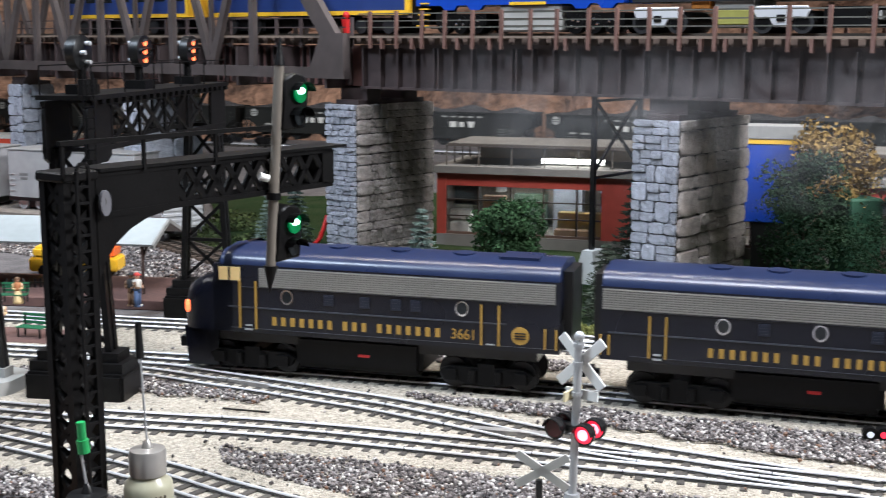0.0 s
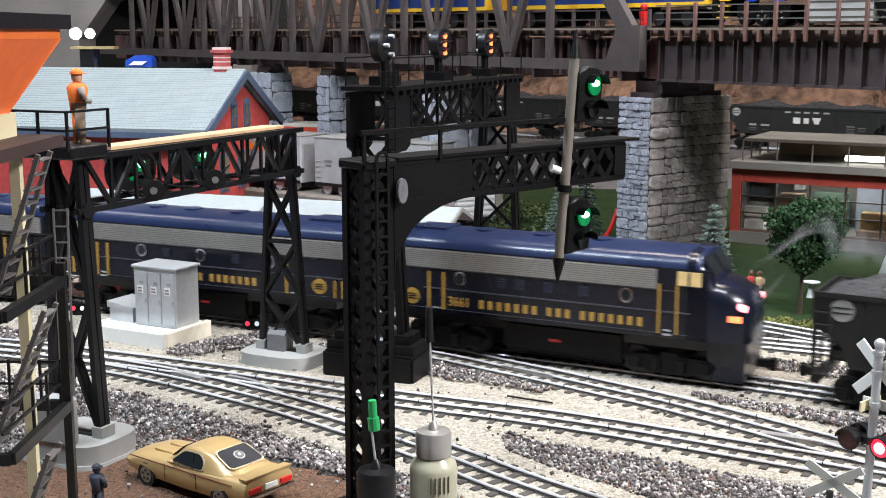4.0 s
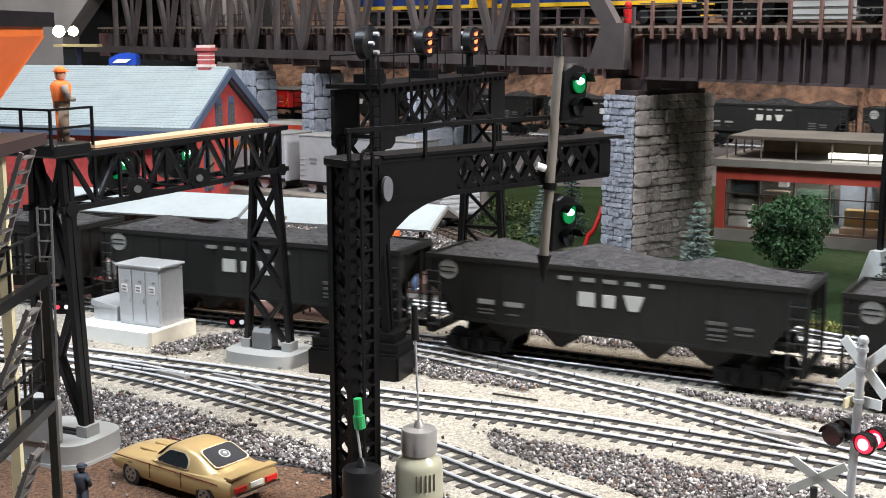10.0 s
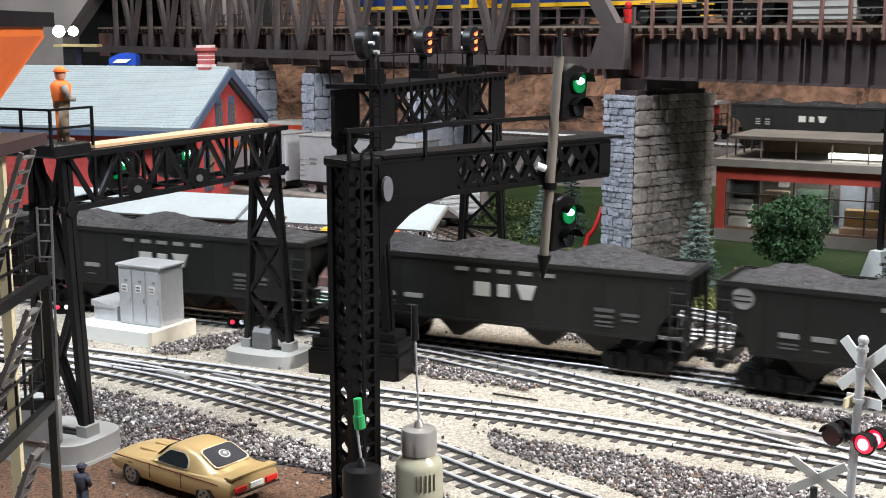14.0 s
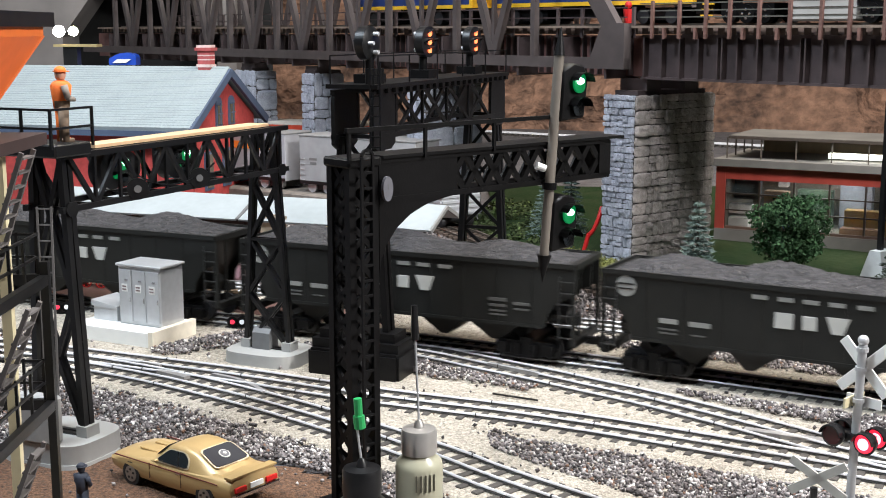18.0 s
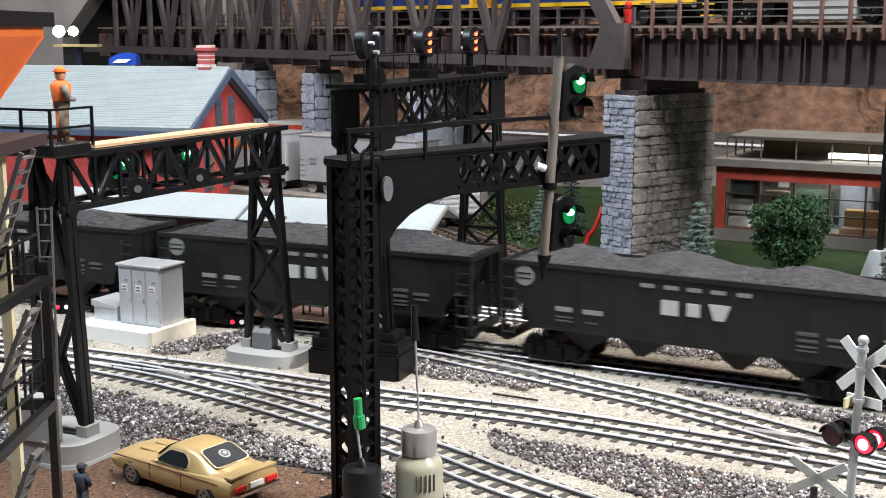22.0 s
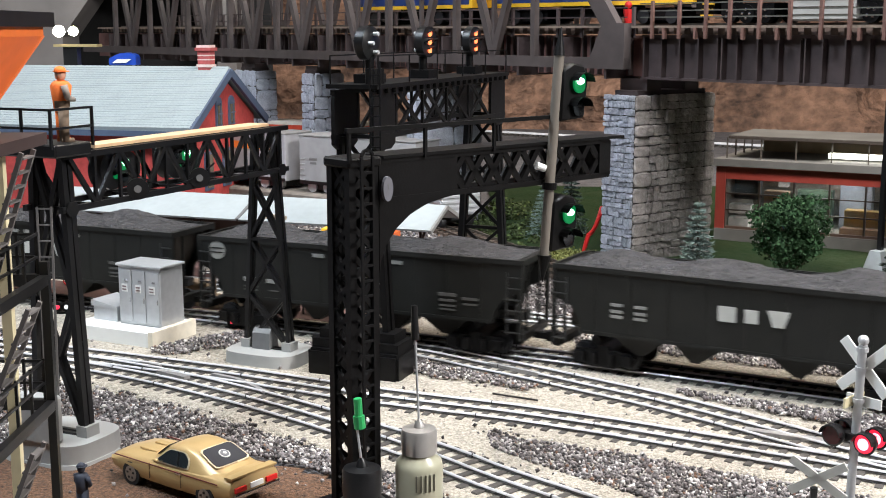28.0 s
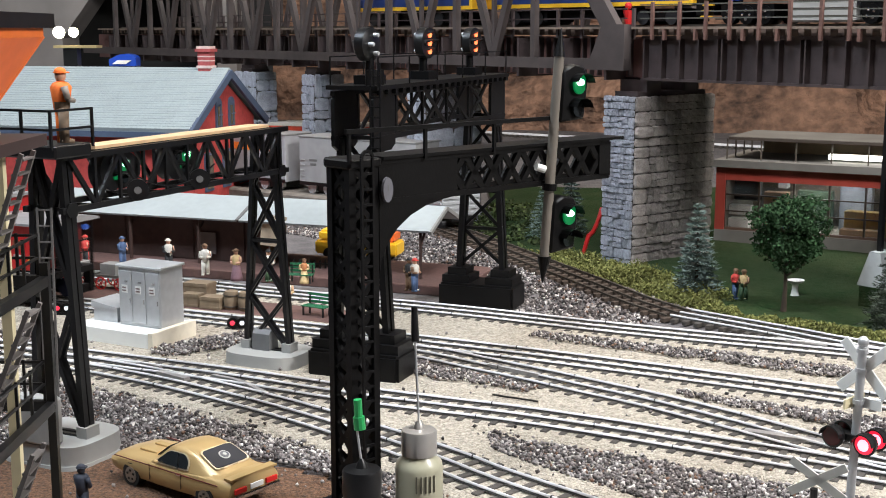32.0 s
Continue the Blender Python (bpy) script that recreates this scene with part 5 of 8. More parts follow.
# worker figure on the platform
def figure(name, m, label, cols, h=0.038, pose_=0):
    """A toy figure, one plain mesh: legs, coat, arms, head, hat."""
    bm = B()
    u = h / 0.038

    def mark(n, i):
        for f in list(bm.faces)[n:]:
            f.material_index = i

    n = len(bm.faces)
    if pose_ == 2:
        lathe(bm, [(0.0075 * u, 0), (0.0070 * u, 0.004 * u), (0.0040 * u, 0.020 * u)], 10)
    else:
        for s in (-1, 1):
            rod(bm, (s * 0.0026 * u, (0.003 * u if pose_ == 1 else 0) * s, 0), (s * 0.0020 * u, 0, 0.018 * u), 0.0024 * u, 0.0030 * u, 8)
            box(bm, s * 0.0026 * u, (0.003 * u if pose_ == 1 else 0) * s - 0.0012 * u, 0, 0.0034 * u, 0.0064 * u, 0.0018 * u)
    mark(n, 0)
    n = len(bm.faces)
    lathe(bm, [(0.0040 * u, 0.0165 * u), (0.0044 * u, 0.0210 * u), (0.0054 * u, 0.0285 * u), (0.0040 * u, 0.0305 * u), (0.0018 * u, 0.0315 * u)], 10)
    mark(n, 1)
    n = len(bm.faces)
    for s in (-1, 1):
        rod(bm, (s * 0.0056 * u, 0, 0.0290 * u), (s * 0.0066 * u, -0.0012 * u, 0.0225 * u), 0.0019 * u, 0.0016 * u, 7)
        rod(bm, (s * 0.0066 * u, -0.0012 * u, 0.0225 * u), (s * 0.0030 * u, -0.0055 * u, 0.0215 * u), 0.0016 * u, 0.0013 * u, 7)
    mark(n, 2)
    n = len(bm.faces)
    ball(bm, (0, 0, 0.0342 * u), 0.0030 * u, 1.15)
    mark(n, 3)
    n = len(bm.faces)
    ball(bm, (0, 0, 0.0362 * u), 0.0032 * u, 0.75)
    rod(bm, (0, -0.0006 * u, 0.0356 * u), (0, -0.0006 * u, 0.0361 * u), 0.0042 * u, n=12)
    mark(n, 4)
    bmesh.ops.recalc_face_normals(bm, faces=list(bm.faces))
    me = bpy.data.meshes.new(name)
    bm.to_mesh(me)
    bm.free()
    for c in cols:
        me.materials.append(c)
    me.shade_smooth()
    ob = tagged(new(name, me), label, "figurine", "toy figures on the layout")
    ob.matrix_basis = m
    return ob


def cloth(name, c):
    return mat("cloth_" + name, c, 0.75, var=0.2, scale=400)


figure("worker_figure", SB @ Matrix.Translation((0.003, -0.009, ZT + 0.0085)) @ Matrix.Rotation(radians(60), 4, "Z"), "toy worker in orange vest and hard hat on the signal platform", [cloth("camo", (0.16, 0.11, 0.07)), cloth("orange", (0.80, 0.16, 0.02)), cloth("grey", (0.22, 0.19, 0.16)), SKIN, cloth("hat", (0.85, 0.17, 0.02))], 0.0445)

# middle signal bridge with round heads on top
C0, C1 = Vector((-0.062, 0.935, 0)), Vector((0.038, 1.192, 0))
span2 = (C1 - C0).length
ang2 = math.atan2(C1.y - C0.y, C1.x - C0.x)
SC = Matrix.Translation(C0) @ Matrix.Rotation(ang2, 4, "Z")
sc = thing("signal_bridge", "black lattice signal bridge with round amber signal heads on top", "signal bridge", SC)
for x in (0, span2):
    bm = B()
    box(bm, x, 0, 0, 0.040, 0.076, 0.024)
    base = part("base", bevel(bm, 0.002, 2), BLACKM, sc, "black stepped base", smooth=True)
    for yy in (-0.022, 0.022):
        bm = B()
        box(bm, x, yy, 0.024, 0.030, 0.028, 0.007)
        box(bm, x, yy, 0.031, 0.022, 0.019, 0.007)
        part("plinth", bm, BLACKM, base)
ZC0, ZC1 = 0.186, 0.222
for x in (0, span2):
    for yy, yt in ((-0.022, -0.014), (0.022, 0.014)):
        bm = B()
        bar(bm, (x - 0.004, yy, 0.038), (x - 0.004, yt, ZC0), 0.0048)
        bar(bm, (x + 0.004, yy, 0.038), (x + 0.004, yt, ZC0), 0.0048)
        part("post", bm, BLACKM, sc)
    for k in range(4):
        z0, z1 = 0.040 + 0.0365 * k, 0.040 + 0.0365 * (k + 1)
        y0, y1 = 0.022 - 0.008 * k / 4, 0.022 - 0.008 * (k + 1) / 4
        for s in (-1, 1):
            bm = B()
            bar(bm, (x, s * y0, z0), (x, -s * y1, z1), 0.0022, 0.003)
            part("cross_brace", bm, BLACKM, sc)
        bm = B()
        bar(bm, (x, -y1, z1), (x, y1, z1), 0.003)
        part("strut", bm, BLACKM, sc)
for y in (-0.016, 0.016):
    for z in (ZC0, ZC1 - 0.003):
        bm = B()
        bar(bm, (-0.014, y, z), (span2 + 0.014, y, z), 0.0036)
        part("chord", bm, BLACKM, sc)
    n = 4
    for k in range(n):
        xa, xb = 0.03 + (span2 - 0.06) * k / n, 0.03 + (span2 - 0.06) * (k + 1) / n
        for za, zb in ((ZC0, ZC1), (ZC1, ZC0)):
            bm = B()
            bar(bm, (xa, y, za), (xb, y, zb), 0.0020, 0.0032)
            part("diagonal", bm, BLACKM, sc)
        bm = B()
        bar(bm, (xa, y, ZC0), (xa, y, ZC1), 0.002, 0.0026)
        part("vertical", bm, BLACKM, sc)
    for x in (0.006, span2 - 0.006):
        za, zb, ro = ZC0 - 0.010, ZC1 - 0.0012, 0.009
        rim = [(x - 0.020, za + 0.004), (x - 0.012, za), (x + 0.012, za), (x + 0.020, za + 0.004)]
        rim += [(x + 0.020 - ro + ro * math.cos(a), zb - ro + ro * math.sin(a)) for a in (0.0, 0.39, 0.79, 1.18, 1.57)]
        rim += [(x - 0.020 + ro - ro * math.sin(a), zb - ro + ro * math.cos(a)) for a in (0.0, 0.39, 0.79, 1.18, 1.57)]
        part("end_plate", prism(B(), rim, y - 0.0014, y + 0.0014), BLACKM, sc)
bm = B()
box(bm, span2 / 2, 0, ZC1, span2 + 0.03, 0.042, 0.0032)
deck = part("top_deck", bm, BLACKM, sc)
for k in range(22):
    bm = B()
    box(bm, -0.008 + (span2 + 0.016) * k / 21, -0.020, ZC1 - 0.0035, 0.0045, 0.003, 0.0035)
    part("deck_bracket", bm, BLACKM, deck)
for y in (-0.0195, 0.0195):
    bm = B()
    bar(bm, (-0.010, y, ZC1 + 0.024), (span2 + 0.010, y, ZC1 + 0.024), 0.0009)
    part("railing_bar", bm, BLACKM, deck)
    for k in range(6):
        bm = B()
        x = -0.010 + (span2 + 0.02) * k / 5
        bar(bm, (x, y, ZC1 + 0.003), (x, y, ZC1 + 0.024), 0.0009)
        part("railing_post", bm, BLACKM, deck)
bm = B()
for y in (-0.0245, -0.0165):
    bar(bm, (-0.018, y, 0.13), (-0.018, y, ZC1 + 0.020), 0.0011)
for k in range(14):
    bar(bm, (-0.018, -0.0245, 0.135 + k * 0.0075), (-0.018, -0.0165, 0.135 + k * 0.0075), 0.0009)
part("ladder", bm, BLACKM, sc)
LOOKR = math.radians(-28) - ang2
for x, face, col in ((0.018, 180, None), (0.125, 0, AMBER), (0.238, 0, AMBER)):
    bm = B()
    box(bm, x, 0.0, ZC1 + 0.003, 0.020, 0.018, 0.007)
    pd = part("pedestal", bm, BLACKM, sc)
    bm = B()
    rod(bm, (x, 0, ZC1 + 0.010), (x, 0, ZC1 + 0.024), 0.0035, n=12)
    part("stem", bm, BLACKM, pd)
    m = Matrix.Translation((x, 0, ZC1 + 0.033)) @ Matrix.Rotation(LOOKR + radians(face), 4, "Z") @ Matrix.Translation((0.006, 0, 0))
    lights = [(0.0, dz, 0.0025, AMBER if col else DGLASS) for dz in (-0.0068, 0.0, 0.0068)] + [(dy, 0.0, 0.0022, DGLASS) for dy in (-0.0068, 0.0068)]
    drum_head("signal_head", sc, m, 0.0128, 0.010, None, lights, True, "round head with three amber lamps" if col else "round head seen from behind")
    for dy, dz in ((0.0, 0.0068), (0.0, -0.0068), (0.0068, 0.0)):
        bm = B()
        mm = m @ Matrix.Translation((-0.010, dy, dz))
        rod(bm, mm @ Vector((0, 0, 0)), mm @ Vector((-0.004, 0, 0)), 0.0016, n=10)
        part("lamp_back", bm, SILVER, sc)
for k in range(3):
    bm = B()
    rod(bm, (-0.008 + 0.0085 * k, -0.012, ZC1 + 0.003), (-0.008 + 0.0085 * k, -0.012, ZC1 + 0.0145), 0.0036, n=12)
    part("relay_can", bm, BLACKM, sc)

# foreground cantilever signal
K0 = Vector((-0.046, 0.628, 0))
KM = Matrix.Translation(K0) @ Matrix.Rotation(radians(42), 4, "Z")
cs = thing("cantilever_signal", "black cantilever signal mast with lattice arm and two green lights", "railway signal", KM)
Wc, ZK = 0.0145, 0.199
bm = B()
box(bm, 0, 0, 0, 0.046, 0.046, 0.010)
box(bm, 0, 0, 0.010, 0.036, 0.036, 0.008)
part("base", bm, BLACKM, cs)
for sx in (-1, 1):
    for sy in (-1, 1):
        bm = B()
        bar(bm, (sx * Wc / 2, sy * Wc / 2, 0.018), (sx * Wc / 2, sy * Wc / 2, ZK), 0.0042)
        part("corner_post", bm, BLACKM, cs)
n = 12
for k in range(n):
    z0, z1 = 0.018 + (ZK - 0.018) * k / n, 0.018 + (ZK - 0.018) * (k + 1) / n
    w = Wc / 2
    for a, b in (((-w, -w), (w, -w)), ((w, -w), (w, w)), ((w, w), (-w, w)), ((-w, w), (-w, -w))):
        bm = B()
        bar(bm, (*a, z0), (*b, z1), 0.0016, 0.0028)
        bar(bm, (*b, z0), (*a, z1), 0.0016, 0.0028)
        part("lacing", bm, BLACKM, cs)
bm = B()
box(bm, 0, 0, ZK - 0.002, 0.0215, 0.0215, 0.005)
part("cap", bevel(bm, 0.001, 1), BLACKM, cs)
bm = B()
for y in (-0.0035, 0.0035):
    bar(bm, (-0.0035 + y, -0.0165, 0.0), (-0.0035 + y, -0.0165, ZK + 0.004), 0.0014)
for k in range(25):
    bar(bm, (-0.0070, -0.0165, 0.008 + k * 0.0078), (0.0, -0.0165, 0.008 + k * 0.0078), 0.0012)
for k in range(10):
    a0, a1 = k * 0.31, (k + 1) * 0.31
    bar(bm, (-0.0035 - 0.0035 * math.cos(a0), -0.0165, ZK + 0.004 + 0.0035 * math.sin(a0)), (-0.0035 - 0.0035 * math.cos(a1), -0.0165, ZK + 0.004 + 0.0035 * math.sin(a1)), 0.0013)
part("ladder", bm, BLACKM, cs)
AL = 0.188
ZA0, ZA1 = 0.179, 0.1995
for y in (-0.008, 0.008):
    for z in (ZA0, ZA1):
        bm = B()
        bar(bm, (0.010, y, z), (AL, y, z), 0.0030)
        part("arm_chord", bm, BLACKM, cs)
    for k in range(12):
        x0, x1 = 0.012 + (AL - 0.014) * k / 12, 0.012 + (AL - 0.014) * (k + 1) / 12
        for za, zb in ((ZA0, ZA1), (ZA1, ZA0)):
            bm = B()
            bar(bm, (x0, y, za), (x1, y, zb), 0.0016, 0.0034)
            part("arm_brace", bm, BLACKM, cs)
    bm = B()
    prism(bm, [(0.010, ZA1), (0.064, ZA1), (0.064, ZA0 - 0.001)] + [(0.010 + 0.050 * (1 - math.cos(a)), ZA0 - 0.038 + 0.036 * math.sin(a)) for a in (1.45, 1.2, 0.95, 0.7, 0.45, 0.2, 0.0)], y - 0.0012, y + 0.0012)
    part("arm_gusset", bm, BLACKM, cs)
bm = B()
box(bm, 0.012 + AL / 2, 0, ZA1 + 0.001, AL, 0.021, 0.0016)
part("arm_walkway", bm, BLACKM, cs)
bm = B()
box(bm, AL - 0.004, 0, ZA0, 0.010, 0.019, ZA1 - ZA0)
part("arm_end", bm, BLACKM, cs)
for k in range(4):
    bm = B()
    x = -0.010 + (0.15) * k / 3
    bar(bm, (x, -0.0105, ZA1), (x, -0.0105, ZA1 + 0.0165), 0.0017)
    part("railing_post", bm, BLACKM, cs)
bm = B()
bar(bm, (-0.012, -0.0105, ZA1 + 0.0165), (0.150, -0.0105, ZA1 + 0.0165), 0.0022)
part("railing_bar", bm, BLACKM, cs)
bm = B()
rod(bm, (0.0125, -0.0115, 0.1855), (0.0125, -0.0135, 0.1855), 0.0032, n=20)
bmesh.ops.scale(bm, vec=(1, 1, 2.0), space=Matrix.Translation((0, 0, -0.1855)), verts=list(bm.verts))
part("number_plate", bm, mat("dull_plate", (0.13, 0.13, 0.145), 0.6), cs, "small grey oval plate")
part("plate_mark", box(B(), 0.0125, -0.0134, 0.1850, 0.0005, 0.0006, 0.0030), mat("dark_grey_plastic", (0.13, 0.13, 0.13), 0.5), cs)
# the mast at the arm's end, leaning a little
ML = Matrix.Translation((0.1288, -0.0115, 0.121)) @ Matrix.Rotation(radians(-8), 4, "Z") @ Matrix.Rotation(radians(4.4), 4, "Y")
mast = part("mast", rod(B(), (0, 0, 0.012), (0, 0, 0.130), 0.0029, n=16), mat("grey_white_mast", (0.17, 0.15, 0.125), 0.45, var=0.15), cs, "pale round mast", smooth=True, m=ML)
part("spear_foot", rod(B(), (0, 0, 0.0), (0, 0, 0.016), 0.0002, 0.0042, n=14), BLACKM, mast)
part("spear_top", rod(B(), (0, 0, 0.130), (0, 0, 0.146), 0.0034, 0.0002, n=14), BLACKM, mast)
part("strap", rod(B(), (0, 0, 0.054), (0, 0, 0.058), 0.0042, n=16), BLACKM, mast)
for z, d in ((0.109, 0.0), (0.034, 0.0)):
    bm = B()
    prism(bm, [(0.001, z - 0.016), (0.019, z - 0.013), (0.020, z + 0.010), (0.016, z + 0.0165), (0.008, z + 0.0175), (0.001, z + 0.013)], -0.004, 0.007)
    hd = part("signal_head", bevel(bm, 0.0012, 1), BLACKM, mast, smooth=True)
    for dz, r1, mt in ((0.0065, 0.0058, GREENL), (-0.0075, 0.0046, DGLASS)):
        bm = B()
        rod(bm, (0.0125, -0.004, z + dz), (0.0128, -0.0052, z + dz), r1, n=20)
        part("lens", bm, mt, hd)
    bm = B()
    ball(bm, (0.0120, -0.0052, z + 0.0075), 0.0030, 0.7)
    part("lamp_heart", bm, GREENH, hd, "glowing green light")
    for dz in (0.0065, -0.0075):
        bm = B()
        r = 0.0062
        rows_ = [[bm.verts.new((0.0125 + r * math.cos(a), y, z + dz + r * math.sin(a))) for y in (-0.003, -0.0115)] for a in [radians(10 + k * 23) for k in range(8)]]
        for p, q in zip(rows_, rows_[1:]):
            bm.faces.new((p[0], q[0], q[1], p[1]))
        bmesh.ops.solidify(bm, geom=list(bm.faces), thickness=0.0006)
        part("hood", bm, BLACKM, hd)
bm = B()
rod(bm, (-0.0045, 0.0, 0.066), (-0.010, 0.001, 0.0675), 0.0022, n=12)
part("work_lamp", bm, WHITE, mast, "small white lamp")


# crossing signals
def crossing_signal(m):
    th = thing("crossing_signal", "silver railway crossing signal with crossbuck and red flashing lamps", "crossing signal", m)
    bm = B()
    lathe(bm, [(0.009, 0), (0.009, 0.004), (0.005, 0.007), (0.004, 0.012)], 18)
    part("base", bm, SILVER, th)
    part("post", rod(B(), (0, 0, 0.008), (0, 0, 0.101), 0.0024, n=14), SILVER, th, smooth=True)
    part("finial", ball(B(), (0, 0, 0.1035), 0.0030), SILVER, th, smooth=True)
    for a in (45, -45):
        mm = Matrix.Translation((0, 0.0034 + (0.0008 if a > 0 else 0), 0.088)) @ Matrix.Rotation(radians(a), 4, "Y")
        part("crossbuck_arm", bevel(box(B(), 0, 0, -0.0030, 0.038, 0.0012, 0.0060, mm), 0.0003, 1), WHITE, th)
    for sy in (-1, 1):
        m2 = Matrix.Rotation(radians(0 if sy > 0 else 90), 4, "Z")
        part("sign_plate", box(B(), 0.0015, 0.0034, 0.0670, 0.020, 0.0012, 0.0054, m2), WHITE if sy > 0 else CREAM, th)
    for z in (0.0695, 0.0870, 0.0975):
        part("collar", rod(B(), (0, 0, z), (0, 0, z + 0.0022), 0.0032, n=14), SILVER, th)
    part("cross_arm", box(B(), 0, 0, 0.0490, 0.020, 0.008, 0.0034), BLACK, th)
    for sx in (-1, 1):
        for near in (True, False):
            c = Vector((sx * 0.0093, -0.0034 if near else 0.0098, 0.0505))
            bm = B()
            rod(bm, c, c + Vector((0, -0.0034, 0)), 0.0056, 0.0064, n=22)
            rod(bm, c + Vector((0, -0.0034, 0)), c + Vector((0, -0.0042, 0)), 0.0064, n=22)
            hd = part("lamp_housing", bm, BLACK, th)
            # a half-round hood over the lens
            bm = B()
            for q in range(8):
                a0, a1 = radians(5 + q * 21.25), radians(5 + (q + 1) * 21.25)
                p = [c + Vector((r * math.cos(a), y, r * math.sin(a))) for a, r in ((a0, 0.0056), (a1, 0.0056), (a1, 0.0063), (a0, 0.0063)) for y in (-0.0040, -0.0078)]
                v = [bm.verts.new(k) for k in p]
                for f in ((0, 1, 3, 2), (4, 5, 7, 6), (2, 3, 5, 4), (1, 7, 5, 3), (0, 2, 4, 6)):
                    bm.faces.new([v[k] for k in f])
            bmesh.ops.remove_doubles(bm, verts=list(bm.verts), dist=0.00002)
            part("hood", bm, BLACK, hd)
            part("lens", rod(B(), c + Vector((0, -0.0040, 0)), c + Vector((0, -0.0047, 0)), 0.0052, n=20), REDL if sx > 0 else mat("dark_red_lens", (0.06, 0.008, 0.010), 0.15), hd)
            if sx > 0:
                part("lamp_heart", ball(B(), c + Vector((-0.0004, -0.0046, -0.0004)), 0.0033, 1.0, sy=0.25), REDH, hd, "glowing red light")
    return th


crossing_signal(Matrix.Translation((0.2200, 0.640, 0)) @ Matrix.Rotation(radians(-47), 4, "Z") @ Matrix.Rotation(radians(1.5), 4, "Y"))
th = thing("crossbuck_sign", "white crossbuck sign on a dark post", "road sign", Matrix.Translation((0.1855, 0.592, -0.0105)) @ Matrix.Rotation(radians(-28), 4, "Z"))
part("post", rod(B(), (0, 0, 0), (0, 0, 0.050), 0.0019, n=10), BLACK, th)
for a in (32, -32):
    bm = B()
    box(bm, 0, 0, -0.0022, 0.032, 0.0012, 0.0044, Matrix.Translation((0.001, 0.003, 0.054)) @ Matrix.Rotation(radians(a), 4, "Y"))
    part("crossbuck_arm", bm, mat("dull_white", (0.5, 0.49, 0.45), 0.6), th)


def dwarf_signal(m, left, right):
    th = thing("dwarf_signal", "small black dwarf signal with red and white lights", "railway signal", m, "dwarf signals by the tracks")
    bm = B()
    box(bm, 0, 0, 0, 0.010, 0.008, 0.006)
    part("foot", bm, BLACKM, th)
    for sx, mt in ((-1, left), (1, right)):
        bm = B()
        rod(bm, (sx * 0.0042, 0.003, 0.0105), (sx * 0.0042, -0.003, 0.0105), 0.0048, n=16)
        hd = part("lamp_housing", bm, BLACKM, th)
        bm = B()
        rod(bm, (sx * 0.0042, -0.003, 0.0105), (sx * 0.0042, -0.0036, 0.0105), 0.0021, n=14)
        part("lens", bm, mt, hd)
    return th


WL = mat("white_lamp", (0.9, 0.9, 0.95), 0.3, glow=(0.9, 0.93, 1.0, 0.5))
dwarf_signal(Matrix.Translation((-0.182, 1.075, 0)), REDL, WL)
dwarf_signal(Matrix.Translation((-0.355, 1.135, 0)), REDL, WL)
dwarf_signal(Matrix.Translation((0.452, 0.705, 0)) @ Matrix.Rotation(radians(-20), 4, "Z"), WL, REDL)


# ---- buildings ----
# red depot with the pale slate roof
DMr = Matrix.Translation((-0.338, 1.70, 0)) @ Matrix.Rotation(radians(-14.6), 4, "Z")
depot = thing("depot_house", "red brick depot with pale blue-grey shingle roof and blue trim", "building", DMr)
DL, DW, ZE, ZR = 0.75, 0.236, 0.1385, 0.2075
bm = B()
prism(bm, [(0.012, 0), (0.012, ZE), (DW / 2, ZR - 0.012), (DW - 0.012, ZE), (DW - 0.012, 0)], 0.010, DL, Matrix.Rotation(radians(90), 4, "Z"))
part("wall", bm, BRICK, depot)
for s in (0, 1):
    bm = B()
    o = [(-0.012, ZE - 0.010), (DW / 2, ZR), (DW / 2, ZR + 0.005), (-0.014, ZE - 0.005)]
    if s:
        o = [(DW - x, z) for x, z in o]
    prism(bm, o, -0.0, DL, Matrix.Rotation(radians(90), 4, "Z"))
    roof = part("roof", bm, SLATE, depot, "pale blue-grey shingle roof")
    if s == 0:
        up = Vector((0, DW / 2 + 0.014, ZR - ZE + 0.0098))
        lo = Vector((0, -0.014, ZE - 0.0048))
        sh = B()
        for q in range(106):
            x = -DL * (q + 0.5) / 106
            bar(sh, lo + Vector((x, 0, 0)), lo + up + Vector((x, 0, 0)), 0.0024, 0.0005)
        for k in range(1, 26):
            bar(sh, lo + up * (k / 26) + Vector((-0.001, 0, 0)), lo + up * (k / 26) + Vector((-DL + 0.001, 0, 0)), 0.0010, 0.0008)
        tagged(part("roof_ribs", sh, SLATE, roof), kind="stuff")
for s in (0, 1):
    bm = B()
    p, q = ((0.0008, -0.014 if not s else DW + 0.014, ZE - 0.011), (0.0008, DW / 2, ZR - 0.003))
    bar(bm, p, q, 0.005, 0.011)
    part("barge_board", bm, BLUET, depot, "blue-grey gable trim")
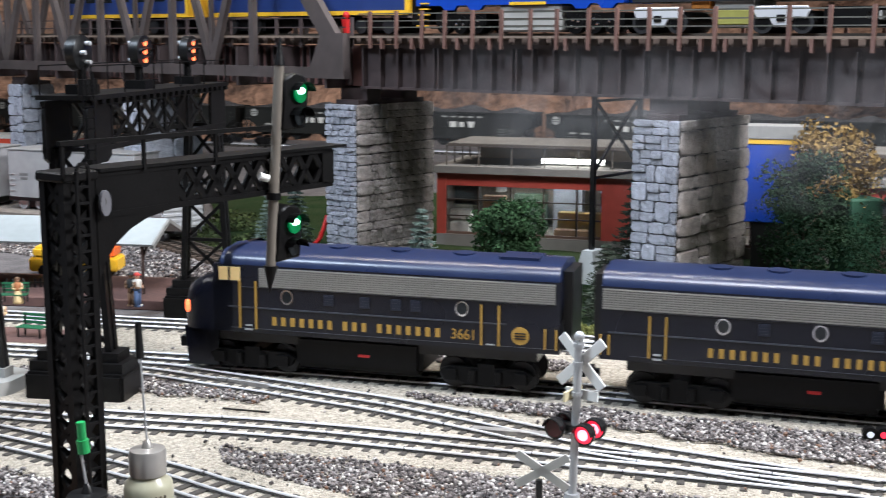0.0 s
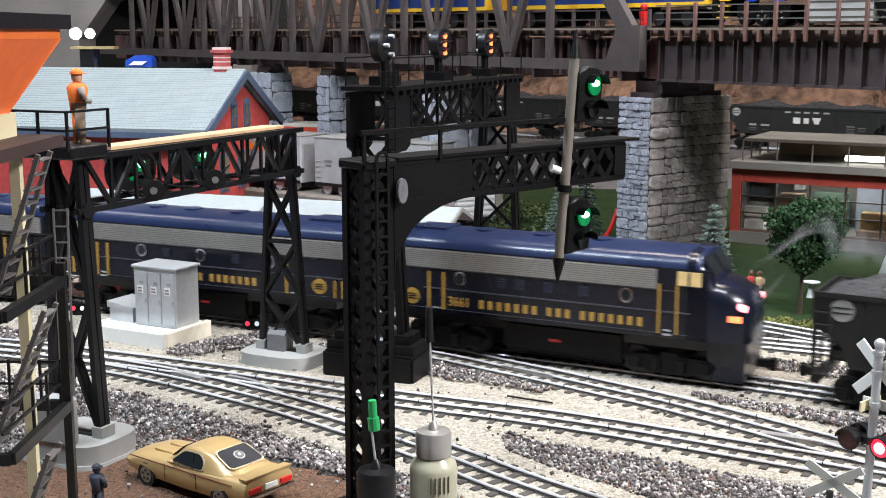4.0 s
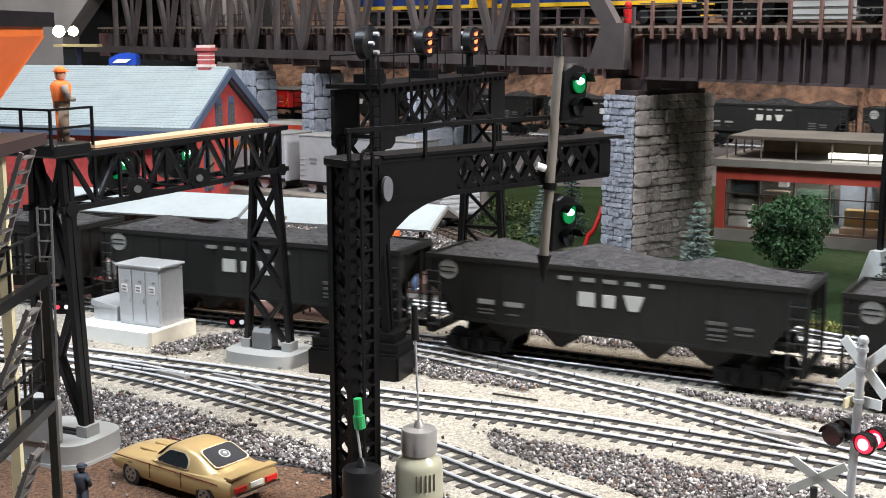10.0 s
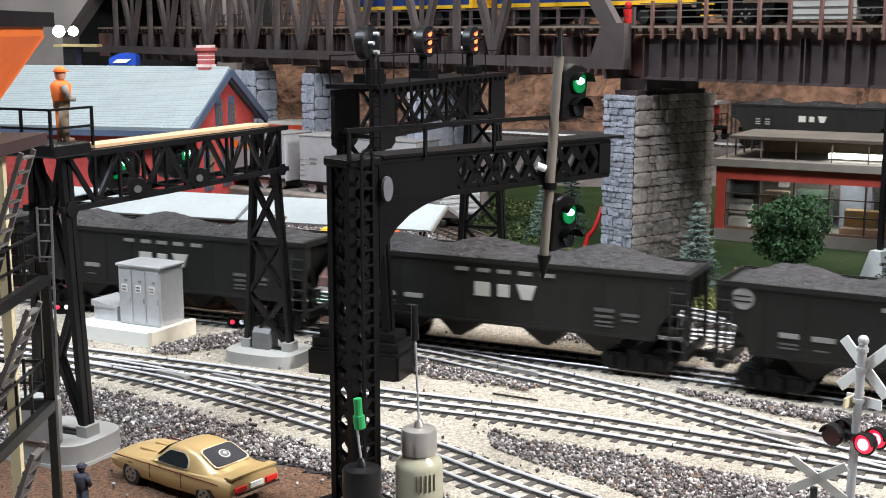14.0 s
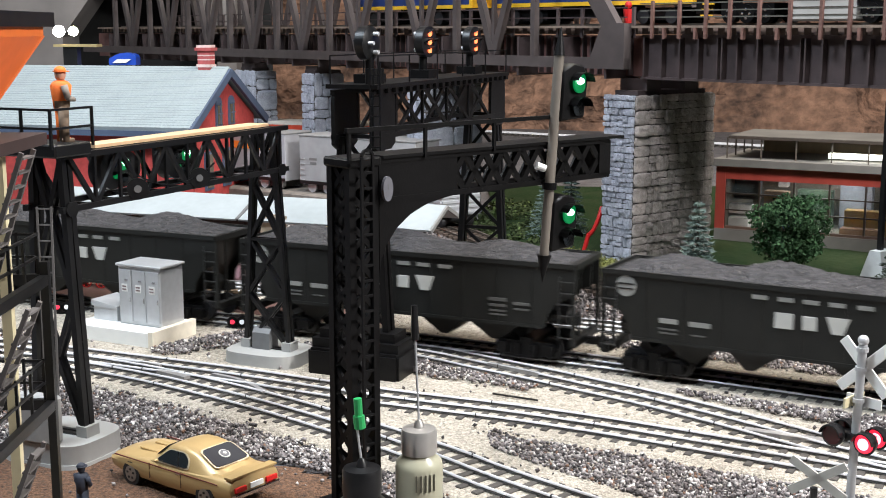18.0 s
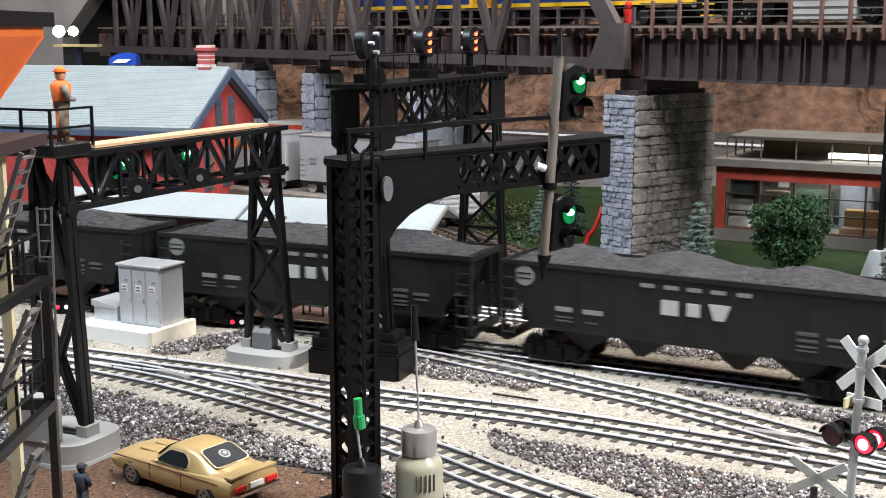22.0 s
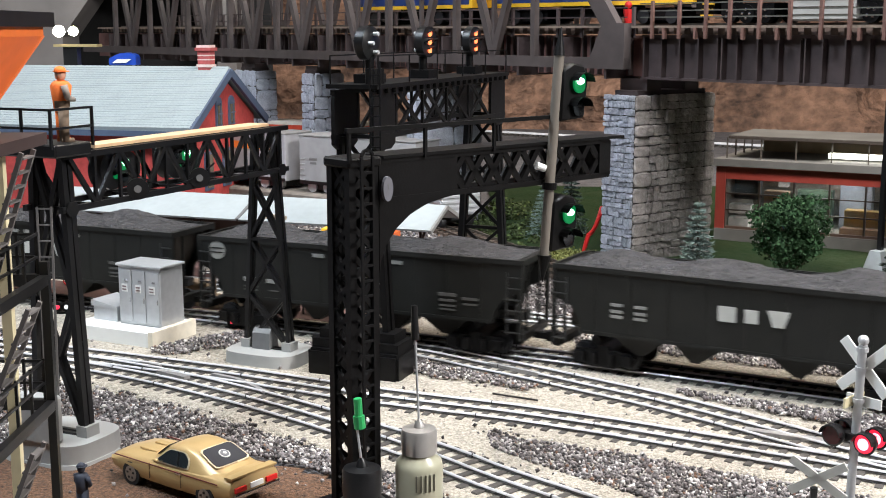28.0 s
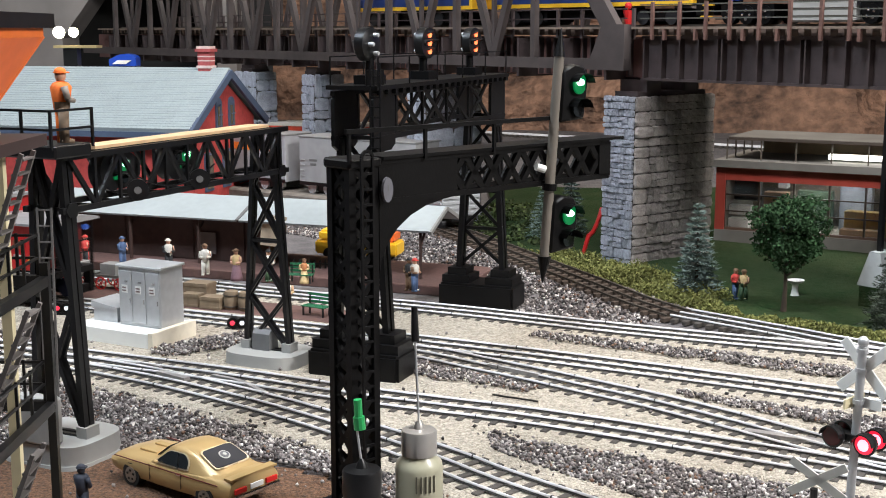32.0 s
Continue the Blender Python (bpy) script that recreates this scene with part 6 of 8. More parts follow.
for y in (DW / 2 - 0.022, DW / 2 + 0.022):
    bm = B()
    box(bm, -0.0095, y, 0.128, 0.004, 0.020, 0.032)
    rod(bm, (-0.0115, y, 0.160), (-0.0075, y, 0.160), 0.010, n=16)
    win = part("window", bm, BLUET, depot, "arched window")
    bm = B()
    box(bm, -0.0080, y, 0.131, 0.004, 0.013, 0.027)
    part("pane", bm, mat("dusky_pane", (0.12, 0.10, 0.07), 0.2), win)
    bm = B()
    box(bm, -0.0055, y, 0.131, 0.0014, 0.0016, 0.030)
    box(bm, -0.0055, y, 0.145, 0.0014, 0.013, 0.0016)
    part("glazing_bar", bm, BLUET, win)
for y in (DW / 2 - 0.06, DW / 2, DW / 2 + 0.06):
    bm = B()
    box(bm, -0.0095, y, 0.040, 0.004, 0.026, 0.055)
    win = part("window", bm, BLUET, depot)
    bm = B()
    box(bm, -0.0078, y, 0.044, 0.004, 0.019, 0.047)
    part("pane", bm, MATS["dusky_pane"], win)
ch = part("chimney", box(B(), -0.036, DW / 2, ZR - 0.008, 0.019, 0.017, 0.040), mat("pink_brick", (0.36, 0.075, 0.075), 0.7, var=0.3, scale=300), depot, "pinkish brick chimney with pale bands")
PALEB = mat("pale_band", (0.62, 0.50, 0.47), 0.7, var=0.15, scale=300)
for z, w, h in ((ZR + 0.004, 0.022, 0.004), (ZR + 0.014, 0.0195, 0.0016), (ZR + 0.020, 0.0195, 0.0016)):
    part("chimney_band", box(B(), -0.036, DW / 2, z, w, w - 0.002, h), PALEB, ch)
part("chimney_cap", box(B(), -0.036, DW / 2, ZR + 0.0275, 0.025, 0.023, 0.0045), MATS["pink_brick"], ch)
part("chimney_cap", box(B(), -0.036, DW / 2, ZR + 0.032, 0.021, 0.019, 0.0035), PALEB, ch)
bm = B()
box(bm, -DL / 2, -0.012, ZE - 0.018, DL, 0.006, 0.008)
part("gutter", bm, BLUET, depot)

# freight house canopy at the platform
CM = Matrix.Translation((-0.014, 1.262, 0)) @ Matrix.Rotation(radians(-20.0), 4, "Z")
canopy = thing("platform_canopy", "dark brown freight house under a pale grey canopy roof", "canopy", CM)
CL = 0.47
bm = B()
box(bm, -0.335, 0.052, 0.010, 0.25, 0.050, 0.056)
part("freight_house", bm, BROWNW, canopy, "dark brown board wall")
pale = mat("canopy_roof", (0.32, 0.355, 0.365), 0.55, var=0.08, scale=120)
for x0, x1 in ((-CL, -0.225), (-0.222, 0.0)):
    bm = B()
    for s in (0, 1):
        o = [(0, 0.060), (0.050, 0.0795), (0.050, 0.0815), (-0.001, 0.062)]
        if s:
            o = [(0.1 - a, b) for a, b in o]
        prism(bm, o, -x1, -x0, Matrix.Rotation(radians(90), 4, "Z"))
    part("roof", bm, pale, canopy, "pale grey canopy roof")
bm = B()
bar(bm, (-0.2235, -0.001, 0.0622), (-0.2235, 0.05, 0.0822), 0.004, 0.0012)
part("roof_seam", bm, mat("seam_dark", (0.12, 0.12, 0.12), 0.6), canopy)
for s in (0, 1):
    bm = B()
    bar(bm, (0.001, 0.0 if not s else 0.1, 0.0595), (0.001, 0.05, 0.0790), 0.0026, 0.004)
    part("gable_trim", bm, mat("trim_grey", (0.22, 0.22, 0.21), 0.6), canopy)
for k in range(6):
    bm = B()
    x = -0.012 - k * 0.088
    bar(bm, (x, 0.006, 0.010), (x, 0.006, 0.062), 0.0026)
    bar(bm, (x, 0.006, 0.046), (x, 0.026, 0.064), 0.002)
    part("post", bm, BROWNW, canopy)
for x in (-0.245, -0.31, -0.40):
    bm = B()
    box(bm, x, 0.0265, 0.011, 0.030, 0.002, 0.044)
    part("freight_door", bm, mat("door_brown", (0.055, 0.03, 0.025), 0.6, var=0.3), canopy)
bm = B()
box(bm, -0.185, 0.0045, 0.022, 0.030, 0.0016, 0.034, Matrix.Rotation(radians(4), 4, "Y"))
part("poster_board", bm, mat("poster_paper", (0.36, 0.28, 0.20), 0.7, var=0.45, scale=90), canopy, "faded brown poster board")
bm = B()
box(bm, -0.275, 0.0245, 0.018, 0.020, 0.0016, 0.024)
part("notice_board", bm, mat("notice_grey", (0.16, 0.14, 0.13), 0.7), canopy)
bm = B()
box(bm, -CL / 2 + 0.01, 0.036, 0.0, CL + 0.06, 0.120, 0.010)
solid("platform", bevel(bm, 0.0008, 1), PLATF, "low brown brick station platform", "platform", CM, kind="structure")
bm = B()
box(bm, -0.235, 0, 0.0, 0.47, 0.052, 0.005)
solid("platform", bm, PLATF, "low brown platform between two tracks", "platform", Matrix.Translation((-0.075, 1.112, 0)) @ Matrix.Rotation(radians(-23.4), 4, "Z"), kind="structure")

# modern station with large windows
SM = Matrix.Translation((0.345, 1.560, 0)) @ Matrix.Rotation(radians(-29), 4, "Z")
stn = thing("station_building", "low modern station with red frame, large lit windows and grey roof", "building", SM)
SL = 0.62
REDW = mat("dull_red_frame", (0.36, 0.055, 0.038), 0.55, var=0.2, scale=60)
CONC = mat("roof_grey", (0.19, 0.18, 0.165), 0.8, var=0.15, scale=60)
bm = B()
box(bm, SL / 2, 0.002, 0.0, SL, 0.012, 0.018)
part("plinth", bm, CONC, stn)
bm = B()
box(bm, SL / 2, 0.002, 0.081, SL, 0.008, 0.016)
part("top_band", bm, REDW, stn)
bm = B()
box(bm, SL / 2, 0.002, 0.018, SL, 0.006, 0.003)
part("bottom_band", bm, mat("brown_sill", (0.12, 0.07, 0.05), 0.6), stn)
for x in (0.0, 0.225, 0.40, SL - 0.006):
    bm = B()
    box(bm, x + 0.006, 0.0018, 0.0, 0.012 if x not in (0.225,) else 0.035, 0.009, 0.097)
    part("wall_post", bm, REDW, stn)
for k in range(14):
    x = 0.012 + k * 0.0425
    bm = B()
    box(bm, x + 0.0212, 0.0035, 0.021, 0.0415, 0.0012, 0.060)
    g = part("window_pane", bm, GLASS, stn)
    g.visible_shadow = False
    bm = B()
    box(bm, x, 0.001, 0.021, 0.0022, 0.004, 0.060)
    part("mullion", bm, mat("bronze_mullion", (0.06, 0.045, 0.035), 0.4, 0.4), stn)
for z in (0.041, 0.062):
    bm = B()
    box(bm, SL / 2, 0.001, z, SL, 0.003, 0.0016)
    part("transom", bm, MATS["bronze_mullion"], stn)
bm = B()
box(bm, SL / 2, 0.15, 0.0, SL, 0.006, 0.098)
part("back_wall", bm, mat("inner_wall", (0.22, 0.19, 0.145), 0.8, var=0.35, scale=30), stn)
bm = B()
box(bm, 0.003, 0.075, 0.0, 0.006, 0.145, 0.098)
box(bm, SL - 0.003, 0.075, 0.0, 0.006, 0.145, 0.098)
part("side_wall", bm, REDW, stn)
bm = B()
box(bm, SL / 2, 0.075, 0.0, SL, 0.15, 0.010)
part("inner_floor", bm, mat("inner_floor", (0.40, 0.36, 0.28), 0.5), stn)
for x in (0.0075, SL - 0.0075):
    part("inner_lining", box(B(), x, 0.078, 0.010, 0.002, 0.136, 0.087), MATS["inner_wall"], stn)
bm = B()
box(bm, SL / 2, 0.078, 0.0978, SL + 0.012, 0.165, 0.0070)
part("roof", bm, CONC, stn, "grey flat roof")
bm = B()
box(bm, SL / 2, -0.0065, 0.0972, SL + 0.016, 0.004, 0.0090)
part("fascia", bm, CONC, stn)
bm = B()
box(bm, SL / 2 + 0.004, 0.080, 0.1312, SL - 0.008, 0.12, 0.0024)
up = part("upper_roof", bm, mat("canopy_grey", (0.125, 0.115, 0.10), 0.8, var=0.3, scale=25), stn, "raised grey canopy roof")
bm = B()
box(bm, SL / 2 + 0.004, 0.0195, 0.1296, SL - 0.008, 0.002, 0.0034)
part("upper_fascia", bm, mat("bronze_edge", (0.07, 0.055, 0.045), 0.5), up)
cpost = mesh_of("canopy_post", bar(B(), (0, 0, 0.104), (0, 0, 0.131), 0.0017), mat("bronze_post", (0.10, 0.085, 0.07), 0.5, var=0.15))
for k in range(15):
    part("canopy_post", cpost, None, up, m=Matrix.Translation((0.006 + k * 0.0432, 0.0215, 0)))
for y in (0.06, 0.10, 0.138):
    part("canopy_post", cpost, None, up, m=Matrix.Translation((0.006, y, 0)))
bm = B()
box(bm, SL / 2 + 0.008, 0.134, 0.104, SL - 0.03, 0.004, 0.0270)
part("clerestory_wall", bm, mat("tan_wall", (0.26, 0.20, 0.13), 0.8, var=0.2, scale=60), up)
bm = B()
box(bm, 0.168, 0.045, 0.1085, 0.080, 0.012, 0.006)
part("tube_light", bm, WHITEL, up, "bright fluorescent tube")
for x, y in ((0.12, 0.07), (0.34, 0.07)):
    bm = B()
    box(bm, x, y, 0.094, 0.10, 0.014, 0.003)
    part("ceiling_light", bm, mat("soft_tube", (1, 1, 0.9), 0.4, glow=(0.95, 0.97, 1.0, 20.0)), stn, "lit ceiling lamp")
FIT = {"white": (0.62, 0.60, 0.55), "black": (0.05, 0.05, 0.055), "brown": (0.30, 0.17, 0.08), "blue": (0.05, 0.09, 0.24), "yellow": (0.55, 0.36, 0.09), "grey": (0.36, 0.38, 0.40), "green": (0.10, 0.15, 0.09)}
for name, x, y, z, w, h, tone in (
        ("counter", 0.024, 0.028, 0.010, 0.026, 0.020, "white"), ("counter", 0.024, 0.032, 0.034, 0.028, 0.012, "white"), ("display_case", 0.026, 0.055, 0.050, 0.032, 0.032, "black"),
        ("door", 0.062, 0.060, 0.010, 0.030, 0.052, "brown"), ("notice_board", 0.056, 0.120, 0.060, 0.012, 0.030, "white"), ("shelf_unit", 0.100, 0.110, 0.010, 0.044, 0.050, "green"),
        ("bench", 0.088, 0.045, 0.010, 0.026, 0.016, "blue"), ("shelf_unit", 0.150, 0.120, 0.010, 0.040, 0.058, "grey"), ("counter", 0.178, 0.060, 0.010, 0.060, 0.034, "yellow"),
        ("counter", 0.172, 0.040, 0.010, 0.050, 0.014, "brown"), ("locker", 0.206, 0.080, 0.010, 0.010, 0.066, "blue"), ("vending_machine", 0.232, 0.050, 0.010, 0.026, 0.040, "blue"),
        ("vending_machine", 0.262, 0.070, 0.010, 0.024, 0.054, "grey"), ("notice_board", 0.240, 0.120, 0.056, 0.030, 0.016, "white"), ("counter", 0.305, 0.075, 0.010, 0.060, 0.030, "grey"),
        ("locker", 0.360, 0.060, 0.010, 0.030, 0.050, "black"), ("counter", 0.440, 0.070, 0.010, 0.060, 0.030, "yellow")):
    part(name, bevel(box(B(), x, y, z, w, 0.016, h), 0.0008, 1), mat("fitting_" + tone, FIT[tone], 0.5, var=0.2, scale=90), stn)

# slanted yard tower close by, with stairs
YM = Matrix.Translation((-0.2205, 0.50, 0))
yt = thing("yard_tower", "cream and black yard tower with orange cabin and open stairs", "tower", YM)
bm = B()
b = [(-0.05, -0.03), (0.0285, -0.03), (0.0285, 0.03), (-0.05, 0.03)]
t = [(-0.05, -0.045), (0.0480, -0.045), (0.0480, 0.045), (-0.05, 0.045)]
vb = [bm.verts.new((x, y, 0.231)) for x, y in b]
vt = [bm.verts.new((x, y, 0.2625)) for x, y in t]
bm.faces.new(vb[::-1])
bm.faces.new(vt)
for k in range(4):
    bm.faces.new((vb[k], vb[(k + 1) % 4], vt[(k + 1) % 4], vt[k]))
# a weak orange glow is put into the walls; no lamp stands inside
cab = part("cabin", bm, mat("cabin_orange_glow", (0.60, 0.13, 0.03), 0.35, glow=(1.0, 0.16, 0.03, 0.22)), yt, "orange cabin with faintly glowing walls")
for sy in (-1, 1):
    bm = B()
    bar(bm, (0.0285, sy * 0.03, 0.231), (0.0480, sy * 0.045, 0.2625), 0.0010)
    part("corner_trim", bm, ORANGE, cab)
part("top_band", box(B(), -0.001, 0, 0.2622, 0.098, 0.090, 0.004), ORANGE, cab)
bm = B()
box(bm, -0.002, 0, 0.2662, 0.104, 0.11, 0.0062)
part("roof", bm, BLACK, yt, "flat black roof")
bm = B()
box(bm, -0.010, 0, 0.2205, 0.082, 0.066, 0.0105)
part("cabin_floor", bm, CREAM, yt)
bm = B()
box(bm, -0.012, 0, 0.2160, 0.120, 0.084, 0.0050)
part("balcony", bm, mat("deck_brown", (0.035, 0.02, 0.018), 0.6), yt)
for x, y in ((0.0372, 0.012), (0.0, -0.02), (-0.035, -0.02), (-0.035, 0.02)):
    bm = B()
    bar(bm, (x, y, 0), (x, y, 0.217), 0.0042)
    part("leg", bm, CREAM, yt, "cream leg")
XO = 0.0458
for z in (0.1, 0.157):
    for p, q in (((-0.05, -0.036), (XO, -0.036)), ((-0.05, 0.036), (XO, 0.036)), ((XO, -0.036), (XO, 0.036)), ((-0.02, -0.036), (-0.02, 0.036))):
        bm = B()
        bar(bm, (*p, z), (*q, z), 0.0034, 0.0046)
        part("landing_frame", bm, BLACK, yt)
    for zz in (0.010, 0.020):
        for p, q in (((-0.05, 0.036), (XO - 0.003, 0.036)), ((XO - 0.003, -0.036), (XO - 0.003, 0.036))):
            bm = B()
            bar(bm, (*p, z + zz), (*q, z + zz), 0.0011)
            part("railing_bar", bm, BLACK, yt)
    for x, y in ((0.020, 0.036), (0.034, 0.036), (XO - 0.003, 0.036), (XO - 0.003, 0.018), (XO - 0.003, 0.0)):
        bm = B()
        bar(bm, (x, y, z), (x, y, z + 0.021), 0.0012)
        part("railing_post", bm, BLACK, yt)
bm = B()
bar(bm, (XO, 0.036, 0), (XO, 0.036, 0.165), 0.0036)
part("outer_post", bm, BLACK, yt)
STAIRG = mat("stair_grey", (0.12, 0.11, 0.105), 0.55, var=0.2)
for z0, z1, xa, xb in ((0.158, 0.2175, 0.0345, 0.0555), (0.0943, 0.1547, 0.029, 0.0545), (0.034, 0.0943, 0.029, 0.053)):
    for y in (-0.014, 0.001):
        bm = B()
        bar(bm, (xa, y, z0), (xb, y, z1), 0.0018)
        part("stair_string", bm, STAIRG, yt)
    n = 10
    for k in range(n):
        f = (k + 0.5) / n
        bm = B()
        box(bm, xa + (xb - xa) * f, -0.0065, z0 + (z1 - z0) * f, 0.0032, 0.014, 0.0008)
        part("stair_tread", bm, STAIRG, yt)

# floodlight mast behind the depot
fl = thing("floodlight_mast", "floodlight mast with bright warm lamps on a tray", "floodlight", Matrix.Translation((-0.595, 2.02, 0.013)))
bm = B()
box(bm, 0, 0, 0, 0.022, 0.022, 0.225)
part("mast", bm, BLACK, fl)
bm = B()
box(bm, 0.010, 0, 0.225, 0.07, 0.03, 0.004)
part("tray", bm, mat("brass_tray", (0.5, 0.4, 0.2), 0.4, 0.4), fl)
for x, r in ((-0.017, 0.0095), (0.006, 0.0080)):
    bm = B()
    ball(bm, (x, -0.008, 0.2495), r)
    part("lamp", bm, WARML, fl, "blazing warm lamp")

# distant rolling stock and backdrop pieces
def plain_boxcar(x, y, label, tone):
    """A boxcar; (x, y) is its near lower corner towards the depot."""
    way = Matrix.Rotation(radians(-35), 4, "Z")
    th = thing("boxcar", label, "railway car", Matrix.Translation((x, y, 0.0372)) @ way @ Matrix.Scale(0.93, 4) @ Matrix.Translation((0.11, 0.031, 0)), "grey boxcars beside the depot")
    skin = mat(tone, (0.34, 0.335, 0.335) if tone == "boxcar_grey" else (0.33, 0.33, 0.345), 0.5, var=0.14, scale=70)
    part("body", bevel(box(B(), 0, 0, 0.014, 0.22, 0.062, 0.072), 0.001, 1), skin, th)
    part("roof", bevel(box(B(), 0, 0, 0.0855, 0.222, 0.064, 0.0030), 0.0008, 1), mat("boxcar_roof_grey", (0.24, 0.235, 0.23), 0.6, var=0.2), th)
    part("side_sill", box(B(), 0, -0.0312, 0.0135, 0.218, 0.0016, 0.0050), BLACK, th)
    for k in range(5):
        part("ladder_rung", bar(B(), (-0.107, -0.0325, 0.020 + 0.008 * k), (-0.098, -0.0325, 0.020 + 0.008 * k), 0.0010), SILVER, th)
    for xx in (-0.075, 0.075):
        tr = part("truck", box(B(), xx, 0, 0.004, 0.045, 0.045, 0.012), BLACK, th)
        for k in (-1, 1):
            for sy in (-1, 1):
                part("wheel", rod(B(), (xx + k * 0.015, sy * 0.017, 0.0085), (xx + k * 0.015, sy * 0.025, 0.0085), 0.0085, n=14), SILVER, tr)
    return th


solid("siding_bed", bevel(box(B(), -0.02, 0.029, 0, 0.52, 0.084, 0.0372), 0.003, 1), mat("siding_grit", (0.19, 0.165, 0.14), 0.9, var=0.35, scale=90, bump=0.001), "low grey-brown grit bed of the siding", "track bed", Matrix.Translation((-0.204, 1.762, 0)) @ Matrix.Rotation(radians(-35), 4, "Z"), kind="structure")
bx = plain_boxcar(-0.204, 1.762, "plain pale grey boxcar with small dark lettering bars", "boxcar_grey")
for z, w in ((0.0500, 0.015), (0.0440, 0.012)):
    part("lettering_bar", box(B(), -0.082, -0.0312, z, w, 0.0008, 0.0034), mat("dull_ink", (0.16, 0.155, 0.15), 0.6), bx)
bx = plain_boxcar(-0.204 - 0.819 * 0.2315, 1.762 + 0.574 * 0.2315, "silver-white boxcar with orange stripe and round emblem", "boxcar_white")
part("stripe", box(B(), 0.040, -0.0313, 0.0610, 0.075, 0.0010, 0.0110), mat("stripe_orange", (0.85, 0.24, 0.03), 0.4), bx, "orange side stripe")
# the warm reflection on the stripe, painted as a cream bar
part("stripe", box(B(), 0.062, -0.0316, 0.0640, 0.030, 0.0010, 0.0050), mat("stripe_glare", (0.85, 0.72, 0.40), 0.4), bx, "warm glare painted on the orange stripe")
em = part("emblem", rod(B(), (0.090, -0.0309, 0.0665), (0.090, -0.0321, 0.0665), 0.0078, n=20), WHITE, bx, "round white emblem with dark bars")
for k in (-1, 1):
    part("emblem_bar", box(B(), 0.090 + k * 0.0026, -0.0323, 0.0620, 0.0016, 0.0006, 0.0090), BLACK, em)
flat = thing("flat_car", "red flat car with pale deck on the far track", "railway car", Matrix.Translation((-0.26, 2.05, 0.0)) @ Matrix.Rotation(radians(-20), 4, "Z"))
part("side", box(B(), 0, 0, 0.091, 0.30, 0.06, 0.0225), mat("orange_red", (0.62, 0.07, 0.03), 0.5), flat)
part("deck", box(B(), 0, 0, 0.1135, 0.30, 0.061, 0.0050), mat("pale_deck", (0.6, 0.55, 0.48), 0.6), flat)
part("trestle", box(B(), 0, 0, 0, 0.2, 0.03, 0.091), BLACK, flat)
sgn = thing("roof_sign", "bright blue arched roof sign with white panel", "sign", Matrix.Translation((-0.552, 2.18, 0.0)))
arch = [(-0.023, 0.205), (0.024, 0.205), (0.024, 0.218)] + [(0.005 + 0.019 * math.cos(a), 0.218 + 0.008 * math.sin(a)) for a in (0.5, 1.0, 1.57, 2.1, 2.6)] + [(-0.023, 0.216)]
part("panel", prism(B(), arch, -0.015, 0.015), CBLUE, sgn)
part("white_panel", prism(B(), [(-0.017, 0.2085), (0.006, 0.2085), (0.016, 0.2150), (-0.008, 0.2150)], -0.018, -0.0145), WHITE, sgn)
part("post", box(B(), 0, 0, 0, 0.03, 0.02, 0.205), BLACK, sgn)
tun = B()
prism(tun, [(-0.75, 0), (-0.75, 0.60), (0.20, 0.60), (0.20, 0.0), (0.16, 0), (0.16, 0.25), (0.10, 0.33), (0.0, 0.36), (-0.10, 0.33), (-0.16, 0.25), (-0.16, 0)], 0, 0.12)
solid("tunnel_portal", tun, mat("portal_grey", (0.20, 0.185, 0.175), 0.9, var=0.3, scale=12), "grey tunnel portal wall with dark opening", "tunnel portal", Matrix.Translation((-0.63, 2.62, 0.0)), kind="structure")
# added black sheet behind the opening, in place of the shade inside
tun = B()
box(tun, 0, 0.1, 0, 0.5, 0.02, 0.5)
solid("tunnel_dark", tun, mat("soot_black", (0.01, 0.01, 0.01), 0.9), "black sheet standing in for the tunnel's darkness", "tunnel", Matrix.Translation((-0.63, 2.70, 0.0)), kind="structure")


# ---- small things in front ----
# relay cabinet on its white base
RM = Matrix.Translation((-0.280, 1.0235, 0)) @ Matrix.Rotation(radians(-27), 4, "Z")
rb = thing("concrete_base", "white rectangular equipment base beside the track", "equipment base", RM)
bm = B()
box(bm, -0.003, 0.0285, 0, 0.0840, 0.057, 0.0165)
part("slab", bevel(bm, 0.0006, 1), WHITE, rb)
bm = B()
box(bm, 0.0415, 0.0285, 0, 0.0055, 0.0575, 0.0178)
part("end_block", bevel(bm, 0.0005, 1), mat("ivory_block", (0.72, 0.66, 0.54), 0.5), rb)
rc = thing("relay_cabinet", "silver-grey three-door relay cabinet with small stickers", "relay cabinet", RM @ Matrix.Translation((0.0155, 0.034, 0.0165)) @ Matrix.Scale(0.91, 4, (1, 0, 0)))
bm = B()
box(bm, 0, 0, 0, 0.050, 0.030, 0.0505)
part("body", bevel(bm, 0.0006, 1), SILVER, rc)
bm = B()
box(bm, 0, 0, 0.0505, 0.0535, 0.0335, 0.0022)
part("lid", bevel(bm, 0.0006, 1), SILVER, rc)
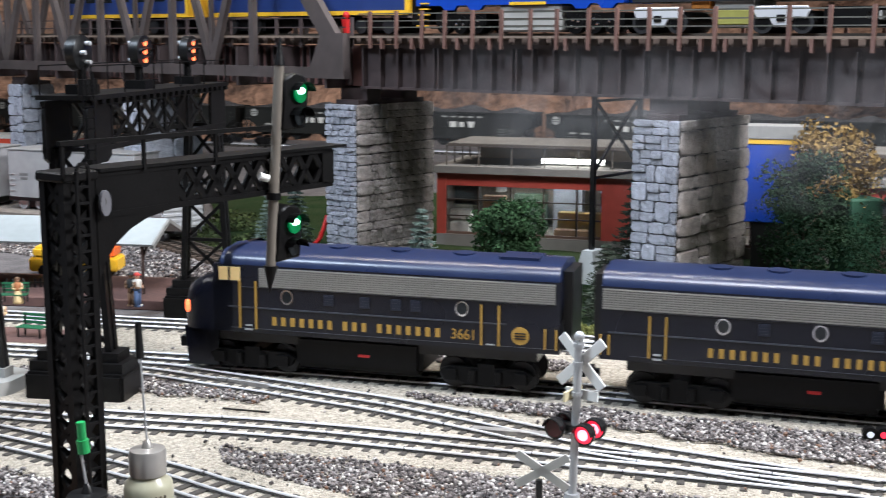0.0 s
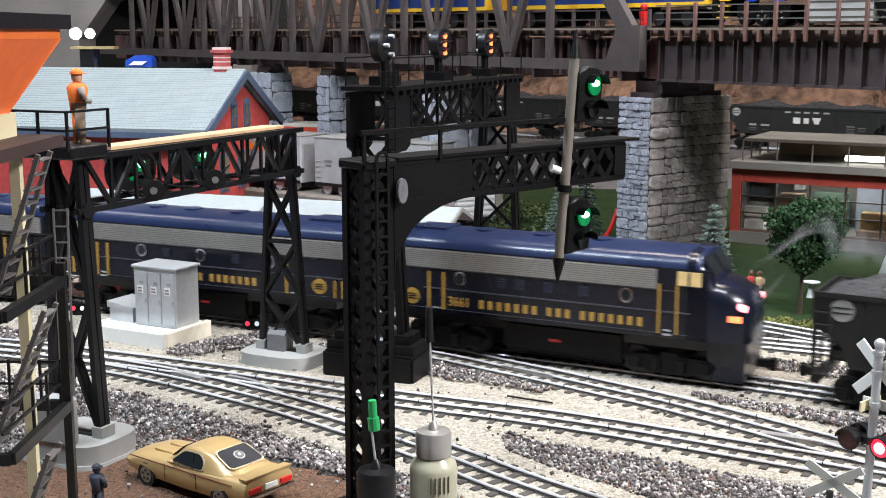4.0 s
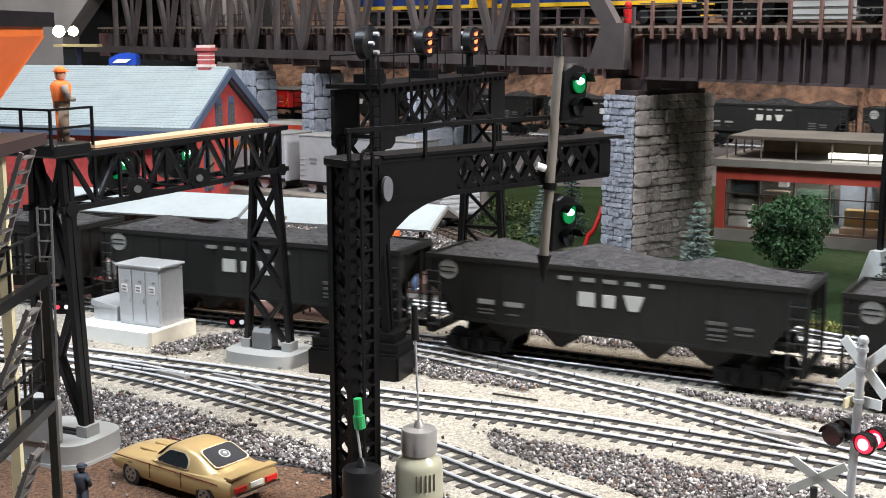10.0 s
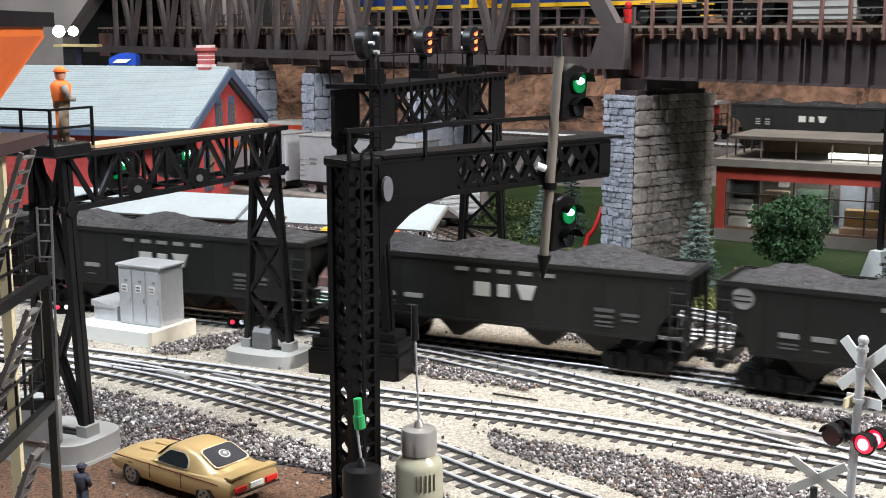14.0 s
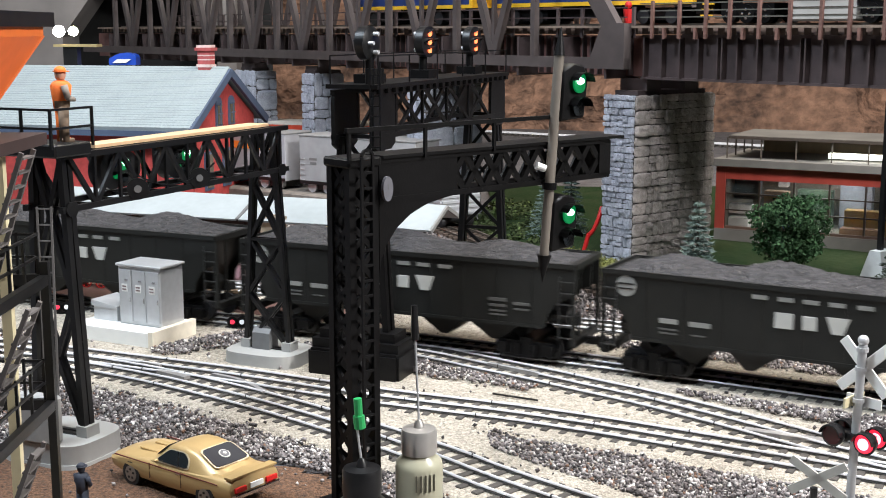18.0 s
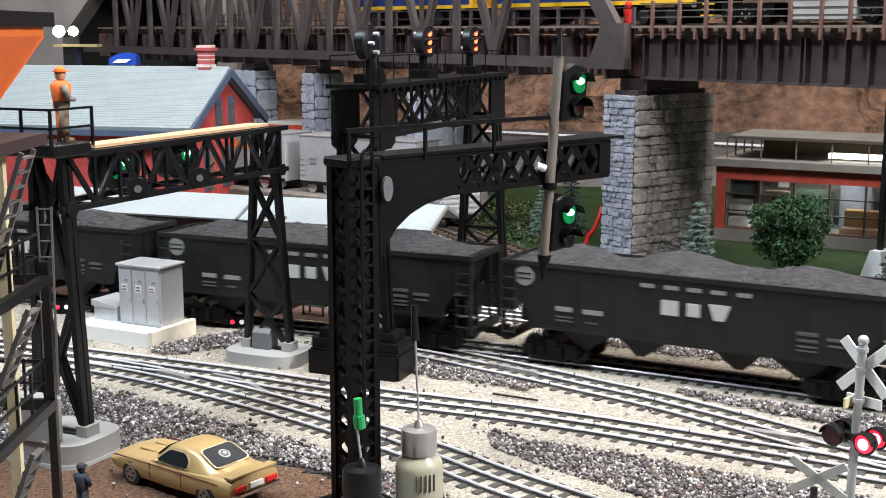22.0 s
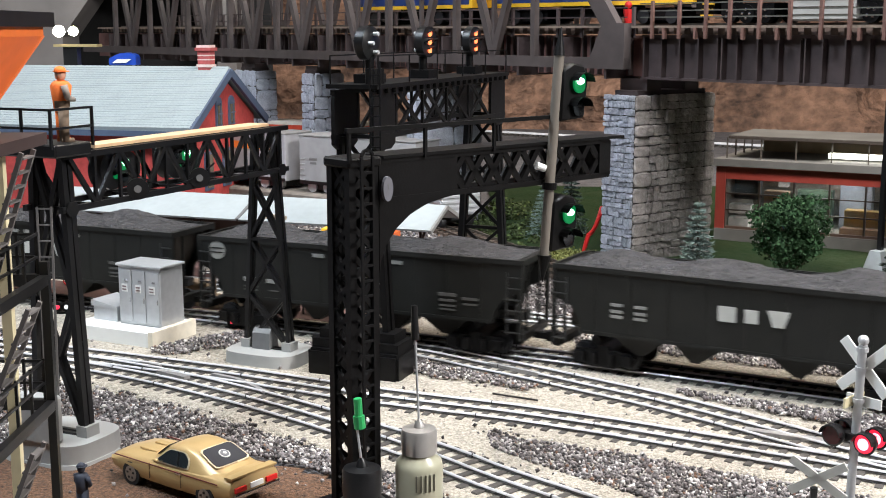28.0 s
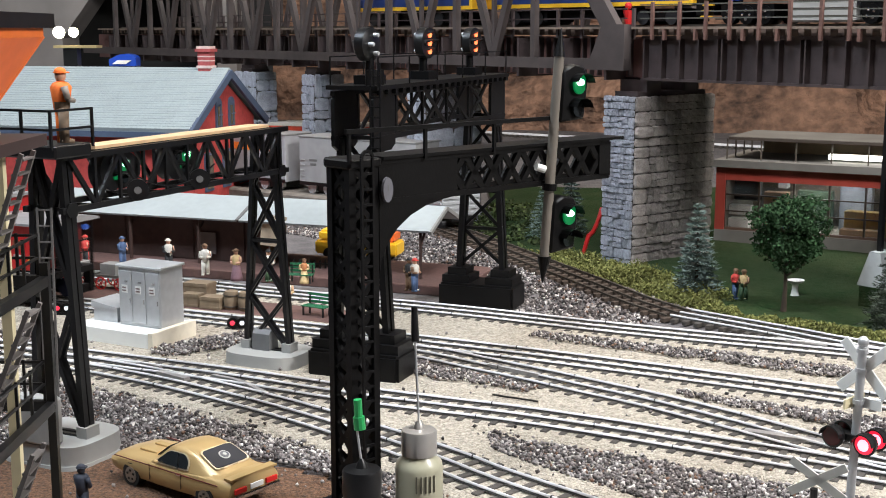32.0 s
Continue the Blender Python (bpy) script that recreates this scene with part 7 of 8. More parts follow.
for k in range(3):
    x = -0.0162 + k * 0.0162
    bm = B()
    box(bm, x, -0.0154, 0.003, 0.0148, 0.0012, 0.0445)
    d = part("door", bevel(bm, 0.0003, 1), SILVER, rc)
    bm = B()
    box(bm, x - 0.0005, -0.0162, 0.0285, 0.0066, 0.0004, 0.0068)
    part("sticker", bm, WHITE, d, "white sticker with dark bars")
    bm = B()
    box(bm, x - 0.0005, -0.0165, 0.0300, 0.0046, 0.0004, 0.0012)
    box(bm, x - 0.0005, -0.0165, 0.0325, 0.0046, 0.0004, 0.0012)
    part("sticker_bars", bm, mat("dark_ink", (0.20, 0.14, 0.14), 0.6), d)
    bm = B()
    box(bm, x + 0.002, -0.0163, 0.038, 0.0036, 0.0008, 0.0014)
    part("handle", bm, CHROME, d)
    bm = B()
    box(bm, x + 0.006, -0.0163, 0.020, 0.0008, 0.0008, 0.004)
    part("latch", bm, CHROME, d)
sb2 = thing("battery_box", "low silver-grey battery box beside the cabinet", "battery box", RM @ Matrix.Translation((-0.025, 0.036, 0.0165)))
bm = B()
box(bm, 0, 0, 0, 0.026, 0.030, 0.012)
part("body", bm, SILVER, sb2)
bm = B()
prism(bm, [(-0.0145, 0.012), (0.0145, 0.012), (0.0145, 0.0135), (-0.0145, 0.0175)], -0.0165, 0.0165)
part("lid", bm, SILVER, sb2)

# oil bottles
def bottle(name, m, label, body, cap, tip, tip_label, tall):
    th = thing(name, label, "oil bottle", m)
    part("bottle", lathe(B(), [(0.0115, 0), (0.0125, 0.001), (0.0125, 0.040), (0.0118, 0.0435), (0.0090, 0.046), (0.0082, 0.048)], 28), body, th, smooth=True)
    part("cap", lathe(B(), [(0.0092, 0.0475), (0.0094, 0.049), (0.0094, 0.0590), (0.0088, 0.0605), (0.0030, 0.0612), (0.0022, 0.0635), (0.0008, 0.0655)], 28), cap, th, smooth=True)
    part("needle", rod(B(), (0, 0, 0.062), (-0.002, 0, tall), 0.0006, n=8), SILVER, th)
    return th


b1 = bottle("oil_bottle", Matrix.Translation((-0.0125, 0.622, 0)), "cream translucent oil bottle with silver cap and needle", mat("cream_bottle", (0.40, 0.385, 0.28), 0.30, var=0.06), mat("brushed_cap", (0.52, 0.50, 0.47), 0.3, 0.6, var=0.1), None, "", 0.114)
bm = B()
rod(bm, (-0.0018, 0, 0.108), (-0.0022, 0, 0.126), 0.0022, 0.0016, n=12)
part("needle_cover", bm, BLACK, b1, "black needle cover")
for a in range(5):
    k = radians(-95 + a * 11)
    part("label_bar", box(B(), 0.0127 * math.cos(k), 0.0127 * math.sin(k), 0.030, 0.0008, 0.0008, 0.009), mat("label_ink", (0.12, 0.11, 0.08), 0.6), b1)
b2 = bottle("oil_bottle", Matrix.Translation((-0.0385, 0.563, 0)), "black oil bottle with green-capped needle", BLACK, BLACK, None, "", 0.080)
bm = B()
rod(bm, (-0.0006, 0, 0.0800), (-0.0012, 0, 0.0862), 0.0028, n=12)
rod(bm, (-0.0012, 0, 0.0862), (-0.0016, 0, 0.0945), 0.0020, 0.0020, n=12)
part("needle_cover", bm, mat("green_cap", (0.03, 0.36, 0.10), 0.35), b2, "bright green needle cover")

# gold muscle car
GC = Matrix.Translation((-0.1455, 0.691, 0.002)) @ Matrix.Rotation(radians(143), 4, "Z") @ Matrix.Scale(0.95, 4)
car = thing("toy_car", "gold two-door toy coupe with black rear window parked on dirt", "car", GC)
st = [(-0.0540, 0.0180, 0.0125, 0.0185), (-0.0530, 0.0192, 0.0085, 0.0205), (-0.0460, 0.0200, 0.0075, 0.0212), (-0.0250, 0.0205, 0.0065, 0.0205), (0.0, 0.0205, 0.0060, 0.0196), (0.0250, 0.0205, 0.0065, 0.0192), (0.0440, 0.0200, 0.0075, 0.0180), (0.0530, 0.0190, 0.0085, 0.0165), (0.0560, 0.0165, 0.0110, 0.0150)]
bm = B()
rings = []
for x, hw, z0, z1 in st:
    o = [(-hw + 0.001, z0), (-hw, z0 + 0.003), (-hw - 0.0006, (z0 + z1) / 2 + 0.001), (-hw + 0.0010, z1 - 0.0016), (-hw + 0.004, z1), (0, z1 + 0.0010)]
    o += [(-y, z) for y, z in o[-2::-1]]
    rings.append([bm.verts.new((x, y, z)) for y, z in o])
for a, b in zip(rings, rings[1:]):
    for k in range(len(a) - 1):
        bm.faces.new((a[k], a[k + 1], b[k + 1], b[k]))
    bm.faces.new((a[-1], a[0], b[0], b[-1]))
bm.faces.new(rings[0])
bm.faces.new(rings[-1][::-1])
part("body", bm, CARG, car, smooth=True)
bm = B()
rings = []
for x, bw, tw, z in ((-0.0470, 0.0180, 0.0165, 0.0202), (-0.0370, 0.0188, 0.0150, 0.0224), (-0.0280, 0.0190, 0.0146, 0.0266), (-0.0190, 0.0190, 0.0144, 0.0302), (-0.0100, 0.0190, 0.0143, 0.0315), (-0.0010, 0.0190, 0.0142, 0.0312), (0.0045, 0.0190, 0.0144, 0.0298), (0.0105, 0.0188, 0.0152, 0.0248), (0.0170, 0.0182, 0.0165, 0.0196)):
    zb = 0.0188
    o = [(-bw, zb), (-bw + (bw - tw) * 0.45, zb + (z - zb) * 0.45), (-tw - 0.0004, z - 0.0022), (-tw + 0.0016, z - 0.0004), (-tw * 0.5, z + 0.0003), (0, z + 0.0005)]
    o += [(-y, zz) for y, zz in o[-2::-1]]
    rings.append([bm.verts.new((x, y, zz)) for y, zz in o])
for a, b in zip(rings, rings[1:]):
    for k in range(len(a) - 1):
        bm.faces.new((a[k], a[k + 1], b[k + 1], b[k]))
bm.faces.new(rings[0])
bm.faces.new(rings[-1][::-1])
part("cabin_roof", bm, CARG, car, smooth=True)


def pane(name, pts, mt, lift, parent, label="", thick=0.0006):
    """A thin rounded sheet over the corners pts, lifted along its normal."""
    P = [Vector(p) for p in pts]
    c = sum(P, Vector()) / len(P)
    nrm = (P[1] - P[0]).cross(P[2] - P[0]).normalized()
    if nrm.dot(c - Vector((-0.008, 0, 0.012))) < 0:
        nrm.negate()
    ring = []
    for k, p in enumerate(P):
        a, b = P[k - 1], P[(k + 1) % len(P)]
        for f, q in ((0.22, a), (0.06, a), (0.06, b), (0.22, b)):
            ring.append(p.lerp(q, f) if f == 0.22 else p.lerp(q, f).lerp(c, 0.035))
    bm = B()
    lo = [bm.verts.new(p + nrm * (lift - thick)) for p in ring]
    hi = [bm.verts.new(p + nrm * lift) for p in ring]
    bm.faces.new(hi)
    bm.faces.new(lo[::-1])
    for k in range(len(lo)):
        bm.faces.new((lo[k], lo[(k + 1) % len(lo)], hi[(k + 1) % len(lo)], hi[k]))
    return part(name, bm, mt, parent, label)


pane("window_trim", ((-0.0364, -0.0142, 0.0230), (-0.0364, 0.0142, 0.0230), (-0.0196, 0.0126, 0.0304), (-0.0196, -0.0126, 0.0304)), mat("pale_gold_trim", (0.62, 0.52, 0.36), 0.3, 0.4), 0.0006, car)
rw = pane("rear_window", ((-0.0356, -0.0130, 0.0234), (-0.0356, 0.0130, 0.0234), (-0.0205, 0.0116, 0.0301), (-0.0205, -0.0116, 0.0301)), mat("smoked_film", (0.03, 0.03, 0.034), 0.55, spec=0.12), 0.0010, car, "black rear window")
m = Matrix.Translation((-0.0280, 0, 0.0268)) @ Matrix.Rotation(radians(-24), 4, "Y")
for nm, r, z, mt in (("round_sticker", 0.0036, 0.0013, LETTER), ("sticker_field", 0.0028, 0.0016, mat("sticker_grey", (0.10, 0.10, 0.11), 0.4)), ("sticker_heart", 0.0012, 0.0019, LETTER)):
    part(nm, rod(B(), m @ Vector((0, 0, 0.0003)), m @ Vector((0, 0, z)), r, n=20), mt, rw)
pane("windscreen", ((0.0055, -0.0126, 0.0292), (0.0055, 0.0126, 0.0292), (0.0155, 0.0150, 0.0212), (0.0155, -0.0150, 0.0212)), DGLASS, 0.0008, car)
SIDE = lambda x, z, sy: (x, sy * (0.0190 - 0.0046 * (z - 0.0188) / 0.0095), z)
for sy in (-1, 1):
    pane("window_trim", [SIDE(x, z, sy) for x, z in ((0.0128, 0.0196), (0.0025, 0.0284), (-0.0118, 0.0286), (-0.0168, 0.0250), (-0.0172, 0.0196))], MATS["pale_gold_trim"], 0.0007, car)
    pane("side_window", [SIDE(x, z, sy) for x, z in ((0.0112, 0.0203), (0.0020, 0.0278), (-0.0112, 0.0280), (-0.0157, 0.0247), (-0.0160, 0.0203))], DGLASS, 0.0011, car)
    bm = B()
    bar(bm, Vector(SIDE(-0.0082, 0.0200, sy)) + Vector((0, sy * 0.001, 0)), Vector(SIDE(-0.0068, 0.0281, sy)) + Vector((0, sy * 0.001, 0)), 0.0008)
    part("door_pillar", bm, CHROME, car)
    bm = B()
    bar(bm, (-0.0125, sy * 0.0209, 0.0085), (-0.0125, sy * 0.0209, 0.0185), 0.0004)
    part("door_seam", bm, mat("seam_brown", (0.10, 0.06, 0.03), 0.6), car)
    bm = B()
    bar(bm, (0.0155, sy * 0.0209, 0.0085), (0.0155, sy * 0.0209, 0.0185), 0.0004)
    part("door_seam", bm, mat("seam_brown", (0.10, 0.06, 0.03), 0.6), car)
    bm = B()
    box(bm, 0.002, sy * 0.0208, 0.0172, 0.092, 0.0005, 0.0006)
    part("body_stripe", bm, mat("maroon_stripe", (0.12, 0.02, 0.02), 0.4), car)
    bm = B()
    ball(bm, (0.0085, sy * 0.0215, 0.0215), 0.0016, 0.7)
    part("door_mirror", bm, CARG, car)
    bm = B()
    box(bm, -0.0105, sy * 0.0210, 0.0165, 0.0040, 0.0007, 0.0008)
    part("door_handle", bm, CHROME, car)
    for x in (-0.0325, 0.0335):
        bm = B()
        rod(bm, (x, sy * 0.0140, 0.0075), (x, sy * 0.0206, 0.0075), 0.0076, n=22)
        w = part("wheel", bm, TYRE, car)
        bm = B()
        rod(bm, (x, sy * 0.0200, 0.0075), (x, sy * 0.0209, 0.0075), 0.0050, n=20)
        part("rim", bm, mat("dull_rim", (0.30, 0.28, 0.25), 0.3, 0.6), w)
        bm = B()
        for k in range(5):
            a = k * math.tau / 5 + 0.3
            box(bm, x + 0.0028 * math.cos(a), sy * 0.0211, 0.0069 + 0.0028 * math.sin(a), 0.0014, 0.0004, 0.0012)
        part("rim_slots", bm, BLACK, w)
    bm = B()
    box(bm, -0.0545, sy * 0.0125, 0.0135, 0.0018, 0.0086, 0.0028)
    part("tail_light", bm, mat("tail_red", (0.55, 0.02, 0.02), 0.25, glow=(1, 0.05, 0.03, 0.03)), car, "red tail light")
bm = B()
box(bm, -0.0550, 0, 0.0098, 0.0030, 0.0370, 0.0030)
part("rear_bumper", bevel(bm, 0.0006, 1), CHROME, car)
bm = B()
box(bm, -0.0552, 0, 0.0138, 0.0010, 0.0100, 0.0030)
part("plate", bm, WHITE, car)
bm = B()
box(bm, -0.0505, 0, 0.0212, 0.0060, 0.0370, 0.0012)
for sy in (-1, 1):
    box(bm, -0.0505, sy * 0.0165, 0.0190, 0.0040, 0.0012, 0.0030)
part("rear_spoiler", bm, CARG, car)
for y in (-0.006, 0.006):
    bm = B()
    box(bm, 0.031, y, 0.0192, 0.016, 0.0050, 0.0014)
    part("hood_scoop", bevel(bm, 0.0004, 1), CARG, car)

dm = B()
bmesh.ops.create_grid(dm, x_segments=40, y_segments=30, size=0.5, matrix=Matrix.LocRotScale((0, 0, 0), None, (0.36, 0.24, 1)))
for v in list(dm.verts):
    if Vector((v.co.x / 0.18, v.co.y / 0.12)).length > 0.93 + 0.10 * noise.noise(v.co * 60):
        dm.verts.remove(v)
    else:
        v.co.z = 0.0022 + 0.0012 * noise.noise(v.co * 45)
solid("dirt_patch", dm, DIRT, "patch of reddish-brown dirt under the parked car", "dirt", Matrix.Translation((-0.190, 0.655, 0)) @ Matrix.Rotation(radians(-12), 4, "Z"), kind="structure")
for f in ((-0.1975, 0.648, 0.030),):
    figure("standing_figure", Matrix.Translation((f[0], f[1], 0.003)) @ Matrix.Rotation(radians(150), 4, "Z"), "dark blue toy figure standing on the dirt", [cloth("navy", (0.02, 0.025, 0.04)), cloth("navy", (0.02, 0.025, 0.04)), cloth("navy", (0.02, 0.025, 0.04)), cloth("navy", (0.02, 0.025, 0.04)), cloth("navy", (0.02, 0.025, 0.04))], 0.029)

# ---- platform life ----
W_, R_, K_ = cloth("white", (0.65, 0.62, 0.56)), cloth("red", (0.5, 0.05, 0.04)), cloth("black", (0.02, 0.02, 0.022))
BL, BR_, GN, YE, PU = cloth("blue", (0.06, 0.10, 0.20)), cloth("brown", (0.16, 0.09, 0.05)), cloth("green", (0.05, 0.10, 0.05)), cloth("tan", (0.55, 0.40, 0.20)), cloth("plum", (0.18, 0.10, 0.12))
rs = random.Random(9)
for x, y, z, cols, ps, lab in (
        (-0.298, 1.330, 0.010, [K_, W_, K_, SKIN, W_], 0, "toy porter in black coat on the platform"),
        (-0.252, 1.297, 0.010, [W_, W_, W_, SKIN, BR_], 1, "toy walker in white clothes on the platform"),
        (-0.214, 1.266, 0.010, [PU, YE, SKIN, SKIN, BR_], 2, "toy lady in long plum dress on the platform"),
        (-0.352, 1.345, 0.010, [BL, BL, BL, SKIN, BL], 0, "toy railwayman in blue on the platform"),
        (-0.395, 1.355, 0.010, [K_, R_, R_, SKIN, R_], 0, "toy figure in red on the platform"),
        (-0.180, 1.262, 0.010, [GN, W_, W_, SKIN, K_], 0, "toy figure in white shirt under the canopy"),
        (-0.028, 1.212, 0.010, [BL, W_, BR_, SKIN, R_], 0, "toy man with suspenders at the platform's end"),
        (-0.0335, 1.216, 0.010, [BR_, K_, BR_, SKIN, K_], 0, "toy companion in brown at the platform's end"),
        (-0.146, 1.138, 0.005, [K_, W_, YE, SKIN, W_], 0, "toy figure in pale coat on the middle platform"),
        (0.289, 1.205, 0.004, [BL, R_, R_, SKIN, BR_], 1, "toy walker in red on the lawn"),
        (0.296, 1.200, 0.004, [GN, YE, BR_, SKIN, BR_], 1, "toy walker in brown on the lawn")):
    figure("standing_figure", Matrix.Translation((x, y, z)) @ Matrix.Rotation(radians(rs.uniform(-40, 70)), 4, "Z"), lab, cols, 0.033 if x < 0.2 else 0.030, ps)
CR = mat("crate_wood", (0.19, 0.14, 0.09), 0.8, var=0.3, scale=150)
for x, y, w, h in ((-0.262, 1.176, 0.020, 0.016), (-0.240, 1.168, 0.018, 0.013), (-0.218, 1.158, 0.022, 0.012), (-0.236, 1.182, 0.026, 0.021), (-0.280, 1.192, 0.022, 0.014)):
    ct = thing("crate", "brown wooden crate on the low platform", "crate", Matrix.Translation((x, y, 0.0045)) @ Matrix.Rotation(radians(-23 + rs.uniform(-6, 6)), 4, "Z"), "freight on the low platform")
    bm = B()
    box(bm, 0, 0, 0, w, w * 0.7, h)
    part("box", bm, CR, ct)
    for zz in (0.001, h - 0.003):
        bm = B()
        box(bm, 0, 0, zz, w + 0.001, w * 0.7 + 0.001, 0.0022)
        part("batten", bm, CR, ct)
for x, y in ((-0.2005, 1.153), (-0.186, 1.147)):
    bt = thing("barrel", "brown wooden barrel on the low platform", "barrel", Matrix.Translation((x, y, 0.0045)), "freight on the low platform")
    part("cask", lathe(B(), [(0.0062, 0), (0.0074, 0.007), (0.0076, 0.010), (0.0062, 0.018)], 16), CR, bt, smooth=True)
    for zz in (0.003, 0.0135):
        part("hoop", rod(B(), (0, 0, zz), (0, 0, zz + 0.0014), 0.0075, n=16), DRAIL, bt)
for x, y in ((-0.372, 1.262), (-0.335, 1.250)):
    wg = thing("baggage_wagon", "grey baggage wagon with red spoked wheels", "baggage wagon", Matrix.Translation((x, y, 0.005)) @ Matrix.Rotation(radians(-20), 4, "Z"), "baggage wagons on the platform")
    bm = B()
    box(bm, 0, 0, 0.012, 0.034, 0.020, 0.003)
    part("bed", bm, mat("wagon_grey", (0.13, 0.13, 0.12), 0.7), wg)
    bm = B()
    box(bm, -0.004, 0, 0.015, 0.018, 0.016, 0.011)
    part("trunk", bm, mat("wagon_load", (0.22, 0.22, 0.21), 0.6), wg)
    for sx in (-1, 1):
        for sy in (-1, 1):
            bm = B()
            for k in range(12):
                a0, a1 = k * math.tau / 12, (k + 1) * math.tau / 12
                bar(bm, (sx * 0.011 + 0.0062 * math.cos(a0), sy * 0.0105, 0.0065 + 0.0062 * math.sin(a0)), (sx * 0.011 + 0.0062 * math.cos(a1), sy * 0.0105, 0.0065 + 0.0062 * math.sin(a1)), 0.0010)
                if k % 2 == 0:
                    bar(bm, (sx * 0.011, sy * 0.0105, 0.0065), (sx * 0.011 + 0.0062 * math.cos(a0), sy * 0.0105, 0.0065 + 0.0062 * math.sin(a0)), 0.0006)
            part("wheel", bm, REDP, wg)
bn = thing("bench", "green slatted park bench on the middle platform", "bench", Matrix.Translation((-0.118, 1.125, 0.005)) @ Matrix.Rotation(radians(-30), 4, "Z"))
for k in range(4):
    bm = B()
    box(bm, 0, -0.004 + 0.0030 * k, 0.0085, 0.026, 0.0022, 0.0008)
    part("seat_slat", bm, mat("bench_green", (0.02, 0.13, 0.06), 0.5), bn)
for k in range(3):
    bm = B()
    box(bm, 0, 0.0072, 0.0105 + 0.0034 * k, 0.026, 0.0009, 0.0024)
    part("back_slat", bm, MATS["bench_green"], bn)
for x in (-0.011, 0.011):
    bm = B()
    bar(bm, (x, -0.004, 0), (x, -0.004, 0.0085), 0.0014)
    bar(bm, (x, 0.006, 0), (x, 0.0076, 0.020), 0.0014)
    part("leg", bm, BLACK, bn)
bn2 = copy_thing(bn, Matrix.Translation((-0.146, 1.252, 0.010)) @ Matrix.Rotation(radians(-10), 4, "Z"))
bn2["label"] = "green slatted bench beside the canopy"
figure("seated_figure", Matrix.Translation((-0.142, 1.250, 0.010)), "toy figure in orange by the bench", [YE, cloth("rust", (0.40, 0.16, 0.06)), YE, SKIN, BR_], 0.026, 2)
fence = thing("picket_fence", "black iron picket fence beside the depot road", "fence", Matrix.Translation((-0.115, 1.330, 0.0)) @ Matrix.Rotation(radians(-8), 4, "Z"))
for k in range(14):
    bm = B()
    bar(bm, (-0.048 + k * 0.0058, 0, 0), (-0.048 + k * 0.0058, 0, 0.017), 0.0016)
    rod(bm, (-0.048 + k * 0.0058, 0, 0.017), (-0.048 + k * 0.0058, 0, 0.020), 0.0014, 0.0001, 6)
    part("picket", bm, BLACK, fence)
for z in (0.004, 0.014):
    bm = B()
    box(bm, -0.010, 0, z, 0.082, 0.001, 0.0016)
    part("fence_rail", bm, BLACK, fence)
bus = thing("toy_truck", "yellow toy truck with orange cab parked beside the depot", "truck", Matrix.Translation((-0.098, 1.445, 0.0)) @ Matrix.Rotation(radians(-14), 4, "Z"))
bm = B()
box(bm, 0, 0, 0.007, 0.100, 0.034, 0.016)
part("chassis_body", bevel(bm, 0.002, 2), YELLOW, bus, smooth=True)
bm = B()
box(bm, -0.028, 0, 0.022, 0.036, 0.032, 0.013)
part("front_cab", bevel(bm, 0.003, 2), YELLOW, bus, smooth=True)
bm = B()
box(bm, 0.026, 0, 0.022, 0.040, 0.032, 0.014)
part("rear_cab", bevel(bm, 0.003, 2), mat("orange_paint", (0.80, 0.16, 0.03), 0.35), bus, "orange rear body", smooth=True)
bm = B()
box(bm, 0.026, -0.0163, 0.024, 0.026, 0.0012, 0.008)
part("side_window", bm, DGLASS, bus)
for x in (-0.032, 0.030):
    for sy in (-1, 1):
        bm = B()
        rod(bm, (x, sy * 0.012, 0.0075), (x, sy * 0.0178, 0.0075), 0.0075, n=18)
        part("wheel", bm, TYRE, bus)
bb = thing("bird_bath", "white stone bird bath on the lawn", "bird bath", Matrix.Translation((0.353, 1.222, 0.002)) @ Matrix.Scale(0.8, 4))
part("stem", lathe(B(), [(0.007, 0), (0.005, 0.003), (0.0036, 0.010), (0.0042, 0.017)], 16), WHITE, bb, smooth=True)
part("bowl", lathe(B(), [(0.004, 0.0165), (0.010, 0.0195), (0.0115, 0.0215), (0.010, 0.0205)], 20), WHITE, bb, smooth=True)
bx = thing("street_lamp", "thin black street lamp behind the platform", "street lamp", Matrix.Translation((-0.36, 1.80, 0)))
part("pole", rod(B(), (0, 0, 0), (0, 0, 0.07), 0.002, n=8), BLACK, bx)
part("globe", ball(B(), (0, 0, 0.075), 0.006), WARML, bx, "lit globe")
# ribbed silver car standing on the branch track
rg = thing("gondola_car", "silver gondola car with ribbed sides on the branch track", "railway car", Matrix.Translation((-0.018, 1.585, 0.026)) @ Matrix.Rotation(radians(-60), 4, "Z"))
part("body", box(B(), 0, 0, 0.014, 0.16, 0.054, 0.028), SILVER, rg)
for k in range(4):
    for sx in (-1, 1):
        part("end_rib", box(B(), sx * 0.0805, 0, 0.0165 + k * 0.0066, 0.0026, 0.0530, 0.0030), SILVER, rg)
    part("side_rib", box(B(), 0, -0.0275, 0.0165 + k * 0.0066, 0.158, 0.0026, 0.0030), SILVER, rg)
part("underframe", box(B(), 0, 0, 0.009, 0.168, 0.030, 0.0055), BLACK, rg)
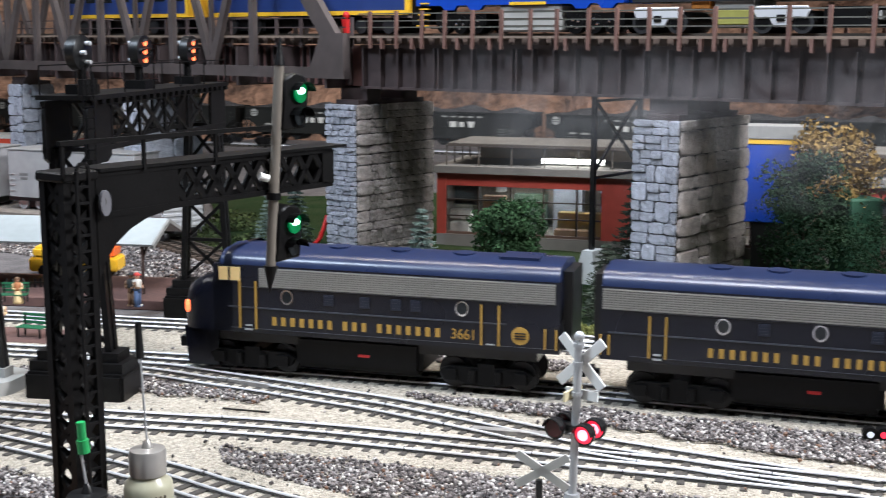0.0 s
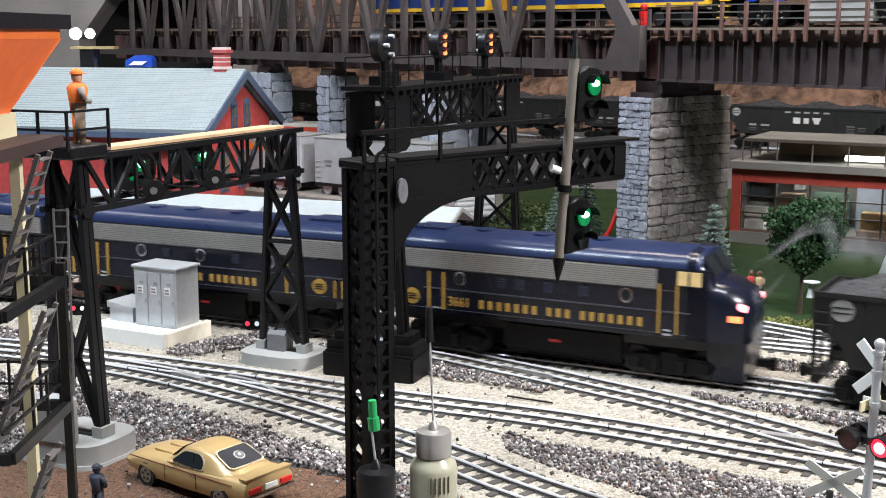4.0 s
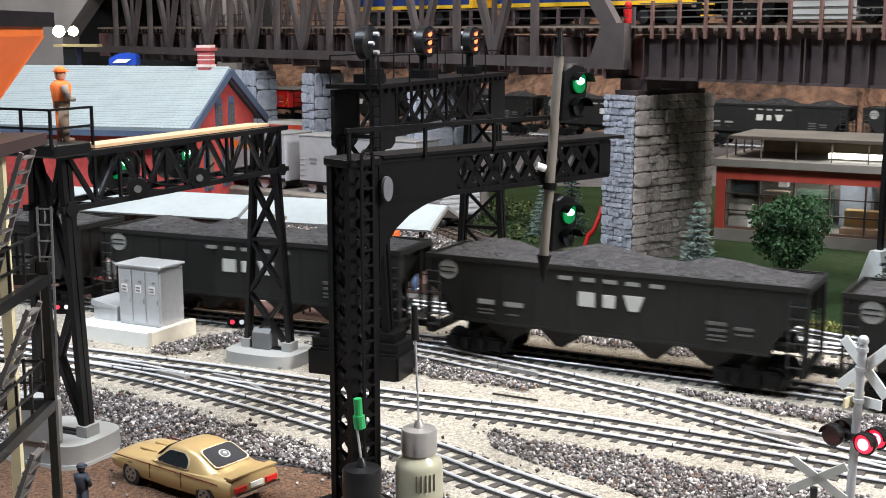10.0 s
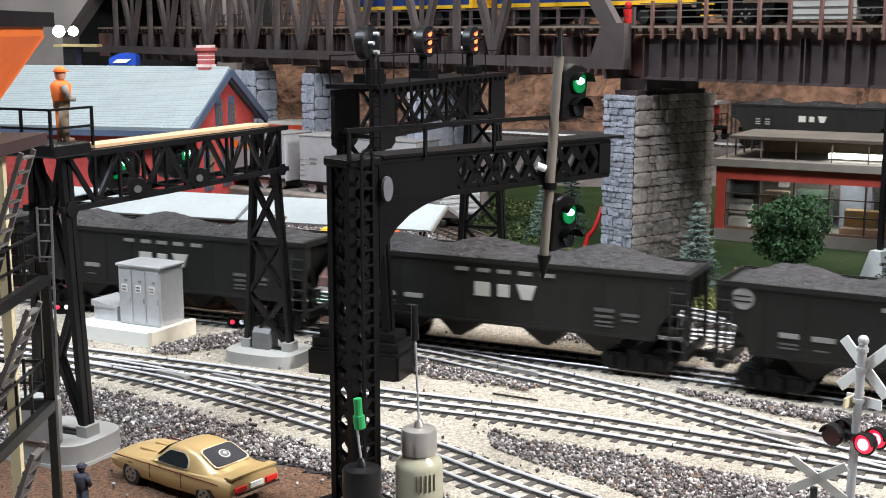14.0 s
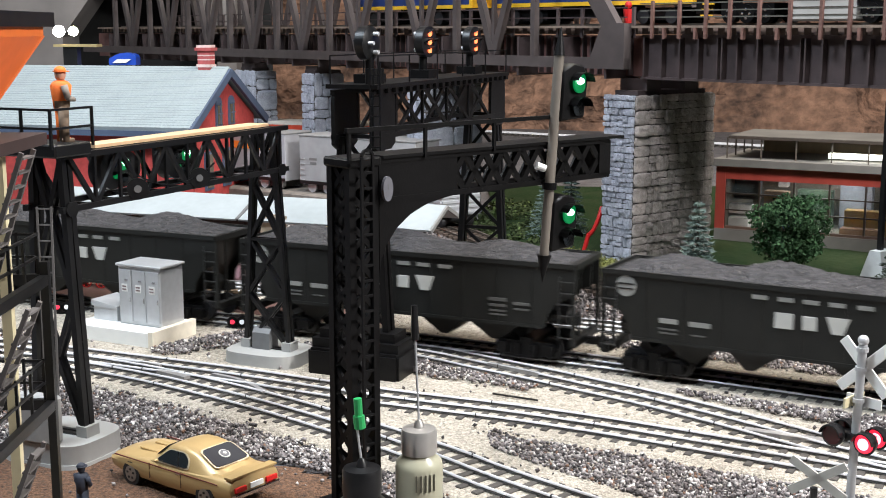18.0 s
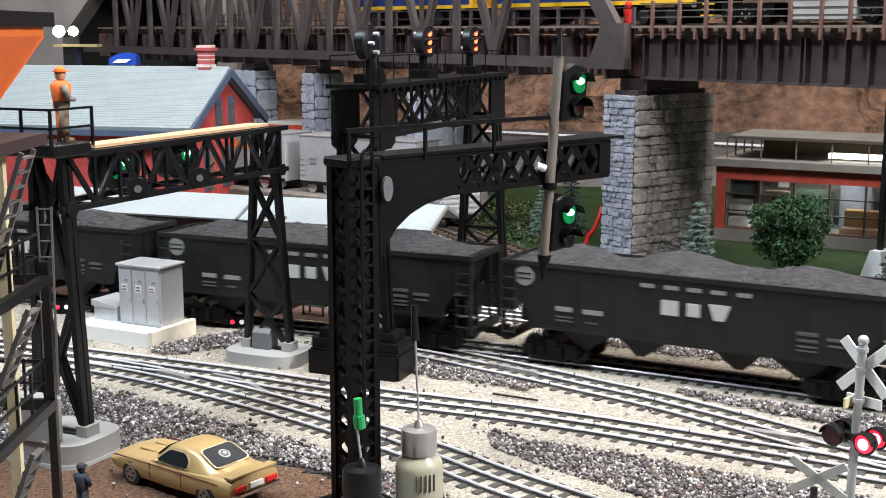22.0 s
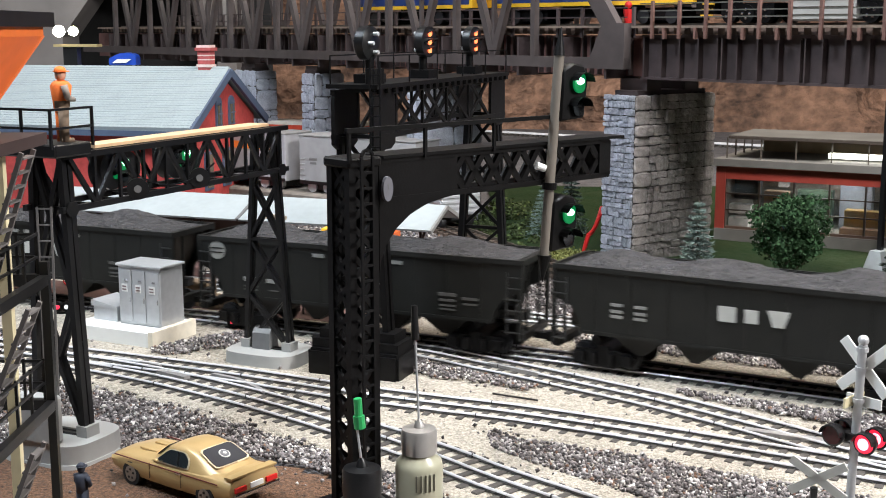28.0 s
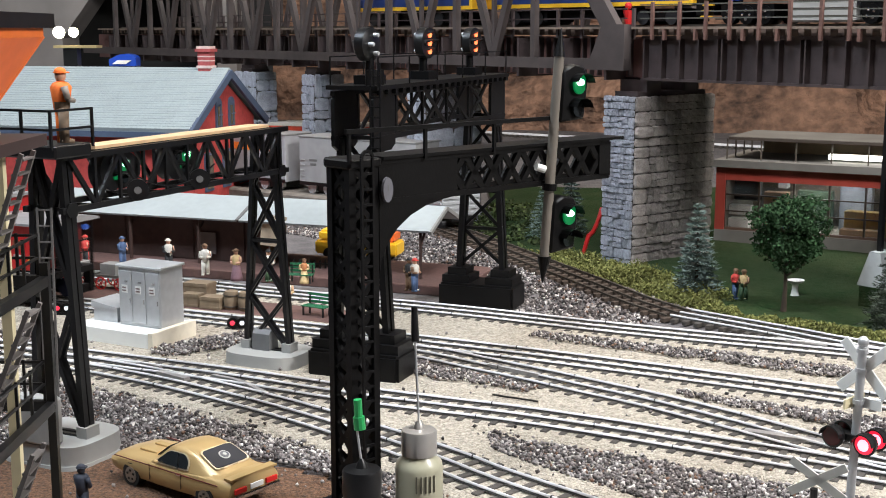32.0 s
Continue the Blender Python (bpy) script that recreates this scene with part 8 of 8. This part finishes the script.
for sx in (-1, 1):
    tr = part("truck", box(B(), sx * 0.055, 0, 0.004, 0.034, 0.044, 0.0065), BLACK, rg)
    for k in (-1, 1):
        for sy in (-1, 1):
            part("wheel", rod(B(), (sx * 0.055 + k * 0.011, sy * 0.016, 0.0052), (sx * 0.055 + k * 0.011, sy * 0.023, 0.0052), 0.0070, n=14), DWHEEL, tr)
bow = B()
pr = [Vector((0.172 + 0.020 * k / 9, 1.452 + 0.004 * k, 0.026 + 0.028 * (k / 9) ** 2.0)) for k in range(10)]
for a, b in zip([Vector((0.165, 1.450, 0.0))] + pr, pr):
    rod(bow, a, b, 0.0027, n=10)
solid("curved_pipe", bow, REDP, "bright red curved pipe in the shrubs by the stone pier", "pipe", smooth=True)
# blue wall and green hut far to the side
blue = thing("boxcar", "tall blue boxcar with yellow top stripe behind the trees", "railway car", Matrix.Translation((0.647, 1.335, 0.050)) @ Matrix.Rotation(radians(-28), 4, "Z"))
part("body", bevel(box(B(), 0, 0, 0.010, 0.150, 0.05, 0.090), 0.001, 1), CBLUE, blue)
part("top_stripe", box(B(), 0, 0, 0.100, 0.152, 0.052, 0.006), YELLOW, blue, "yellow stripe")
part("roof", box(B(), 0, 0, 0.106, 0.154, 0.054, 0.014), mat("boxcar_roof", (0.3, 0.3, 0.29), 0.6), blue, "grey roof")
part("truck", box(B(), -0.045, 0, -0.050, 0.04, 0.045, 0.062), BLACK, blue)
part("truck", box(B(), 0.045, 0, -0.050, 0.04, 0.045, 0.062), BLACK, blue)
solid("green_hut", bevel(box(B(), 0, 0, 0.0, 0.04, 0.04, 0.099), 0.002, 1), mat("hut_green", (0.02, 0.085, 0.045), 0.7), "small green hut between trees", "hut", Matrix.Translation((0.732, 1.205, 0.0)))


# ---- lawn, trees, shrubs, stones ----
lawn = B()
NXL, NYL = 60, 40
gl = []
for j in range(NYL + 1):
    row = []
    for i in range(NXL + 1):
        u, v = i / NXL, j / NYL
        # front edge follows the siding
        x = 0.075 + 1.25 * u
        front = max(1.40 - 1.55 * (x - 0.088), 1.062 - 0.72 * (x - 0.335)) if x > 0.088 else 1.44
        front += 0.012 * noise.noise(Vector((x * 30, 0, 4)))
        y = front + (2.1 - front) * v
        row.append(lawn.verts.new((x, y, 0.0035 * min(1, v * 14) + 0.003 * noise.noise(Vector((x * 18, y * 18, 2))) * min(1, v * 6))))
    gl.append(row)
for j in range(NYL):
    for i in range(NXL):
        lawn.faces.new((gl[j][i], gl[j][i + 1], gl[j + 1][i + 1], gl[j + 1][i]))
solid("lawn", lawn, GRASS, "dark green model grass lawn", "lawn", kind="structure", smooth=True)


def scatter(name, pieces, shape, material, label, category, kind="stuff", m=None):
    """Many small pieces in one mesh: pieces are (place, size, turn)."""
    base_v, base_f = shape
    n, k = len(pieces), len(base_v)
    P = np.array([p for p, s, q in pieces])
    S = np.array([s for p, s, q in pieces])
    Qs = np.array([q for p, s, q in pieces])
    V = (np.einsum("nij,kj->nki", Qs, base_v) * S[:, None, None] + P[:, None, :]).reshape(-1, 3)
    bf = np.array(base_f)
    F = (bf[None] + (np.arange(n) * k)[:, None, None]).reshape(-1, bf.shape[1])
    me = bpy.data.meshes.new(name)
    me.vertices.add(len(V))
    me.vertices.foreach_set("co", V.ravel().astype(np.float32))
    me.loops.add(F.size)
    me.loops.foreach_set("vertex_index", F.ravel().astype(np.int32))
    me.polygons.add(len(F))
    me.polygons.foreach_set("loop_start", np.arange(0, F.size, bf.shape[1], dtype=np.int32))
    me.update(calc_edges=True)
    me.materials.append(material)
    return me


def turns(rs, n):
    q = rs.normal(size=(n, 4))
    q /= np.linalg.norm(q, axis=1)[:, None]
    w, x, y, z = q.T
    return np.stack([1 - 2 * (y * y + z * z), 2 * (x * y - z * w), 2 * (x * z + y * w), 2 * (x * y + z * w), 1 - 2 * (x * x + z * z), 2 * (y * z - x * w), 2 * (x * z - y * w), 2 * (y * z + x * w), 1 - 2 * (x * x + y * y)], axis=1).reshape(n, 3, 3)


OCTA = (np.array([(1, 0, 0), (-0.9, 0.2, 0), (0, 1, 0.1), (0.1, -1, 0), (0, 0.1, 0.8), (0, 0, -0.8)], float), [(0, 2, 4), (2, 1, 4), (1, 3, 4), (3, 0, 4), (2, 0, 5), (1, 2, 5), (3, 1, 5), (0, 3, 5)])
LEAFS = (np.array([(-1, -0.45, 0), (0.2, -0.6, 0.25), (1, 0, 0.05), (0.2, 0.6, -0.2), (-1, 0.45, 0.1)], float), [(0, 1, 2, 3, 4)])
NEEDLE = (np.array([(-1, -0.2, 0), (1, -0.05, 0), (1, 0.05, 0), (-1, 0.2, 0)], float), [(0, 1, 2, 3)])
ns = np.random.RandomState(5)


def far_from_tracks(x, y, lines, lo):
    d = np.full(len(x), 9.0)
    for L in lines:
        P = np.array([(p.x, p.y) for p in L])
        for k in range(0, len(x), 2000):
            s = slice(k, k + 2000)
            d[s] = np.minimum(d[s], np.sqrt(((np.stack([x[s], y[s]], 1)[:, None] - P[None]) ** 2).sum(2)).min(1))
    return d


LINES = [smooth_line(p, 0.012) for p in (main_pts[24:36], T2[:10], T4, T5[1:13], T6[:9], T1)]
# loose ballast between the tracks
n = 330000
yy = 0.52 + 0.80 * ns.rand(n) ** 1.4
xx = ns.uniform(-0.46, 0.72, n) * yy
d = far_from_tracks(xx, yy, LINES, 0.03)
wob = np.array([noise.noise(Vector((a * 40, b * 40, 0))) + 0.6 * noise.noise(Vector((a * 120, b * 120, 7))) for a, b in zip(xx, yy)])


def line_y(pts, x):
    p = np.array(sorted((a[0], a[1]) for a in pts))
    return np.interp(x, p[:, 0], p[:, 1])


def strip(a, b, w0, w1):
    """Nearness to a gravel strip from a to b with half widths w0 and w1, positive inside."""
    a, b = np.array(a), np.array(b)
    v = b - a
    t = np.clip(((xx - a[0]) * v[0] + (yy - a[1]) * v[1]) / (v @ v), 0, 1)
    return (w0 + (w1 - w0) * t) - np.hypot(xx - a[0] - t * v[0], yy - a[1] - t * v[1])


front = np.minimum(line_y(T5, xx) - 0.046, np.where(xx < 0.03, line_y(T6, xx) - 0.052, 9.0)) - yy
front = np.where((xx > 0.0) & (d < 0.040), -1.0, front)
inner = front < 0.0
patch = np.maximum.reduce([front, strip((-0.055, 0.968), (0.058, 0.888), 0.017, 0.009), strip((0.085, 1.048), (0.30, 0.935), 0.010, 0.016), strip((0.175, 0.872), (0.26, 0.815), 0.005, 0.014), strip((0.26, 0.815), (0.52, 0.625), 0.014, 0.04), strip((-0.225, 0.995), (-0.17, 1.035), 0.018, 0.022), strip((-0.135, 1.0), (-0.05, 0.99), 0.016, 0.012), strip((-0.42, 1.06), (-0.33, 1.02), 0.02, 0.012)])
keep = (patch + 0.007 * wob > 0) & (d > 0.021) & (((xx + 0.20) / 0.158) ** 2 + ((yy - 0.650) / 0.104) ** 2 > 1.0)
keep |= (d > 0.02) & (ns.rand(n) < 0.004) & (yy < 1.06)
xx, yy = xx[keep][:120000], yy[keep][:120000]
Q = turns(ns, len(xx))
sz = 0.0009 + 0.0012 * ns.rand(len(xx)) ** 2
lift = np.where(inner[keep][:len(xx)], 0.0036, 0.0020)
pcs = [(np.array((a, b, 0.0014 + e + s * 0.4 + ns.rand() * 0.0012)), s, q) for a, b, s, q, e in zip(xx, yy, sz, Q, lift)]
tagged(new("ballast_stones", scatter("ballast_stones", pcs, OCTA, STONE, "", "")), "grey, white and black loose ballast stones", "gravel", kind="stuff")
# stones beside the branch line
L0 = smooth_line(T0, 0.01)
pcs = []
NB = 26000
Q = turns(ns, NB)
for k in range(NB):
    i = ns.randint(1, len(L0) - 1)
    nrm, fwd = side_of(L0, i)
    o = ns.choice((-1, 1)) * (0.021 + 0.085 * ns.rand() ** 1.2)
    p = L0[i] + nrm * o + fwd * ns.uniform(-0.012, 0.012)
    z = p.z if abs(o) < 0.026 else max(p.z * (1 - (abs(o) - 0.026) / 0.034), 0.0)
    pcs.append((np.array((p.x, p.y, z + 0.0008)), 0.0011 + 0.0016 * ns.rand() ** 2, Q[k]))
tagged(new("ballast_stones", scatter("ballast_stones", pcs, OCTA, STONE, "", "")), "grey gravel along the dark branch track", "gravel", kind="stuff")


def leaf_tree(m, h, crown_r, crown_h, trunk_h, material, label, n, seed, kind="tree", clumps=26):
    rs = np.random.RandomState(seed)
    rr = random.Random(seed)
    th = thing("tree", label, "tree", m, "model trees")
    bm = B()
    rod(bm, (0, 0, -0.002), (0.001, 0, trunk_h * 0.55), h * 0.026, h * 0.017, 9)
    rod(bm, (0.001, 0, trunk_h * 0.55), (0.0, 0.001, h * 0.75), h * 0.017, h * 0.005, 8)
    for k in range(9):
        a = k * 2.4
        z = trunk_h * 0.8 + k * crown_h * 0.06
        rod(bm, (0, 0, z), (math.cos(a) * crown_r * 0.7, math.sin(a) * crown_r * 0.7, z + crown_h * 0.22), h * 0.010, h * 0.003, 6)
    part("trunk", bm, BARK, th)
    cs_ = []
    for k in range(clumps):
        v = rs.normal(size=3)
        v /= np.linalg.norm(v)
        f = 0.45 + 0.42 * rs.rand()
        cs_.append((np.array((v[0] * crown_r * f, v[1] * crown_r * f, h - crown_h / 2 + v[2] * crown_h / 2 * f)), crown_r * rs.uniform(0.28, 0.48)))
    Q = turns(rs, n)
    pcs = []
    for k in range(n):
        c, r = cs_[rs.randint(clumps)]
        v = rs.normal(size=3)
        v /= np.linalg.norm(v)
        pcs.append((c + v * r * (0.55 + 0.5 * rs.rand()) * np.array((1, 1, 0.8)), h * rs.uniform(0.009, 0.017), Q[k]))
    part("crown", scatter("crown", pcs, LEAFS, material, "", ""), None, th)
    return th


def spruce(m, h, r, material, label, n, seed):
    rs = np.random.RandomState(seed)
    th = thing("tree", label, "tree", m, "model trees")
    bm = B()
    rod(bm, (0, 0, -0.002), (0, 0, h * 0.95), h * 0.022, h * 0.004, 8)
    part("trunk", bm, BARK, th)
    pcs = []
    levels = 15
    for L in range(levels):
        f = L / levels
        z = h * (0.06 + 0.90 * f)
        rad = r * (1 - f) ** 0.85 + r * 0.05
        nb = 11 - int(6 * f)
        for b in range(nb):
            a = b * math.tau / nb + L * 0.9 + rs.uniform(-0.2, 0.2)
            L2 = rad * rs.uniform(0.75, 1.12)
            for k in range(int(n / (levels * 8))):
                t = rs.rand() ** 0.7
                p = np.array((math.cos(a) * L2 * t, math.sin(a) * L2 * t, z - 0.18 * L2 * t + rs.uniform(-0.012, 0.012) * h))
                p[:2] += rs.normal(size=2) * L2 * 0.09
                d = np.array((math.cos(a + rs.uniform(-0.9, 0.9)), math.sin(a + rs.uniform(-0.9, 0.9)), rs.uniform(-0.2, 0.5)))
                d /= np.linalg.norm(d)
                u = np.cross(d, rs.normal(size=3))
                u /= np.linalg.norm(u)
                pcs.append((p, h * rs.uniform(0.018, 0.030), np.stack([d, u, np.cross(d, u)], 1)))
    part("crown", scatter("crown", pcs, (NEEDLE[0] * np.array((1, 1.6, 1)), NEEDLE[1]), material, "", ""), None, th)
    return th


leaf_tree(Matrix.Translation((0.322, 1.150, 0.003)), 0.118, 0.036, 0.080, 0.042, LEAF, "round-crowned green tree on the lawn", 9000, 3)
spruce(Matrix.Translation((0.254, 1.222, 0.003)), 0.102, 0.025, SPRUCE, "frosted blue-green spruce on the lawn", 4200, 4)
spruce(Matrix.Translation((0.129, 1.560, 0.003)), 0.080, 0.024, SPRUCE, "frosted blue-green spruce beside the bridge", 2600, 5)
spruce(Matrix.Translation((0.166, 1.600, 0.003)), 0.094, 0.024, SPRUCE, "tall blue-green spruce beside the bridge", 2600, 6)
spruce(Matrix.Translation((0.402, 1.085, 0.002)), 0.082, 0.030, mat("dark_spruce", (0.045, 0.058, 0.04), 0.9, var=0.45, scale=200, rand=0.5), "dark green conifer at the lawn's edge", 3600, 7)
spruce(Matrix.Translation((0.482, 1.215, 0.002)), 0.132, 0.034, MATS["dark_spruce"], "dark slender conifer by the stone pier", 3600, 8)
for k, (x, y, h, r, mt, lab) in enumerate(((0.628, 1.13, 0.130, 0.046, LEAFD, "dark green leafy tree"), (0.662, 1.19, 0.160, 0.048, LEAFD, "tall dark green leafy tree"), (0.722, 1.235, 0.198, 0.052, AUTUMN, "tall tree in yellow-brown autumn leaf"), (0.795, 1.13, 0.175, 0.062, LEAFD, "dark green leafy tree"), (0.90, 1.16, 0.17, 0.065, AUTUMN, "tree in yellow-brown autumn leaf"), (0.70, 1.10, 0.092, 0.050, LEAFD, "low dark green tree"))):
    leaf_tree(Matrix.Translation((x, y, 0.0)), h, r, h * 0.80, h * 0.25, mt, lab, 4200, 30 + k, clumps=34)
# shrubs along the lawn's edge and round the pier
pcs = []
Q = turns(ns, 9000)
k = 0
for c in range(330):
    x = 0.080 + 0.30 * ns.rand()
    f = max(1.40 - 1.55 * (x - 0.088), 1.062 - 0.72 * (x - 0.335))
    off = 0.004 + (0.075 * ns.rand() ** 2 if x < 0.24 else 0.018 * ns.rand())
    cx, cy, r = x + off * 0.75, f + off * 0.6, 0.006 + 0.012 * ns.rand()
    if x > 0.24:
        r *= 0.45
    for j in range(170):
        v = ns.normal(size=3)
        v /= np.linalg.norm(v)
        v[2] = abs(v[2])
        pcs.append((np.array((cx, cy, 0.002)) + v * r * (0.5 + 0.6 * ns.rand()), 0.0009 + 0.0009 * ns.rand(), Q[k % 9000]))
        k += 1
tagged(new("shrubs", scatter("shrubs", pcs, LEAFS, SHRUB, "", "")), "olive-yellow foam shrubs along the lawn's edge", "shrubs", kind="stuff")
pcs = []
for c in range(90):
    x, y = ns.uniform(0.02, 0.16), ns.uniform(1.50, 1.85)
    r = 0.006 + 0.012 * ns.rand()
    for j in range(50):
        v = ns.normal(size=3)
        v /= np.linalg.norm(v)
        v[2] = abs(v[2])
        pcs.append((np.array((x, y, 0.0)) + v * r * (0.5 + 0.6 * ns.rand()), 0.002 + 0.0016 * ns.rand(), Q[ns.randint(9000)]))
tagged(new("shrubs", scatter("shrubs", pcs, LEAFS, mat("mid_shrub", (0.085, 0.12, 0.035), 0.9, var=0.5, scale=200, rand=0.6), "", "")), "mixed green shrubs behind the branch track", "shrubs", kind="stuff")


# ---- pieces of the setting: rails and ties ----
track("main_track", main_pts, "three-rail main track with bright rails on dark ties", in_view)
track("station_track", T2, "three-rail station track with bright rails on dark ties", in_view)
track("crossover_track", T4, "three-rail crossover track between two main lines", in_view)
track("front_track", T5, "three-rail front track with bright rails on dark ties", in_view)
track("curved_track", T6, "curved three-rail track leading to the table's edge", in_view)
track("siding_track", T1, "three-rail siding turnout with bright rails", in_view)
track("branch_track", T0, "dark two-rail branch track on a gravel bank", in_view, rails=(-0.016, 0.0, 0.016), rail_mat=DRAIL, tie_mat=BTIE)


# castings of the turnouts and a loose cable
CAST = mat("grey_casting", (0.30, 0.29, 0.28), 0.45, 0.3, var=0.25, scale=200)
for pts, w, h in (([(-0.218, 0.9262), (-0.204, 0.9150), (-0.1915, 0.9055)], 0.0030, 0.0078), ([(-0.1751, 0.9163), (-0.1517, 0.8993), (-0.127, 0.867)], 0.0018, 0.0076), ([(-0.2615, 0.9655), (-0.238, 0.9520), (-0.2175, 0.9388)], 0.0016, 0.0076), ([(0.198, 0.7842), (0.222, 0.7720), (0.2442, 0.7602)], 0.0034, 0.0074), ([(0.285, 1.0330), (0.302, 1.0180), (0.321, 1.0030)], 0.0026, 0.0076), ([(0.036, 0.9470), (0.056, 0.9310), (0.074, 0.9165)], 0.0020, 0.0078)):
    bm = B()
    ribbon(bm, smooth_line(pts, 0.004), -w, w, 0.0046, h)
    solid("turnout_casting", bm, CAST, "grey metal turnout casting between the rails", "turnout", kind="structure")
bm = B()
line = smooth_line([(0.036, 0.8690), (0.0460, 0.8632), (0.0570, 0.8575), (0.0680, 0.8515)], 0.004)
ribbon(bm, line, -0.0006, 0.0006, 0.0050, 0.0062)
solid("cable", bm, BLACK, "thin black cable lying beside the rails", "cable")


# ---- smoke of the diesel units: thin sheets that rise behind them ----
def smoke_material():
    m = bpy.data.materials.new("thin_smoke")
    m.use_nodes = True
    nt = m.node_tree
    bs = nt.nodes["Principled BSDF"]
    N, L = nt.nodes.new, nt.links.new
    bs.inputs["Base Color"].default_value = (0.82, 0.82, 0.84, 1)
    bs.inputs["Roughness"].default_value = 1.0
    bs.inputs["Specular IOR Level"].default_value = 0.0
    fade = N("ShaderNodeAttribute")
    fade.attribute_name = "thickness"
    co = N("ShaderNodeTexCoord")
    n1 = N("ShaderNodeTexNoise")
    n1.inputs["Scale"].default_value, n1.inputs["Detail"].default_value, n1.inputs["Distortion"].default_value = 26, 5, 1.2
    L(co.outputs["Object"], n1.inputs["Vector"])
    mr = N("ShaderNodeMapRange")
    mr.inputs["From Min"].default_value, mr.inputs["From Max"].default_value = 0.36, 0.74
    L(n1.outputs["Fac"], mr.inputs["Value"])
    mul = N("ShaderNodeMath")
    mul.operation = "MULTIPLY"
    L(fade.outputs["Fac"], mul.inputs[0])
    L(mr.outputs["Result"], mul.inputs[1])
    L(mul.outputs[0], bs.inputs["Alpha"])
    return m


SMOKE = smoke_material()


def smoke_mesh(name, verts, faces, dense):
    me = bpy.data.meshes.new(name)
    me.from_pydata(verts, [], faces)
    me.attributes.new("thickness", "FLOAT", "POINT").data.foreach_set("value", dense)
    me.materials.append(SMOKE)
    me.shade_smooth()
    return me


def smoke_cloud(hx, hz, k, seed):
    """Three bowed sheets, one behind the other, thinning out to their rims."""
    V, F, D = [], [], []
    for sheet in range(3):
        o = len(V)
        for j in range(13):
            for i in range(25):
                u, v = i / 12 - 1, j / 6 - 1
                w = 0.010 * noise.noise(Vector((u * 2 + seed, v * 2, sheet * 3.0)))
                V.append((u * hx, (sheet - 1) * 0.014 + w, v * hz))
                D.append(k * max(0.0, 1 - u * u) * max(0.0, 1 - v * v))
        F += [(o + j * 25 + i, o + j * 25 + i + 1, o + (j + 1) * 25 + i + 1, o + (j + 1) * 25 + i) for j in range(12) for i in range(24)]
    return tagged(new("smoke_cloud", smoke_mesh("smoke_cloud", V, F, D)), "thin grey smoke drifting up from the diesels", "smoke", "smoke of the train")


def smoke_wisp(seed, k):
    """A curling band of smoke, dense along its middle."""
    rs = random.Random(seed)
    V, F, D = [], [], []
    n = 60
    a = rs.uniform(0, 6)
    for band in range(2):
        o = len(V)
        for i in range(n + 1):
            t = i / n
            x = -0.060 + 0.120 * t + 0.012 * math.sin(7 * t + a + band)
            z = 0.017 * math.sin(4.5 * t + a + 0.6 * band) + 0.008 * math.sin(11 * t + 2 * a)
            w = 0.0035 + 0.006 * abs(math.sin(3 * t + a + band))
            for q in range(5):
                f = q / 2 - 1
                V.append((x + 0.4 * w * f, 0.010 * math.sin(5 * t + a) + 0.006 * band, z + w * f))
                D.append(k * (1 - f * f) * min(1.0, 6 * t, 6 * (1 - t)))
        F += [(o + i * 5 + q, o + i * 5 + q + 1, o + (i + 1) * 5 + q + 1, o + (i + 1) * 5 + q) for i in range(n) for q in range(4)]
    return tagged(new("smoke_wisp", smoke_mesh("smoke_wisp", V, F, D)), "thin curling white wisp of engine smoke", "smoke", "smoke of the train")


def rise(ob, s0, s_out, z_in, speed, top):
    """Smoke travels inside its unit to s_out, then climbs and stays under the ceiling."""
    rows = []
    t_out = (s0 - s_out) / SPEED
    for i in range(65):
        t = i * 0.5
        p = line_at(max(s0 - SPEED * t, s_out))
        d = line_at(s_out + 0.1) - line_at(s_out - 0.1)
        up = max(t - t_out, 0.0)
        rows.append((t, Matrix.Translation((p.x - 0.004 * min(up, 8.0), p.y, min(z_in + speed * up, top))) @ Matrix.Rotation(math.atan2(d.y, d.x), 4, "Z")))
    walk(ob, rows)


def motions():
    for ob, s0 in TRAIN:
        ride(ob, s0)
    rise(smoke_cloud(0.150, 0.060, 0.06, 1.0), 0.50, 0.50, 0.205, 0.032, 0.95)
    rise(smoke_cloud(0.110, 0.050, 0.06, 4.0), 0.32, 0.32, 0.215, 0.032, 0.95)
    rise(smoke_cloud(0.130, 0.024, 0.15, 7.0), 0.178, 0.02, 0.070, 0.085, 0.95)
    for k, s_out in enumerate((0.42, 0.31, 0.20, 0.07, -0.06)):
        rise(smoke_wisp(k + 1, 0.30), 1.168, s_out, 0.072, 0.046, 0.95)


motions()
